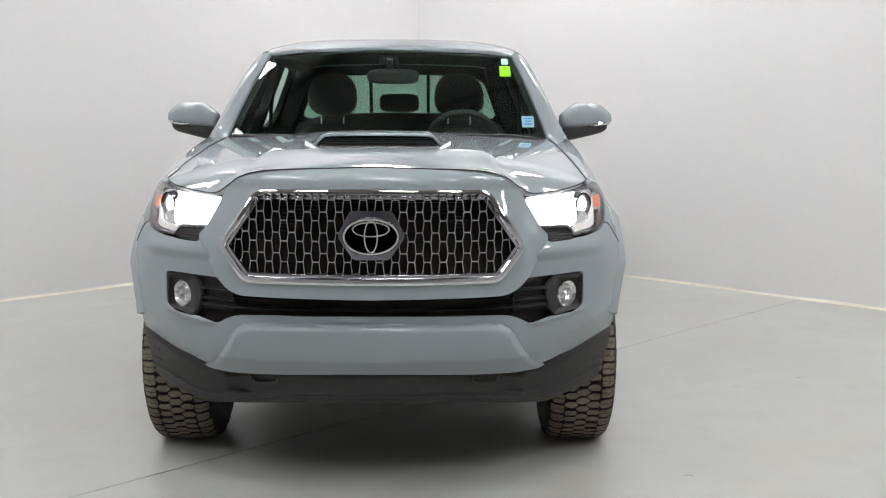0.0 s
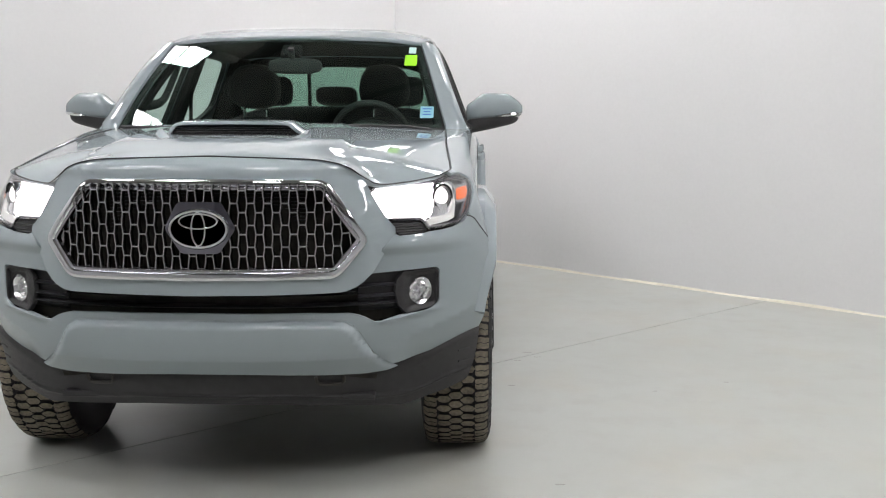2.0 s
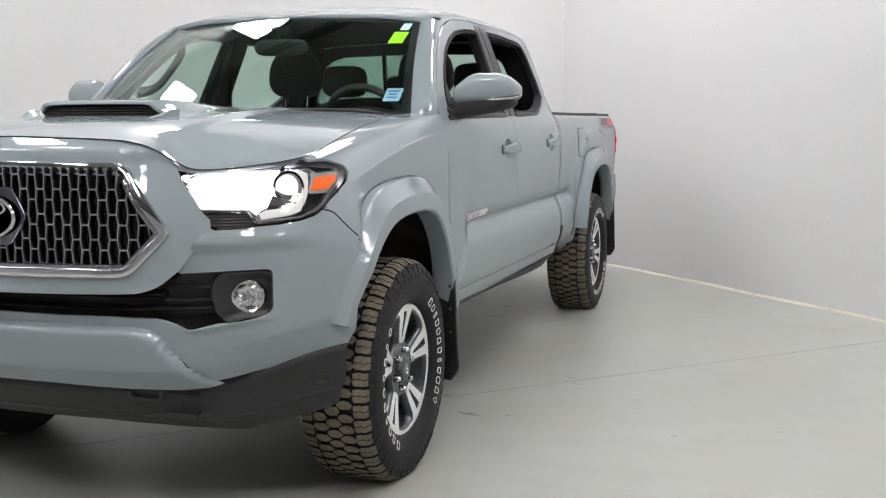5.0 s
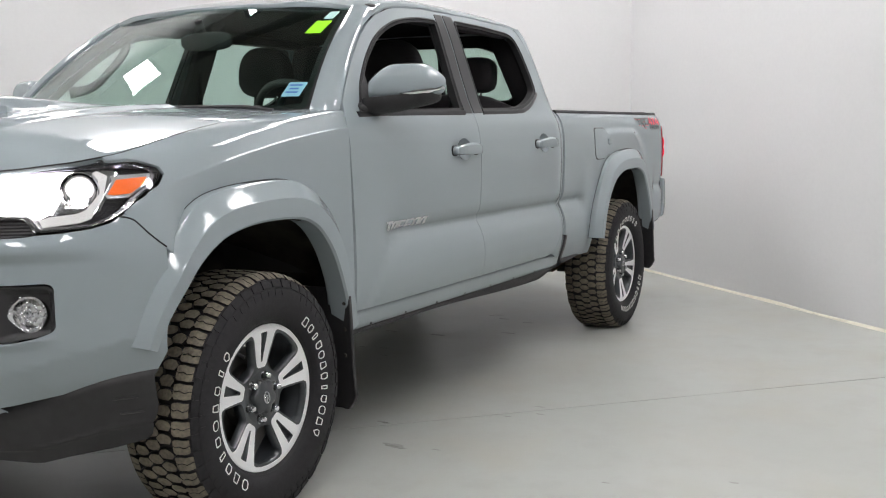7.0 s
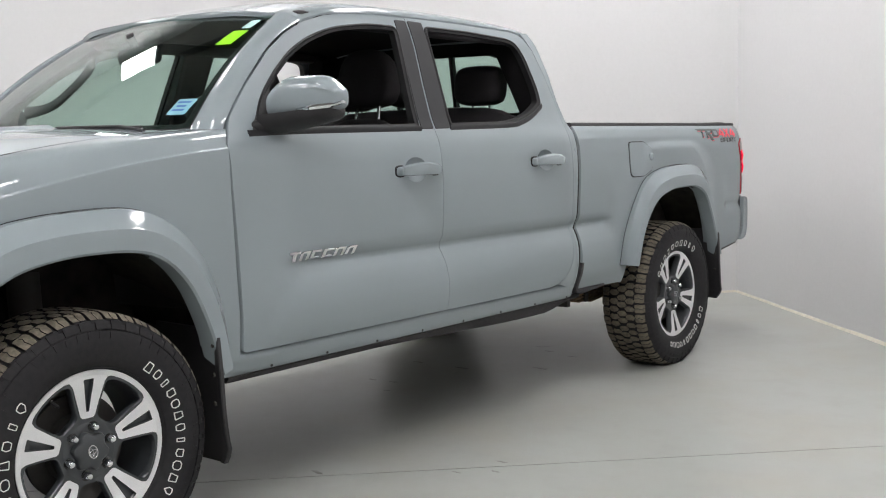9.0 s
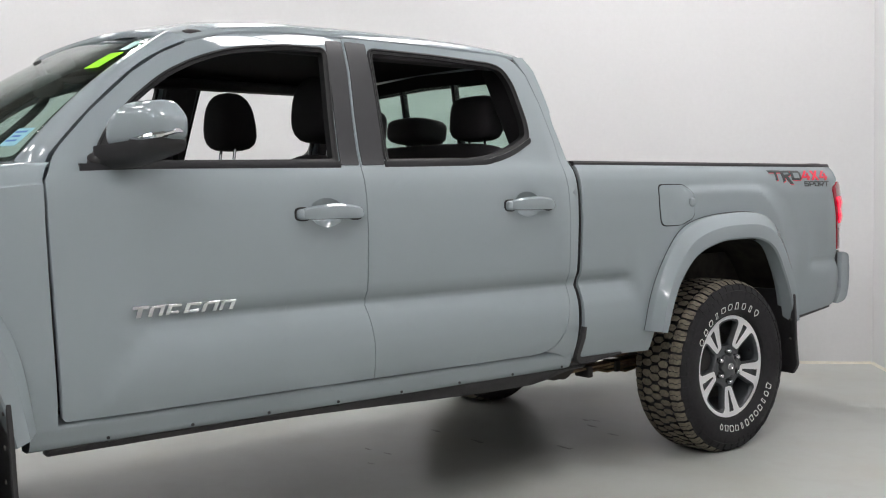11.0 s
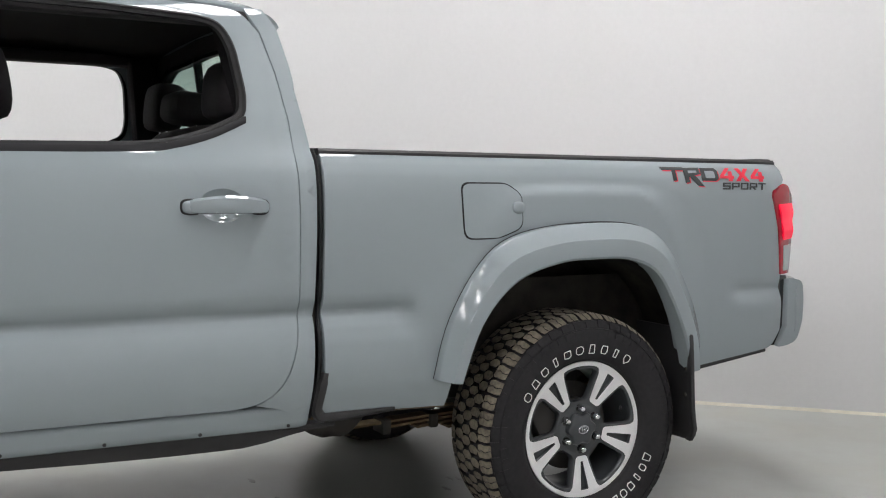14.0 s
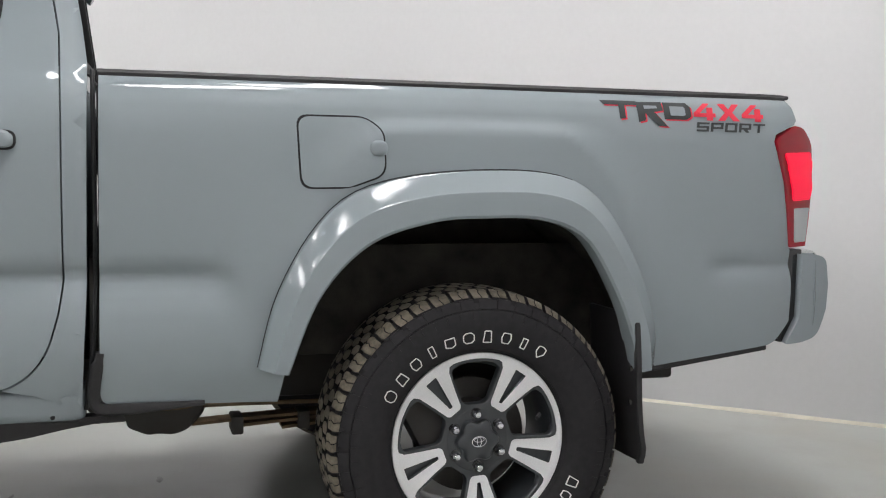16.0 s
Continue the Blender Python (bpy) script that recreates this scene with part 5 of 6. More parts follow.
for k, w in enumerate((0.038, 0.030, 0.042)):
    panel("print_bar", [(0.67 - w / 2, 1.336 + 0.013 * k), (0.67 + w / 2, 1.336 + 0.013 * k), (0.67 + w / 2, 1.341 + 0.013 * k), (0.67 - w / 2, 1.341 + 0.013 * k)], lambda x, z: at(x, z) + Vector((0, -0.002, 0.002)), BLUEBAR, screen, step=(0.05, 0.05), thick=0.0008)


# Outside mirrors
def mirror(sgn):
    n, rings = 36, []

    def shell(t):
        """Middle and half sizes of the cap at t from the door outwards."""
        e = (1 - abs(2 * t - 1) ** 2.8) ** 0.5 if 0 < t < 1 else 0.02
        top = lerp(1.405, 1.446, step_up(0.0, 0.35, t)) - 0.030 * step_up(0.7, 1.0, t)
        low = lerp(1.298, 1.322, t)
        return lerp(0.80, 0.865, t), lerp(0.085, 0.055, t) * e ** 0.7, (top + low) / 2, (top - low) / 2 * e ** (0.35 if t < 0.5 else 0.62)

    for k in range(n + 1):
        t = (1 - math.cos(math.pi * k / n)) / 2
        x = lerp(0.848, 1.120, t)
        yc, hy, zc, hz = shell(t)
        ring = []
        for a in range(40):
            q = 2 * math.pi * a / 40
            c, s = math.cos(q), math.sin(q)
            yy = -abs(c) ** 0.8 * hy * 1.1 if c > 0 else abs(c) ** 0.35 * hy * 0.45
            ring.append(Vector((sgn * x, yc + yy, zc + math.copysign(abs(s) ** 0.72, s) * hz)))
        rings.append(ring)
    cap = part("mirror_cap", loft(rings), PAINT, truck, "grey outside mirror")
    rings = []
    for k in range(n + 1):
        t = (1 - math.cos(math.pi * k / n)) / 2
        x = lerp(0.845, 1.100, t)
        top, low = lerp(1.322, 1.345, t), lerp(1.252, 1.305, t ** 1.2)
        yc, hy = lerp(0.772, 0.866, t), lerp(0.082, 0.056, t)
        k2 = max(0.05, 1 - max(0.0, (t - 0.8) / 0.2) ** 2.5) ** 0.5 * (1 - max(0.0, 1 - t / 0.12) ** 2 * 0.75) ** 0.5
        rings.append([Vector((sgn * x, yc + b * hy * k2, lerp(low, top, 0.5) + c * (top - low) / 2 * k2)) for b, c in ((-1.0, 0.9), (-0.98, 0.2), (-0.75, -0.6), (-0.3, -1.0), (0.45, -0.9), (0.55, 0.0), (0.5, 0.9), (0, 1.0))])
    part("mirror_base", loft(rings), BLACK, cap, "black plastic mirror underside")
    part("mirror_mount", pillow((sgn * 0.852, 0.752, 1.288), (0.060, 0.13, 0.050), 2.2, m=pose(0, 0, 0, 4)), BLACK, cap)
    strip = []
    for k in range(21):
        t = lerp(0.50, 0.985, k / 20)
        yc, hy, zc, hz = shell(t)
        y, z = yc - 0.97 * hy - 0.002, zc - 0.62 * hz
        x = lerp(0.848, 1.120, t)
        h = lerp(0.003, 0.008, min(1, k / 8)) * (1.0 if k < 17 else 0.6)
        strip.append([Vector((sgn * (x + 0.003), y + a, z + b)) for a, b in ((-0.002, -h), (-0.005, 0.0), (0.001, h), (0.02, h), (0.02, -h))])
    part("mirror_indicator", loft(strip), CHROME, cap, "bright indicator strip on the mirror")
    part("mirror_glass", loft([[Vector((sgn * (0.985 + 0.10 * math.copysign(abs(math.cos(a * math.pi / 12)) ** 0.6, math.cos(a * math.pi / 12))), 0.878 + d, 1.370 + 0.040 * math.copysign(abs(math.sin(a * math.pi / 12)) ** 0.6, math.sin(a * math.pi / 12)))) for a in range(24)] for d in (0.0, 0.01)]), CHROME, cap, "mirror glass")


both(mirror)

# ---- inside the cab ----
part("cab_floor", box((0, 1.55, 0.60), (1.56, 2.1, 0.05), 0.01), CLOTH, truck)
rings = []
for k in range(25):
    x = lerp(-0.77, 0.77, k / 24)
    bow = 0.17 * (1 - (x / 0.78) ** 2)
    hump = 0.035 * math.exp(-((x - 0.37) / 0.17) ** 2)
    rings.append([Vector((x, y - bow * f, z)) for y, z, f in ((0.50, 1.255, 1.0), (0.62, 1.262, 0.8), (0.78, 1.268 + hump, 0.3), (0.86, 1.25 + hump, 0.1), (0.89, 1.20, 0), (0.86, 1.05, 0), (0.84, 0.75, 0), (0.50, 0.70, 0.5))])
part("dashboard", loft(rings), DASH, truck, "dark dashboard")
wheel_at = Matrix.Translation((0.37, 0.985, 1.235)) @ pose(0, 0, 0, -62, 0, 0)
bm = bmesh.new()
rings = [[Vector(((0.185 + 0.016 * math.cos(b * math.pi / 5)) * math.cos(a * math.pi / 24), (0.185 + 0.016 * math.cos(b * math.pi / 5)) * math.sin(a * math.pi / 24), 0.018 * math.sin(b * math.pi / 5))) for b in range(10)] for a in range(49)]
steer = part("steering_wheel", loft(rings, caps=False), DASH, truck, "dark leather steering wheel", m=wheel_at @ pose(0, 0, 0, 180, 0, 0))
bm = pillow((0, 0, -0.02), (0.20, 0.15, 0.07), 3)
for a in (0, 180, 270):
    bm = box((0.11 * math.cos(radians(a)), 0.11 * math.sin(radians(a)), -0.01), (0.15 if a != 270 else 0.05, 0.04 if a != 270 else 0.15, 0.02), 0.005, bm=bm)
part("steering_hub", bm, DASH, steer, m=wheel_at @ pose(0, 0, 0, 180, 0, 0))


def seat(x, y, rear=False):
    lean = pose(0, 0, 0, -14, 0, 0)
    back = part("front_seat", pillow((x, y + 0.03, 1.025), (0.50, 0.15, 0.62), 3.2, m=lean), CLOTH, truck, "dark upholstered front seat")
    part("seat_cushion", pillow((x, y - 0.28, 0.80), (0.52, 0.56, 0.18), 3.2), CLOTH, back)
    for s in (-1, 1):
        part("side_bolster", pillow((x + s * 0.215, y - 0.005, 1.00), (0.09, 0.17, 0.50), 2.6, m=lean), TRIMGREY, back)
    bm = pillow((x, y + 0.125, 1.498), (0.29, 0.13, 0.250), 3.0, m=pose(0, 0, 0, -4))
    for v in bm.verts:
        low = clamp((1.623 - v.co.z) / 0.25)
        v.co.y += 0.055 * low * clamp((v.co.y - y - 0.10) / 0.06)
        v.co.x = x + (v.co.x - x) * (0.86 + 0.14 * math.sin(low * 2.2))
    part("headrest", bm, CLOTH, back, "dark headrest")
    for s in (-0.065, 0.065):
        part("headrest_post", tube([(x + s, y + 0.115, 1.28), (x + s, y + 0.135, 1.41)], 0.007, 8), CHROME, back, "chrome headrest post")


seat(0.37, 1.63)
seat(-0.37, 1.62)
bench = part("rear_seat", pillow((0, 2.47, 1.062), (1.44, 0.16, 0.66), 4.5, m=pose(0, 0, 0, -8), count=40), CLOTH, truck, "dark rear bench seat")
part("rear_cushion", pillow((0, 2.18, 0.84), (1.44, 0.52, 0.20), 4.5, count=40), CLOTH, bench)
for x, w, h, z in ((0.42, 0.27, 0.185, 1.487), (-0.42, 0.27, 0.185, 1.487), (0.0, 0.26, 0.115, 1.455)):
    part("rear_headrest", pillow((x, 2.50, z), (w, 0.125 if h > 0.15 else 0.20, h), 4.2, m=pose(0, 0, 0, -6)), CLOTH, bench)
    for s in (-0.05, 0.05):
        part("headrest_post", tube([(x + s, 2.50, 1.36), (x + s, 2.50, 1.42)], 0.006, 8), CHROME, bench)
for sgn in (1, -1):
    part("inner_pillar", box((sgn * 0.735, 1.66, 1.48), (0.045, 0.15, 0.46), 0.015, m=pose(0, 0, 0, -3, -21 * sgn)), TRIMGREY, truck)
    part("inner_roof_rail", box((sgn * 0.645, 1.80, 1.685), (0.07, 1.45, 0.05), 0.02), CLOTH, truck)
    part("inner_corner", box((sgn * 0.675, 2.50, 1.50), (0.11, 0.14, 0.42), 0.02, m=pose(0, 0, 0, 8, -21 * sgn)), HEADCLOTH, truck)
    belt = [(sgn * 0.70, 1.64, 1.60), (sgn * 0.72, 1.66, 1.40), (sgn * 0.74, 1.70, 1.0)]
    part("seat_belt", tube(belt, 0.012, 6), BLACK, truck)
# grab handle on the passenger's pillar
pts = [(-0.690, 0.775, 1.385), (-0.655, 0.82, 1.392), (-0.640, 0.885, 1.420), (-0.632, 0.945, 1.470), (-0.625, 1.010, 1.530), (-0.622, 1.052, 1.583), (-0.632, 1.052, 1.622), (-0.660, 1.010, 1.632)]
part("grab_handle", tube(spline(pts, 30), lambda t: 0.017 + 0.010 * abs(2 * t - 1) ** 3, 12), DASH, truck, "dark grab handle on the windscreen pillar")
inner_mirror = part("rear_view_mirror", pillow((0.015, 0.86, 1.575), (0.26, 0.045, 0.075), 3.4, m=pose(0, 0, 0, 10)), DASH, truck, "dark inside mirror")
part("mirror_stem", tube([(0.0, 0.86, 1.60), (0.0, 0.83, 1.66)], 0.016, 8), DASH, inner_mirror)
part("sensor_box", box((-0.01, 0.91, 1.640), (0.10, 0.10, 0.05), 0.015, m=pose(0, 0, 0, 35)), HEADCLOTH, inner_mirror)


# ---- cargo bed ----
TAIL = 0.014
BEDSIDE_TOP = 1.290


def bed(sgn):
    cut = [(y + BASE, z + 0.03) for y, z in spline(FLARE_R[1], 26)]
    outline = [(2.645, 0.510, 0.035), (3.06, 0.500)] + [(p[0], p[1]) for p in cut[1:-1]] + [(4.02, 0.545), (4.10, 0.552), (4.44, 0.598, 0.03), (4.495, 0.66), (4.500, 0.80), (4.495, 0.862), (4.486, 0.875), (4.472, 0.96), (4.455, 1.05), (4.418, 1.165), (4.425, 1.185), (4.50, 1.215), (4.512, 1.228), (4.505, 1.262), (4.488, BEDSIDE_TOP), (2.648, BEDSIDE_TOP)]
    outline = [(p[0] + (TAIL if p[0] > 4.35 else 0), *p[1:]) for p in outline]
    wall = panel("bed_side", rounded(outline, longest=0.04), side, PAINT, truck, step=(0.03, 0.012), thick=0.03, side=sgn, label="grey side of the cargo bed")
    rings = []
    for k in range(41):
        y = lerp(2.645, 4.49 + TAIL, k / 40)
        x = side_x(y, 1.288)
        rings.append([Vector((sgn * (x + a), y, 1.288 + b)) for a, b in ((0.004, -0.008), (0.005, 0.004), (-0.002, 0.012), (-0.07, 0.013), (-0.08, 0.0), (-0.08, -0.03), (-0.03, -0.008))])
    part("rail_cap", loft(rings), BLACK, wall, "black plastic bed rail cap")
    part("inner_bed_wall", box((sgn * 0.74, 3.56, 1.16), (0.03, 1.84, 0.22), 0.006), BLACK, wall)
    # fuel door, on the driver's side only
    if sgn > 0:
        flap = [(3.105, 1.200, 0.03), (3.115, 1.028, 0.03), (3.23, 1.030), (3.318, 1.062, 0.03), (3.312, 1.17, 0.04), (3.27, 1.200, 0.02)]
        # Dark sheet under the lid stands in for the shade in its gap.
        gap = panel("fuel_door_gap", rounded(inset(flap, -0.0045), 0.03, 0.02), lambda y, z: side(y, z) + Vector((0.0016, 0, 0)), SEAL, wall, step=(0.04, 0.04), thick=0.001)
        lid = panel("fuel_door", rounded(flap, 0.0, 0.02), lambda y, z: side(y, z) + Vector((0.0045, 0, 0)), PAINT, wall, step=(0.04, 0.04), thick=0.004)
        part("fuel_door_pull", pillow((side_x(3.305, 1.125) + 0.002, 3.302, 1.125), (0.02, 0.045, 0.04), 2.5), PAINT, lid)
    # black edging at the front of the bed and its inner lip
    rings = []
    for y, z in spline([(2.632, 1.30), (2.634, 1.22), (2.636, 0.9), (2.632, 0.7), (2.622, 0.58), (2.612, 0.50)], 30):
        x = side_x(2.65, z) - 0.008
        rings.append([Vector((sgn * (x + a), y + b, z)) for a, b in ((0.0, -0.004), (0.003, 0.0), (0.0, 0.006), (-0.04, 0.006), (-0.04, -0.004))])
    part("bed_gap_edging", loft(rings), SEAL, wall)
    rings = []
    line = spline([(2.650, 0.640), (2.645, 0.60), (2.639, 0.555), (2.638, 0.525), (2.648, 0.509), (2.70, 0.507), (2.79, 0.508), (2.885, 0.510)], 40)
    for k, p in enumerate(line):
        go = (line[min(k + 1, 39)] - line[max(k - 1, 0)]).normalized()
        w = 0.021 if 2 < k < 22 else 0.015 if k < 3 else lerp(0.021, 0.009, (k - 21) / 18)
        x = side_x(2.66, max(p.y, 0.52))
        rings.append([Vector((sgn * (x + d), p.x + go.y * a * w, p.y - go.x * a * w)) for a, d in ((-0.35, 0.0035), (0.0, 0.006), (0.7, 0.004), (1.0, -0.004), (1.0, -0.03), (-0.35, -0.03))])
    part("bed_gap_guard", loft(rings), BLACK, wall, "black rubber edging round the corner of the bed")
    part("lower_edge", box((sgn * 0.854, 4.26, 0.566), (0.03, 0.36, 0.020), 0.004, m=pose(0, 0, 0, 7.5)), BLACK, wall)


both(bed)
part("bed_floor", box((0, 3.58, 0.80), (0.84, 1.86, 0.03), 0.004), BLACK, truck)
# Added dark box, blocks the bright view through between cab and bed.
part("bed_gap_blocker", box((0, 2.632, 0.69), (1.70, 0.02, 0.34), 0.004), LINER, truck)
part("bed_front_wall", box((0, 2.665, 1.03), (1.62, 0.03, 0.52), 0.006), PAINT, truck)
tail = part("tailgate", box((0, 4.555, 1.05), (1.44, 0.06, 0.50), 0.02), PAINT, truck)
part("tailgate_cap", box((0, 4.55, 1.302), (1.44, 0.075, 0.012), 0.004), BLACK, tail)

# Tail lamps
LAMP_OUT = [(4.422, 1.172, 0.012), (4.498, 1.212), (4.535, 1.208, 0.02), (4.572, 1.165, 0.02), (4.578, 1.05), (4.570, 0.95), (4.560, 0.872), (4.490, 0.870), (4.478, 0.96), (4.460, 1.05)]
LAMP_OUT = [(p[0] + TAIL, *p[1:]) for p in LAMP_OUT]


def tail_lamp(sgn):
    body = panel("tail_light", rounded(LAMP_OUT, 0.0, 0.02), lambda y, z: side(y, z) + Vector((0.006, 0, 0)), REDDARK, truck, step=(0.02, 0.03), thick=0.05, side=sgn, label="red tail light with a clear lower lens")
    up = [(4.452, 1.135), (4.565, 1.140), (4.572, 1.05), (4.568, 1.005), (4.490, 1.0), (4.476, 1.06)]
    panel("bright_lens", rounded([(p[0] + TAIL, p[1]) for p in up], 0.008, 0.02), lambda y, z: side(y, z) + Vector((0.009 + 0.006 * math.sin((z - 1.0) * 45) ** 2, 0, 0)), REDLENS, body, step=(0.02, 0.012), thick=0.006, side=sgn, label="bright red lens")
    low = [(4.497, 0.980), (4.566, 0.982), (4.556, 0.885), (4.505, 0.883)]
    panel("clear_lens", rounded([(p[0] + TAIL, p[1]) for p in low], 0.006, 0.02), lambda y, z: side(y, z) + Vector((0.009, 0, 0)), CLEARLENS, body, step=(0.02, 0.02), thick=0.006, side=sgn, label="clear reversing lens")


both(tail_lamp)

# Rear bumper
prof = []
for k in range(33):
    t = -1 + 2 * k / 32
    x = 0.868 * math.sin(t * math.pi / 2) if abs(t) < 1 else 0.868 * t
    x = math.copysign(0.868 * (1 - (1 - abs(t)) ** 2.4), t)
    y = 4.575 + TAIL + 0.18 * (1 - (abs(x) / 0.870) ** 6)
    prof.append((x, y))
rings = []
for x, y in prof:
    k = abs(x) / 0.868
    rings.append([Vector((x * q, lerp(4.57, y, f), z)) for q, f, z in ((0.985, 0.0, 0.852), (0.992, 0.75, 0.852), (1.0, 1.0, 0.83), (1.004, 1.0, 0.72), (1.0, 0.92, 0.65), (0.98, 0.55, 0.605), (0.96, 0.0, 0.60))])
part("rear_bumper", loft(rings), PAINT, truck)


def bumper_end(sgn):
    pts = [(4.532, 0.850), (4.575, 0.850, 0.02), (4.622, 0.838, 0.03), (4.634, 0.76), (4.628, 0.69), (4.596, 0.612, 0.03), (4.54, 0.597), (4.486, 0.592, 0.01), (4.528, 0.67)]
    panel("bumper_end", rounded([(p[0] + TAIL, *p[1:]) for p in pts], 0.0, 0.02), lambda y, z: Vector((0.872 - 1.3 * max(0, y - 4.525) ** 2 - 0.8 * max(0, 0.68 - z) ** 2, y, z)), PAINT, truck, step=(0.02, 0.02), thick=0.03, side=sgn)
    # Black box fills the gap behind the bed and keeps it dark.
    part("bumper_gap", box((sgn * 0.822, 4.512 + TAIL, 0.73), (0.05, 0.05, 0.27), 0.004, m=pose(0, 0, 0, -4)), GLOSSBLACK, truck)


both(bumper_end)


# ---- badges, decals ----
def letter_shape(outlines, y0, z0, size, sgn, mat, name, proud, thick, shear=0.0, parent=None, wide=1.0):
    """Flat pieces laid on the side of the truck; u runs to the reader's right."""
    for poly in outlines:
        pts = [(y0 + sgn * size * (wide * u + shear * v), z0 + size * v) for u, v in poly]
        if sgn < 0:
            pts = pts[::-1]
        panel(name, rounded(pts, longest=0.03), lambda y, z: side(y, z) + Vector((proud, 0, 0)), mat, parent or truck, step=(0.04, 0.03), thick=thick, side=sgn)


def bars(*boxes):
    return [[(a, c), (b, c), (b, d), (a, d)] for a, b, c, d in boxes]


# angular lettering: 4X4 and SPORT
FOUR = [[(0, 0.20), (1.0, 0.20), (1.0, 0.42), (0.28, 0.42), (0.76, 1.0), (0.46, 1.0), (0, 0.42)]] + bars((0.60, 0.88, 0.0, 0.20), (0.60, 0.88, 0.42, 0.76))
CROSS = [[(0, 0), (0.32, 0), (0.5, 0.33), (0.70, 0), (1.02, 0), (0.67, 0.5), (1.0, 1), (0.68, 1), (0.5, 0.67), (0.32, 1), (0, 1), (0.33, 0.5)]]
LETTER_S = [[(0, 0), (1, 0), (1, 0.60), (0.2, 0.60), (0.2, 0.80), (1, 0.80), (1, 1), (0, 1), (0, 0.40), (0.8, 0.40), (0.8, 0.20), (0, 0.20)]]
LETTER_P = bars((0, 0.2, 0, 1), (0.2, 1, 0.80, 1), (0.2, 1, 0.32, 0.52), (0.8, 1, 0.52, 0.80))
LETTER_O = bars((0, 0.2, 0, 1), (0.8, 1, 0, 1), (0.2, 0.8, 0.80, 1), (0.2, 0.8, 0, 0.20))
LETTER_R = LETTER_P + [[(0.62, 0), (0.9, 0), (0.66, 0.32), (0.38, 0.32)]]
LETTER_T = bars((0, 1, 0.80, 1), (0.4, 0.6, 0, 0.80))

for sgn in (1, -1):
    start = 3.908 if sgn > 0 else 4.405
    at = lambda u: start + sgn * u  # noqa: E731
    # three dark angular shapes, outlined in red
    shapes = [
        [[(0, 1.0), (1.72, 1.0), (1.72, 0.76), (1.14, 0.76), (1.14, 0.0), (0.86, -0.05), (0.86, 0.76), (0.15, 0.76)]],
        [[(1.72, 0.95), (2.95, 1.0), (3.0, 0.50), (2.55, 0.40), (3.15, -0.42), (2.70, -0.40), (2.10, 0.32), (2.10, -0.1), (1.76, -0.2)]],
        [[(3.02, 0.98), (4.15, 0.98), (4.35, 0.75), (4.35, 0.2), (4.1, 0.0), (3.02, 0.0)]],
    ]
    for s in shapes:
        letter_shape(s, at(0.007), 1.2155, 0.047, sgn, DECALRED, "red_edging", 0.0015, 0.0008, wide=1.3)
        letter_shape(s, at(0.002), 1.219, 0.047, sgn, DECALDARK, "decal_shape", 0.003, 0.0008, wide=1.3)
    letter_shape([[(3.32, 0.76), (3.98, 0.76), (4.06, 0.66), (4.06, 0.3), (3.98, 0.22), (3.32, 0.22)], [(2.06, 0.76), (2.68, 0.77), (2.70, 0.62), (2.06, 0.56)]], at(0.002), 1.219, 0.047, sgn, PAINT, "decal_gap", 0.0045, 0.0008, wide=1.3)
    for k, shapes in enumerate((FOUR, CROSS, FOUR)):
        letter_shape([[(u + 1.12 * k, v) for u, v in p] for p in shapes], at(0.274), 1.219, 0.047, sgn, DECALRED, "decal_number", 0.003, 0.0008, 0.12, wide=1.42)
    for k, shapes in enumerate((LETTER_S, LETTER_P, LETTER_O, LETTER_R, LETTER_T)):
        letter_shape([[(u + 1.16 * k, v) for u, v in p] for p in shapes], at(0.279), 1.1885, 0.025, sgn, DECALDARK, "decal_letter", 0.003, 0.0008, 0.2, wide=1.50)
    # chrome name plate: six plain pieces
    y0 = 0.782 if sgn > 0 else 1.115
    for k, w in enumerate((0.9, 0.9, 0.78, 0.9, 0.95, 0.9)):
        u0 = k * 1.13
        blocks = [[[(u0, 0.75), (u0 + w, 0.75), (u0 + w, 1.0), (u0, 1.0)], [(u0 + 0.32, 0), (u0 + 0.58, 0), (u0 + 0.58, 0.75), (u0 + 0.32, 0.75)]],
                  [[(u0, 0), (u0 + 0.22, 0), (u0 + 0.22, 1.0), (u0, 0.8)], [(u0 + w - 0.22, 0), (u0 + w, 0), (u0 + w, 1.0), (u0 + w - 0.22, 1.0)], [(u0 + 0.22, 0.78), (u0 + w - 0.22, 0.78), (u0 + w - 0.22, 1.0), (u0 + 0.22, 1.0)]],
                  [[(u0, 0), (u0 + 0.24, 0), (u0 + 0.24, 1.0), (u0, 1.0)], [(u0 + 0.24, 0.78), (u0 + w, 0.78), (u0 + w, 1.0), (u0 + 0.24, 1.0)], [(u0 + 0.24, 0), (u0 + w, 0), (u0 + w, 0.22), (u0 + 0.24, 0.22)]]][(0, 1, 2, 2, 1, 1)[k]]
        letter_shape(blocks, y0, 0.829, 0.031 if k else 0.034, sgn, CHROME, "chrome_name_plate", 0.007, 0.006, 0.2, wide=1.63)


# ---- wheels ----
RIM = 0.2315
OUT = 0.010
LOADED = 0.3795
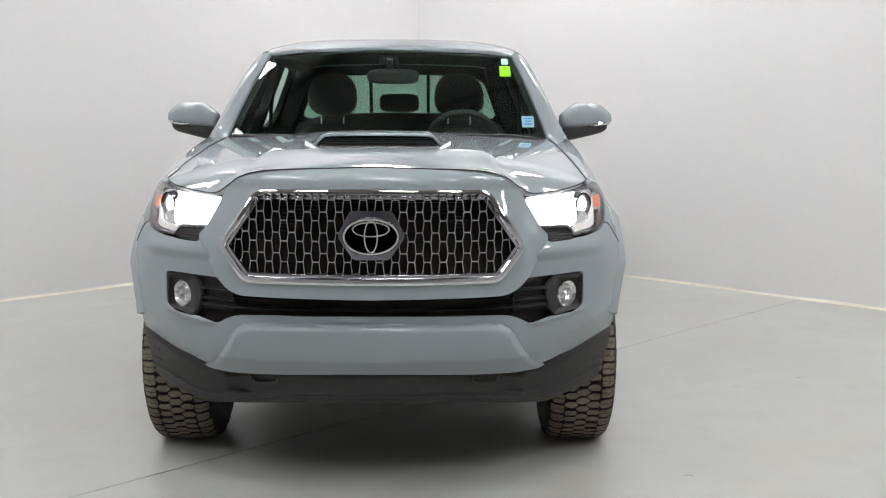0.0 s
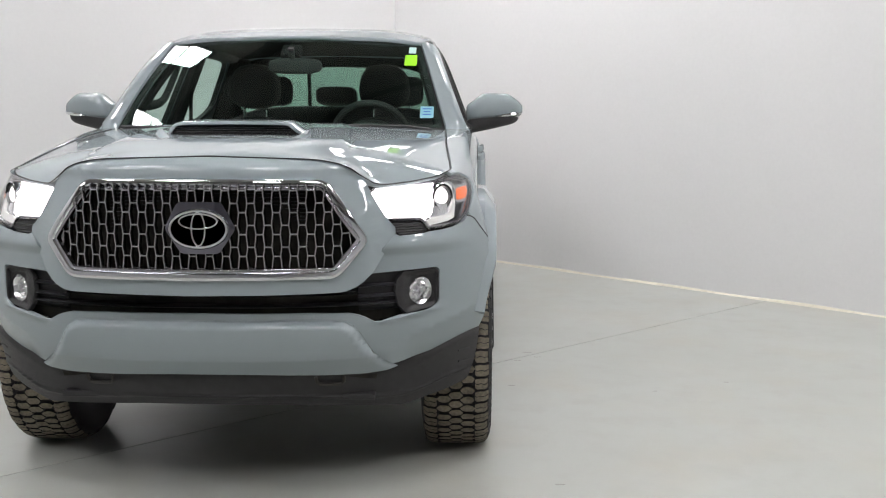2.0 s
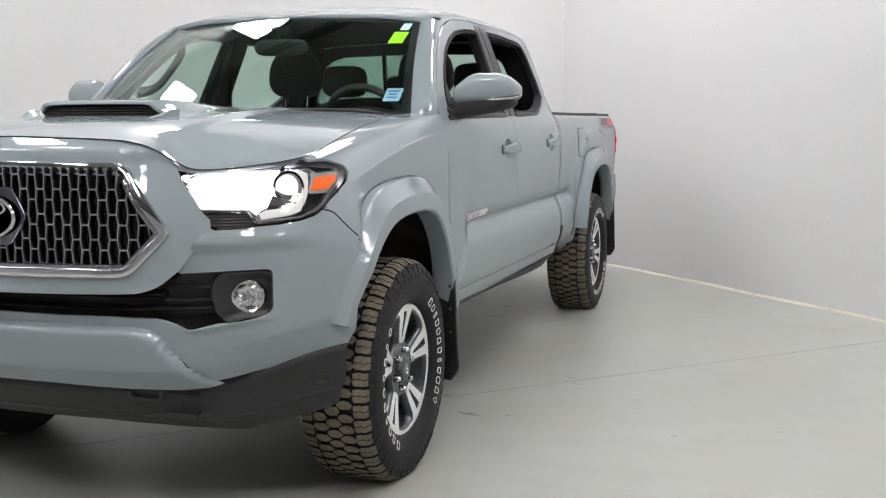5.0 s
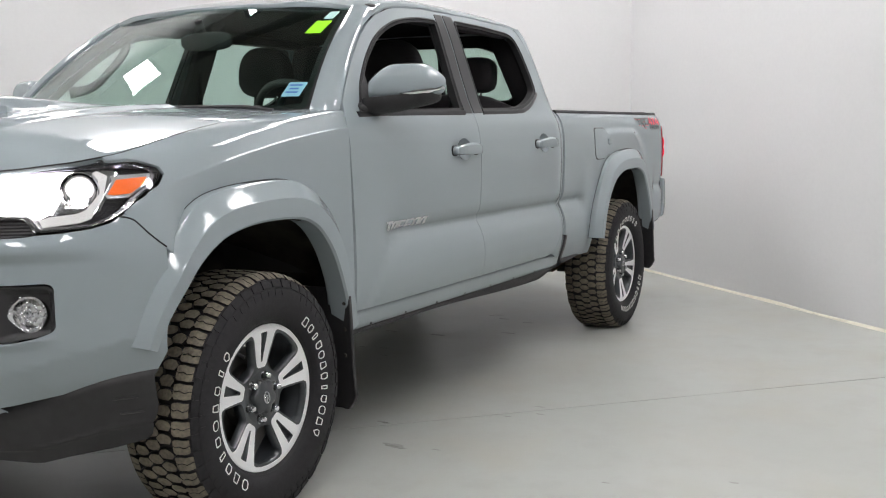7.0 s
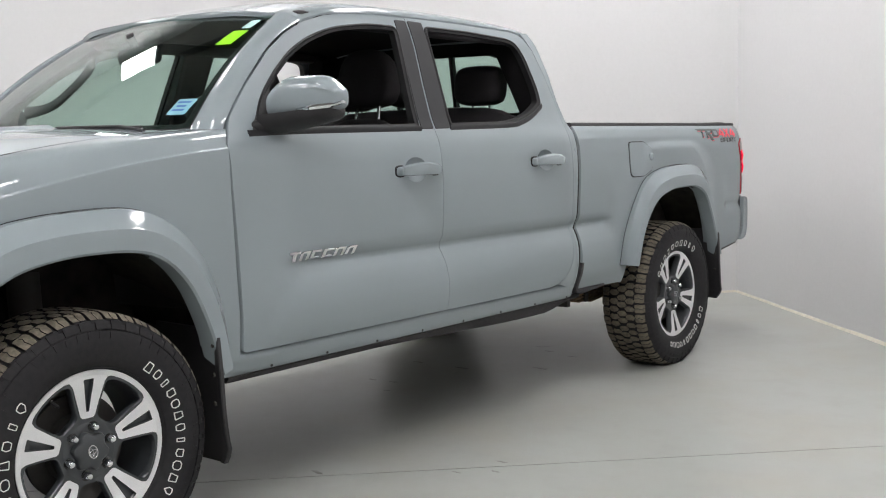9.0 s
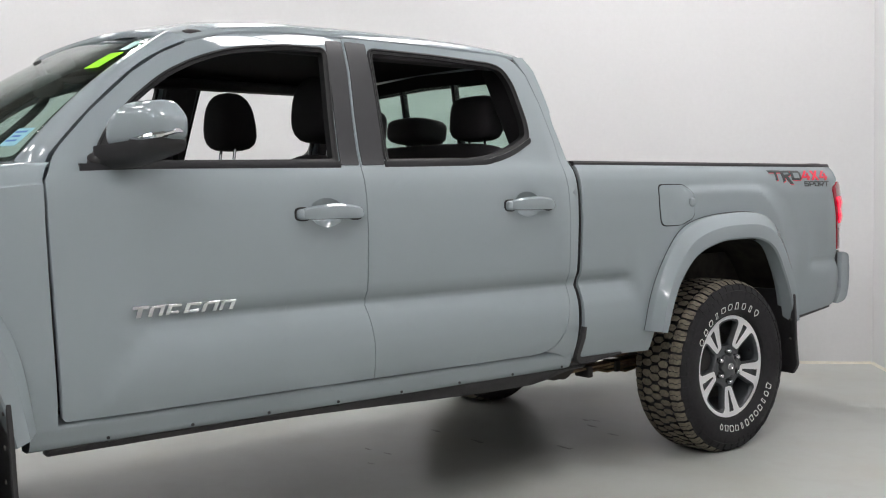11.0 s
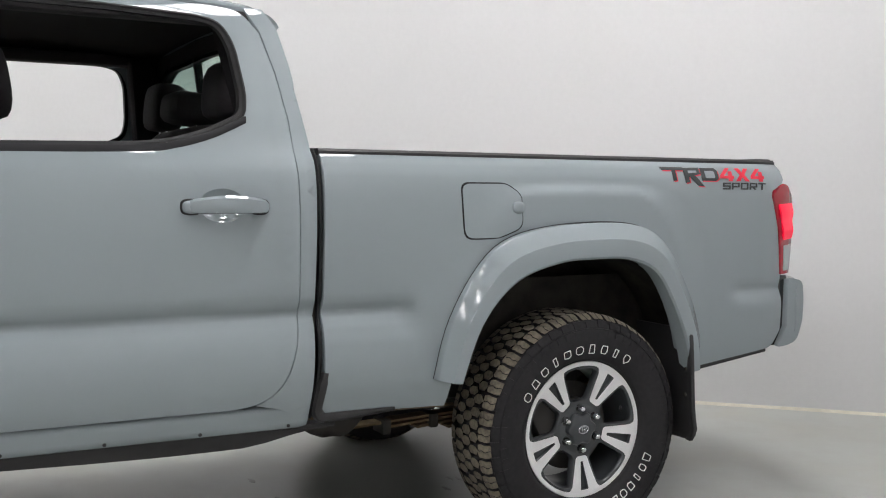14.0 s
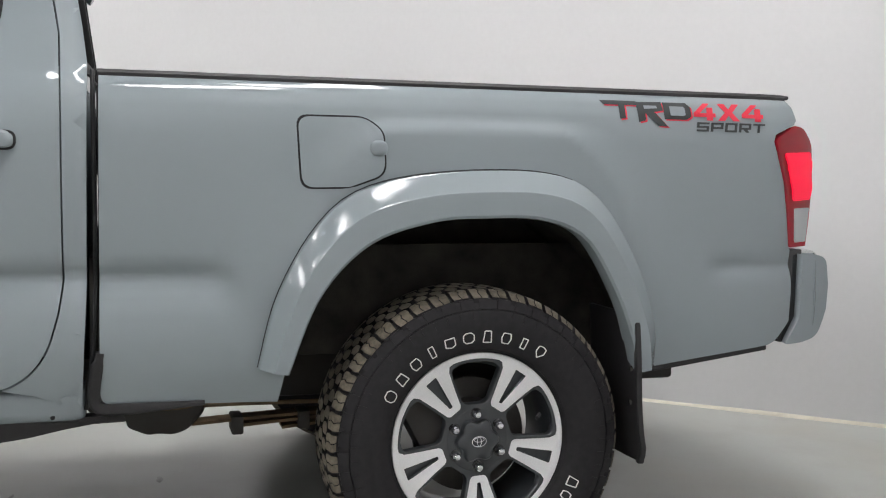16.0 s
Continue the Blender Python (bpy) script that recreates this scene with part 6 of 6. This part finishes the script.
prof = [(-0.0983, 0.2226), (-0.1159, 0.2328), (-0.1325, 0.262), (-0.1387, 0.305), (-0.1325, 0.345), (-0.1211, 0.369), (-0.1035, 0.3775), (0.0, 0.382), (0.1035, 0.3775), (0.1211, 0.369), (0.1278, 0.358), (0.134, 0.342), (0.1382, 0.318), (0.1392, 0.3), (0.1371, 0.278), (0.132, 0.258), (0.1232, 0.2439), (0.1118, 0.2333), (0.1014, 0.2297), (0.0828, 0.2237)]
side_wall = curve([(0.2333, 0.1118), (0.2439, 0.1232), (0.258, 0.132), (0.278, 0.1371), (0.3, 0.1392), (0.318, 0.1382), (0.342, 0.134), (0.358, 0.1278)])
face_x = curve([(0.0, 0.079), (0.085, 0.080), (0.11, 0.082), (0.16, 0.0895), (0.195, 0.0952), (0.235, 0.0962)])
MARKS = [
    [(-1, -0.5), (-0.5, -1), (0.5, -1), (1, -0.5), (1, 0.5), (0.5, 1), (-0.5, 1), (-1, 0.5)],
    [(-1, -1), (1, -1), (1, 1), (-1, 1)],
    [(-1, -1), (1, -1), (0.7, 1), (-0.7, 1)],
    [(-1, -0.6), (0.2, -1), (1, -0.6), (1, 0.9), (-0.8, 1)],
    [(-0.7, -1), (0.7, -1), (1, 0), (0.7, 1), (-0.7, 1), (-1, 0)],
]
SHIELD = [(0, -1.1), (0.9, -0.1), (0.8, 0.9), (0, 1.1), (-0.8, 0.9), (-0.9, -0.1)]


def turned(points, degrees):
    c, s = math.cos(radians(degrees)), math.sin(radians(degrees))
    return [(p[0] * c - p[1] * s, p[0] * s + p[1] * c, *p[2:]) for p in points]


def settle(ob, spin):
    """Flattens a tyre where it stands on the floor."""
    c, s = math.cos(radians(spin)), math.sin(radians(spin))
    for v in ob.data.vertices:
        z = v.co.y * s + v.co.z * c
        if z < 0.002 - LOADED:
            y = v.co.y * c - v.co.z * s
            z = 0.002 - LOADED + 0.05 * (z + LOADED)
            v.co.y, v.co.z = y * c + z * s, z * c - y * s


def make_wheel(spin, big, small):
    # barrel, spokes and machined faces; the axle runs along x, the outside towards +x
    barrel = lathe([(-0.10, 0.212), (-0.105, 0.223), (-0.095, 0.223), (-0.08, 0.204), (0.05, 0.199), (0.075, 0.212), (0.084, 0.218), (0.092, 0.222), (0.094, 0.218), (0.088, 0.209), (0.07, 0.206), (0.05, 0.196), (0.02, 0.188), (-0.08, 0.194)], 72, closed=True)
    bmesh.ops.transform(barrel, matrix=Matrix.Translation((OUT, 0, 0)) @ Matrix.Diagonal((1, 1.017, 1.017, 1)), verts=barrel.verts[:])
    wheel = part("wheel", barrel, GUNMETAL, truck, "five-spoke alloy wheel with white-lettered all-terrain tyre")
    part("rim_edge", lathe([(0.080, RIM), (0.0945, RIM + 0.0008), (0.0985, RIM - 0.002), (0.0988, RIM - 0.010), (0.0978, RIM - 0.0155), (0.090, RIM - 0.0165), (0.080, RIM - 0.016)], 96, closed=True), MACHINED, wheel, "machined bright rim edge", m=pose(OUT, 0, 0))
    tyre = part("tyre", lathe(prof, 120, caps=False), RUBBER, wheel, "black all-terrain tyre")
    # interlocking tread blocks and sawn shoulder blocks
    random.seed(11)
    bm = bmesh.new()
    n, lugs = 58, 46
    crown = lambda x: 0.3835 - 0.18 * x * x - 0.014 * step_up(0.104, 0.132, abs(x)) - 0.004 * step_up(0.085, 0.115, abs(x))  # noqa: E731
    hexa = [(-0.0290, 0.10), (-0.0170, 0.40), (0.0, 0.44), (0.0170, 0.40), (0.0290, 0.10)]
    rim_row = [(0.0725, 0.36), (0.0810, 0.455), (0.0950, 0.465), (0.109, 0.46), (0.121, 0.45), (0.1275, 0.42)]
    gap = 0.0019 / 0.376

    def block(cols, mid, period, sgn=1, cut=0):
        """cols: (x, half length); cut keeps one half of a split block."""
        top, low = [], []
        last = len(cols) - 1
        for j, (x, half) in enumerate(cols):
            wave = 0.009 * math.sin(x * 240)
            lo, hi = -half * period + gap + 0.35 * wave, half * period - gap + 0.35 * wave
            if cut:
                lo, hi = (lo, -gap * 0.30 + wave) if cut < 0 else (gap * 0.30 + wave, hi)
            xx = x + (0.0015 if j == 0 else (-0.0015 if j == last else 0))
            r = crown(x)
            for ring, grow, e in ((top, 0.0095, 0.0018), (low, -0.006, 0.0)):
                ring.append([bm.verts.new((sgn * xx, (r + grow) * math.cos(mid + t), (r + grow) * math.sin(mid + t))) for t in (lo + e, hi - e)])
        for j in range(last):
            bm.faces.new((top[j][0], top[j + 1][0], top[j + 1][1], top[j][1])).material_index = 0
            for s in (0, 1):
                bm.faces.new((top[j][s], top[j + 1][s], low[j + 1][s], low[j][s])).material_index = 1
        for j in (0, last):
            bm.faces.new((top[j][0], top[j][1], low[j][1], low[j][0])).material_index = 1

    for k in range(n):
        for row in (-1, 0, 1):
            mid = (k + 0.5 * abs(row) + random.uniform(-0.07, 0.07)) * 2 * math.pi / n
            cols = [(0.0455 * row + x + random.uniform(-0.002, 0.002), h * random.uniform(0.88, 1.04)) for x, h in hexa]
            block(cols, mid, 2 * math.pi / n)
    for k in range(lugs):
        for sgn in (1, -1):
            for cut in (1, -1):
                block(rim_row if k % 2 else [(x - 0.004 * (x > 0.11), h) for x, h in rim_row], (k + 0.25 * sgn) * 2 * math.pi / lugs, 2 * math.pi / lugs, sgn, cut)
    ob = tagged(part("tread", bm, TREAD, tyre, "dusty brown tread blocks", angle=30), kind="stuff")
    ob.data.materials.append(RUBBER)
    settle(ob, spin)
    # shoulder blocks' flanks run down the side wall, and short ribs below them
    bm = bmesh.new()
    flank = [(0.0, lugs, 0.371, 0.347, 0.36, 0.0030), (0.25, 60, 0.341, 0.321, 0.10, 0.0016)]
    for first, count, r0, r1, a, proud in flank:
        for k in range(count):
            if count == 60 and k % 10 in (3, 4):
                continue
            t, own = (k + first) * 2 * math.pi / count, []
            for r, b in ((r0, -a), (r0, a), (r1, a), (r1, -a)):
                ang, x = t + b * 2 * math.pi / count, 0.1230 if r > 0.36 else side_wall(r)
                own.append((bm.verts.new((x + proud, r * math.cos(ang), r * math.sin(ang))), bm.verts.new((x - 0.008, r * math.cos(ang), r * math.sin(ang)))))
            bm.faces.new([p[0] for p in own])
            for i in range(4):
                bm.faces.new((own[i][0], own[(i + 1) % 4][0], own[(i + 1) % 4][1], own[i][1]))
    ribs = tagged(part("shoulder_ribbing", bm, RUBBER, tyre, smooth=False), kind="stuff")
    settle(ribs, spin)
    for r0 in (0.345, 0.238):
        part("side_rib", lathe([(side_wall(r0) - 0.004, r0 + 0.002), (side_wall(r0) + 0.0016, r0), (side_wall(r0) - 0.004, r0 - 0.002)], 96, closed=True), RUBBER, tyre)
    settle(tyre, spin)
    # white outlined pieces in place of the maker's lettering
    random.seed(5)
    for first, count, size, turn in ((big, 10, 0.029, -10.5), (small, 12, 0.027, -7.9)):
        for k in range(count):
            mid = radians(first + turn * k)
            last = k == count - 1
            hgt = size * (1.0 if k % 3 else 1.10)
            wid = radians(abs(turn)) * random.uniform(0.31, 0.38) * (0.82 if count == 10 else 1.0)
            r = 0.2760
            shape = SHIELD if last else MARKS[(k * 2 + count) % len(MARKS)]
            wid *= 0.5 if shape is MARKS[1] else 1.0
            bm = bmesh.new()
            outer = [p[:2] for p in rounded([(wid * r * u, hgt / 2 * v) for u, v in shape], 0.003, 0.02)]
            inner = inset(outer, 0.0027)
            put = lambda p, d: bm.verts.new((side_wall(r + p[1]) + d, (r + p[1]) * math.cos(mid - p[0] / r), (r + p[1]) * math.sin(mid - p[0] / r)))  # noqa: E731
            o1, i1, o0, i0 = ([put(p, d) for p in ring] for ring, d in ((outer, 0.0016), (inner, 0.0016), (outer, -0.003), (inner, -0.003)))
            m = len(outer)
            for i in range(m):
                j = (i + 1) % m
                bm.faces.new((o1[i], o1[j], i1[j], i1[i]))
                bm.faces.new((o1[i], o0[i], o0[j], o1[j]))
                bm.faces.new((i1[i], i1[j], i0[j], i0[i]))
            part("white_mark", bm, LETTER, tyre, smooth=False)
    # dark cast face with five rounded windows; a bright machined V on each spoke round a dark slot
    at = lambda d: (lambda y, z: Vector((face_x(math.hypot(y, z)) + OUT + d, y * 1.017, z * 1.017)))  # noqa: E731
    window = [(-0.022, 0.091, 0.008), (0.022, 0.091, 0.008), (0.0350, 0.0985, 0.010), (0.0672, 0.186, 0.013), (0.045, 0.2000), (0.023, 0.2040), (0.0, 0.2055), (-0.023, 0.2040), (-0.045, 0.2000), (-0.0672, 0.186, 0.013), (-0.0350, 0.0985, 0.010)]
    slot = [(-0.0045, 0.110, 0.003), (0.0045, 0.110, 0.003), (0.0165, 0.2035, 0.004), (-0.0165, 0.2035, 0.004)]
    face = [(-0.0165, 0.0925, 0.006), (0.0165, 0.0925, 0.006), (0.0225, 0.100), (0.0335, 0.139), (0.0435, 0.172), (0.0490, 0.189), (0.0590, 0.2005), (0.0740, 0.2000), (0.0700, 0.2040), (0.0380, 0.2120), (0.0, 0.2150), (-0.0380, 0.2120), (-0.0700, 0.2040), (-0.0740, 0.2000), (-0.0590, 0.2005), (-0.0490, 0.189), (-0.0435, 0.172), (-0.0335, 0.139), (-0.0225, 0.100)]
    disc = [(0.2135 * math.cos(k * math.pi / 36), 0.2135 * math.sin(k * math.pi / 36)) for k in range(72)]
    holes = [rounded(turned(window, 72 * k), 0.0, 0.02) for k in range(5)] + [rounded(turned(inset(slot, 0.0006), 72 * k + 36), 0.003, 0.02) for k in range(5)]
    panel("wheel_face", disc, at(0.0), GUNMETAL, wheel, holes=holes, step=(0.04, 0.04), thick=0.030, centre=(-1, 0, 0), label="dark grey cast wheel face")
    for k in range(5):
        spoke = panel("spoke", rounded(turned(face, 72 * k + 36), 0.0, 0.02), at(0.0018), MACHINED, wheel, holes=[rounded(turned(slot, 72 * k + 36), 0.003, 0.02)], step=(0.03, 0.03), thick=0.0025, centre=(-1, 0, 0), label="bright machined spoke face")
        panel("spoke_slot", rounded(turned(inset(slot, -0.004), 72 * k + 36), 0.003, 0.03), at(-0.014), GUNMETAL, spoke, step=(0.05, 0.05), thick=0.006, centre=(-1, 0, 0))
    # hub, scalloped centre cap between the nuts, emblem
    part("hub", lathe([(0.0, 0.088), (0.070, 0.0875), (0.0795, 0.083), (0.0815, 0.078), (0.078, 0.050), (0.078, 0.001)], 48), GUNMETAL, wheel, m=pose(OUT, 0, 0))
    rings = []
    for x, r, wave in ((0.070, 0.060, 0.10), (0.088, 0.059, 0.10), (0.094, 0.055, 0.10), (0.0975, 0.044, 0.06), (0.099, 0.030, 0.0), (0.0992, 0.002, 0.0)):
        rings.append([Vector((x, r * (1 - wave * (1 + math.cos(6 * t - 6 * radians(90)))) * math.cos(t), r * (1 - wave * (1 + math.cos(6 * t - 6 * radians(90)))) * math.sin(t))) for t in [2 * math.pi * i / 72 for i in range(72)]])
    cap = part("centre_cap", loft(rings), GUNMETAL, wheel, "dark scalloped centre cap", m=pose(OUT, 0, 0))
    bm = bmesh.new()
    for rx, rz, dz, th in ((0.019, 0.0135, 0, 0.0016), (0.0055, 0.012, 0, 0.0012), (0.013, 0.006, 0.005, 0.0012)):
        oval(rx, rz, 0, dz, th, 28, 0.0, bm)
    part("cap_emblem", bm, CHROME, cap, m=Matrix.Translation((0.1000 + OUT, 0, 0)) @ pose(0, 0, 0, 0, 0, 90))
    for k in range(6):
        a = radians(60 * k + 30)
        m = Matrix.Translation((OUT - 0.008, 0.0690 * math.cos(a), 0.0690 * math.sin(a)))
        # Black disc stands for the shade in the pocket round each nut.
        part("nut_pocket_disc", lathe([(0.085, 0.0160), (0.0893, 0.0155), (0.0895, 0.001)], 18), GLOSSBLACK, wheel, m=m)
        part("lug_nut", lathe([(0.080, 0.0110), (0.100, 0.0110), (0.106, 0.0102), (0.110, 0.007), (0.111, 0.001)], 12), CHROME, wheel, "chrome lug nut", m=m)
    part("valve", tube([(0.078, 0.186 * math.cos(0.25), 0.186 * math.sin(0.25)), (0.100, 0.170 * math.cos(0.25), 0.170 * math.sin(0.25))], 0.005, 8), BLACK, wheel)
    part("brake_disc", lathe([(0.0, 0.150), (0.02, 0.152), (0.022, 0.10), (0.045, 0.095), (0.05, 0.05)], 48), DISC, wheel)
    part("brake_caliper", box((0.02, -0.13, 0.06), (0.09, 0.09, 0.16), 0.015, m=pose(0, 0, 0, 25)), UNDER, wheel)
    return wheel


done = {}
for x, y, spin, out in ((0.824, 0.0, 108, 0), (0.799, BASE, 3, 0), (-0.824, 0.0, 108, 180), (-0.799, BASE, 3, 180)):
    m = Matrix.Translation((x, y, LOADED)) @ pose(0, 0, 0, 0, 0, out) @ pose(0, 0, 0, spin)
    if x > 0:
        made = make_wheel(spin, 128 if y == 0 else 148, -58 if y == 0 else -28)
        made.matrix_basis = m
        done[y] = made
    else:
        copy_thing(done[y], m)


# ---- mud flaps, running gear ----
def flap(y, sgn, z0, z1, wide):
    rings = []
    for k in range(17):
        t = k / 16
        z = lerp(z1, z0, t)
        w0, w1 = 0.66, wide + 0.008 * t - 0.035 * max(0.0, (t - 0.9) / 0.1) - 0.012 * max(0.0, (0.06 - t) / 0.06)
        yy = y + 0.035 * t * t + 0.004 * math.sin(6 * t)
        rings.append([Vector((sgn * x, yy + d, z)) for x, d in ((w0, 0), (0.80, -0.003), (w1 - 0.035, 0.0), (w1 - 0.02, -0.008), (w1 - 0.003, -0.010), (w1, -0.007), (w1, 0.004), (w1 - 0.02, 0.010), (w0, 0.010))])
    ob = part("mud_flap", loft(rings), BLACK, truck, "black rubber mud flap with dust")
    for z in (z1 - 0.05, z1 - 0.14, z1 - 0.23):
        part("flap_screw", lathe([(0.0, 0.007), (0.004, 0.006), (0.005, 0.001)], 10), UNDER, ob, m=Matrix.Translation((sgn * (wide - 0.02), y - 0.007, z)) @ pose(0, 0, 0, 0, 0, -90))


for sgn in (1, -1):
    flap(0.420, sgn, 0.235, 0.665, 0.976)
    flap(BASE + 0.415, sgn, 0.300, 0.700, 0.966)
    part("frame_rail", box((sgn * 0.46, 1.85, 0.50), (0.08, 5.0, 0.13), 0.012), UNDER, truck)
    bm = bmesh.new()
    for k in range(4):
        span = 0.70 - 0.12 * k
        pts = [(sgn * 0.555, BASE + span * t, 0.412 - 0.011 * k + (0.16 if t > 0 else -0.022) * t * t) for t in [-1 + i / 6 for i in range(13)]]
        rings = [[Vector((x + a, y, z + b)) for a, b in ((-0.03, -0.004), (0.03, -0.004), (0.03, 0.004), (-0.03, 0.004))] for x, y, z in pts]
        loft(rings, bm=bm)
    part("leaf_spring", bm, RUST, truck, "rusty leaf spring", smooth=False)
    cast = [(2.60, 0.452), (2.63, 0.425), (2.70, 0.418), (2.705, 0.392), (2.73, 0.382), (2.755, 0.372), (2.785, 0.376), (2.82, 0.370), (2.85, 0.376), (2.872, 0.392), (2.90, 0.425), (2.92, 0.50), (2.60, 0.50)]
    cast = rounded(cast, 0.012, 0.03)
    part("spring_hanger", loft([[Vector((sgn * (x - 0.006 * math.sin(40 * y)), lerp(2.78, y, g), lerp(0.43, z, g))) for y, z in cast] for x, g in ((0.50, 0.9), (0.51, 1.0), (0.60, 1.0), (0.612, 0.92))]), UNDER, truck, "dark cast spring hanger")
    for y, z in ((2.99, 0.382), (3.17, 0.388)):
        part("spring_clamp", box((sgn * 0.555, y, z), (0.085, 0.032, 0.050), 0.006), UNDER, truck)
    part("spring_plate", box((sgn * 0.555, BASE, 0.335), (0.10, 0.16, 0.03), 0.006), UNDER, truck)
    part("brake_pipe", tube(spline([(sgn * 0.60, 2.55, 0.462), (sgn * 0.61, 2.75, 0.442), (sgn * 0.60, 2.95, 0.444), (sgn * 0.58, 3.25, 0.435)], 14), 0.006, 8), RUST, truck)
    part("wheel_house_wall", box((sgn * 0.60, BASE, 0.72), (0.012, 0.98, 0.30), 0.004), LINER, truck)
    part("shock_absorber", tube([(sgn * 0.50, BASE - 0.10, 0.40), (sgn * 0.46, BASE - 0.30, 0.78)], 0.03, 10), UNDER, truck)
    part("front_strut", tube([(sgn * 0.60, 0.02, 0.40), (sgn * 0.52, 0.05, 0.85)], 0.05, 12), UNDER, truck)
    part("control_arm", tube([(sgn * 0.30, 0.12, 0.36), (sgn * 0.68, 0.0, 0.30)], 0.03, 8), UNDER, truck)
part("rear_axle", tube([(-0.70, BASE, 0.385), (0.70, BASE, 0.385)], 0.042, 14), UNDER, truck)
part("differential", pillow((0.0, BASE - 0.02, 0.385), (0.22, 0.26, 0.20), 2.4), UNDER, truck)
part("propshaft", tube([(0, 1.2, 0.47), (0, BASE - 0.15, 0.40)], 0.035, 12), UNDER, truck)
part("exhaust_pipe", tube(spline([(-0.30, 0.6, 0.42), (-0.30, 2.2, 0.42), (-0.34, 2.9, 0.48), (-0.36, 3.5, 0.60), (-0.62, 4.3, 0.50), (-0.72, 4.45, 0.47)], 30), 0.032, 10), UNDER, truck)
part("silencer", pillow((-0.28, 2.15, 0.46), (0.24, 0.60, 0.15), 3.0), UNDER, truck)
part("fuel_tank", box((0.27, 2.30, 0.53), (0.36, 0.90, 0.14), 0.04), UNDER, truck)
part("gearbox_guard", box((0, 0.9, 0.42), (0.6, 0.9, 0.10), 0.03), UNDER, truck)
part("engine_block", box((0, -0.05, 0.72), (0.72, 0.95, 0.58), 0.05), UNDER, truck)
for y in (0.75, 1.6, 2.62, 4.3):
    part("cross_member", box((0, y, 0.50), (0.92, 0.10, 0.09), 0.012), UNDER, truck)
part("cab_underside", box((0, 1.55, 0.552), (1.58, 2.05, 0.03), 0.006), UNDER, truck)
part("bed_underside", box((0, 3.55, 0.735), (1.0, 1.8, 0.05), 0.006), UNDER, truck)
for k in range(5):
    part("bed_rib", box((0, 2.85 + 0.38 * k, 0.69), (1.56 if abs(2.85 + 0.38 * k - BASE) > 0.55 else 0.86, 0.07, 0.05), 0.006), UNDER, truck)
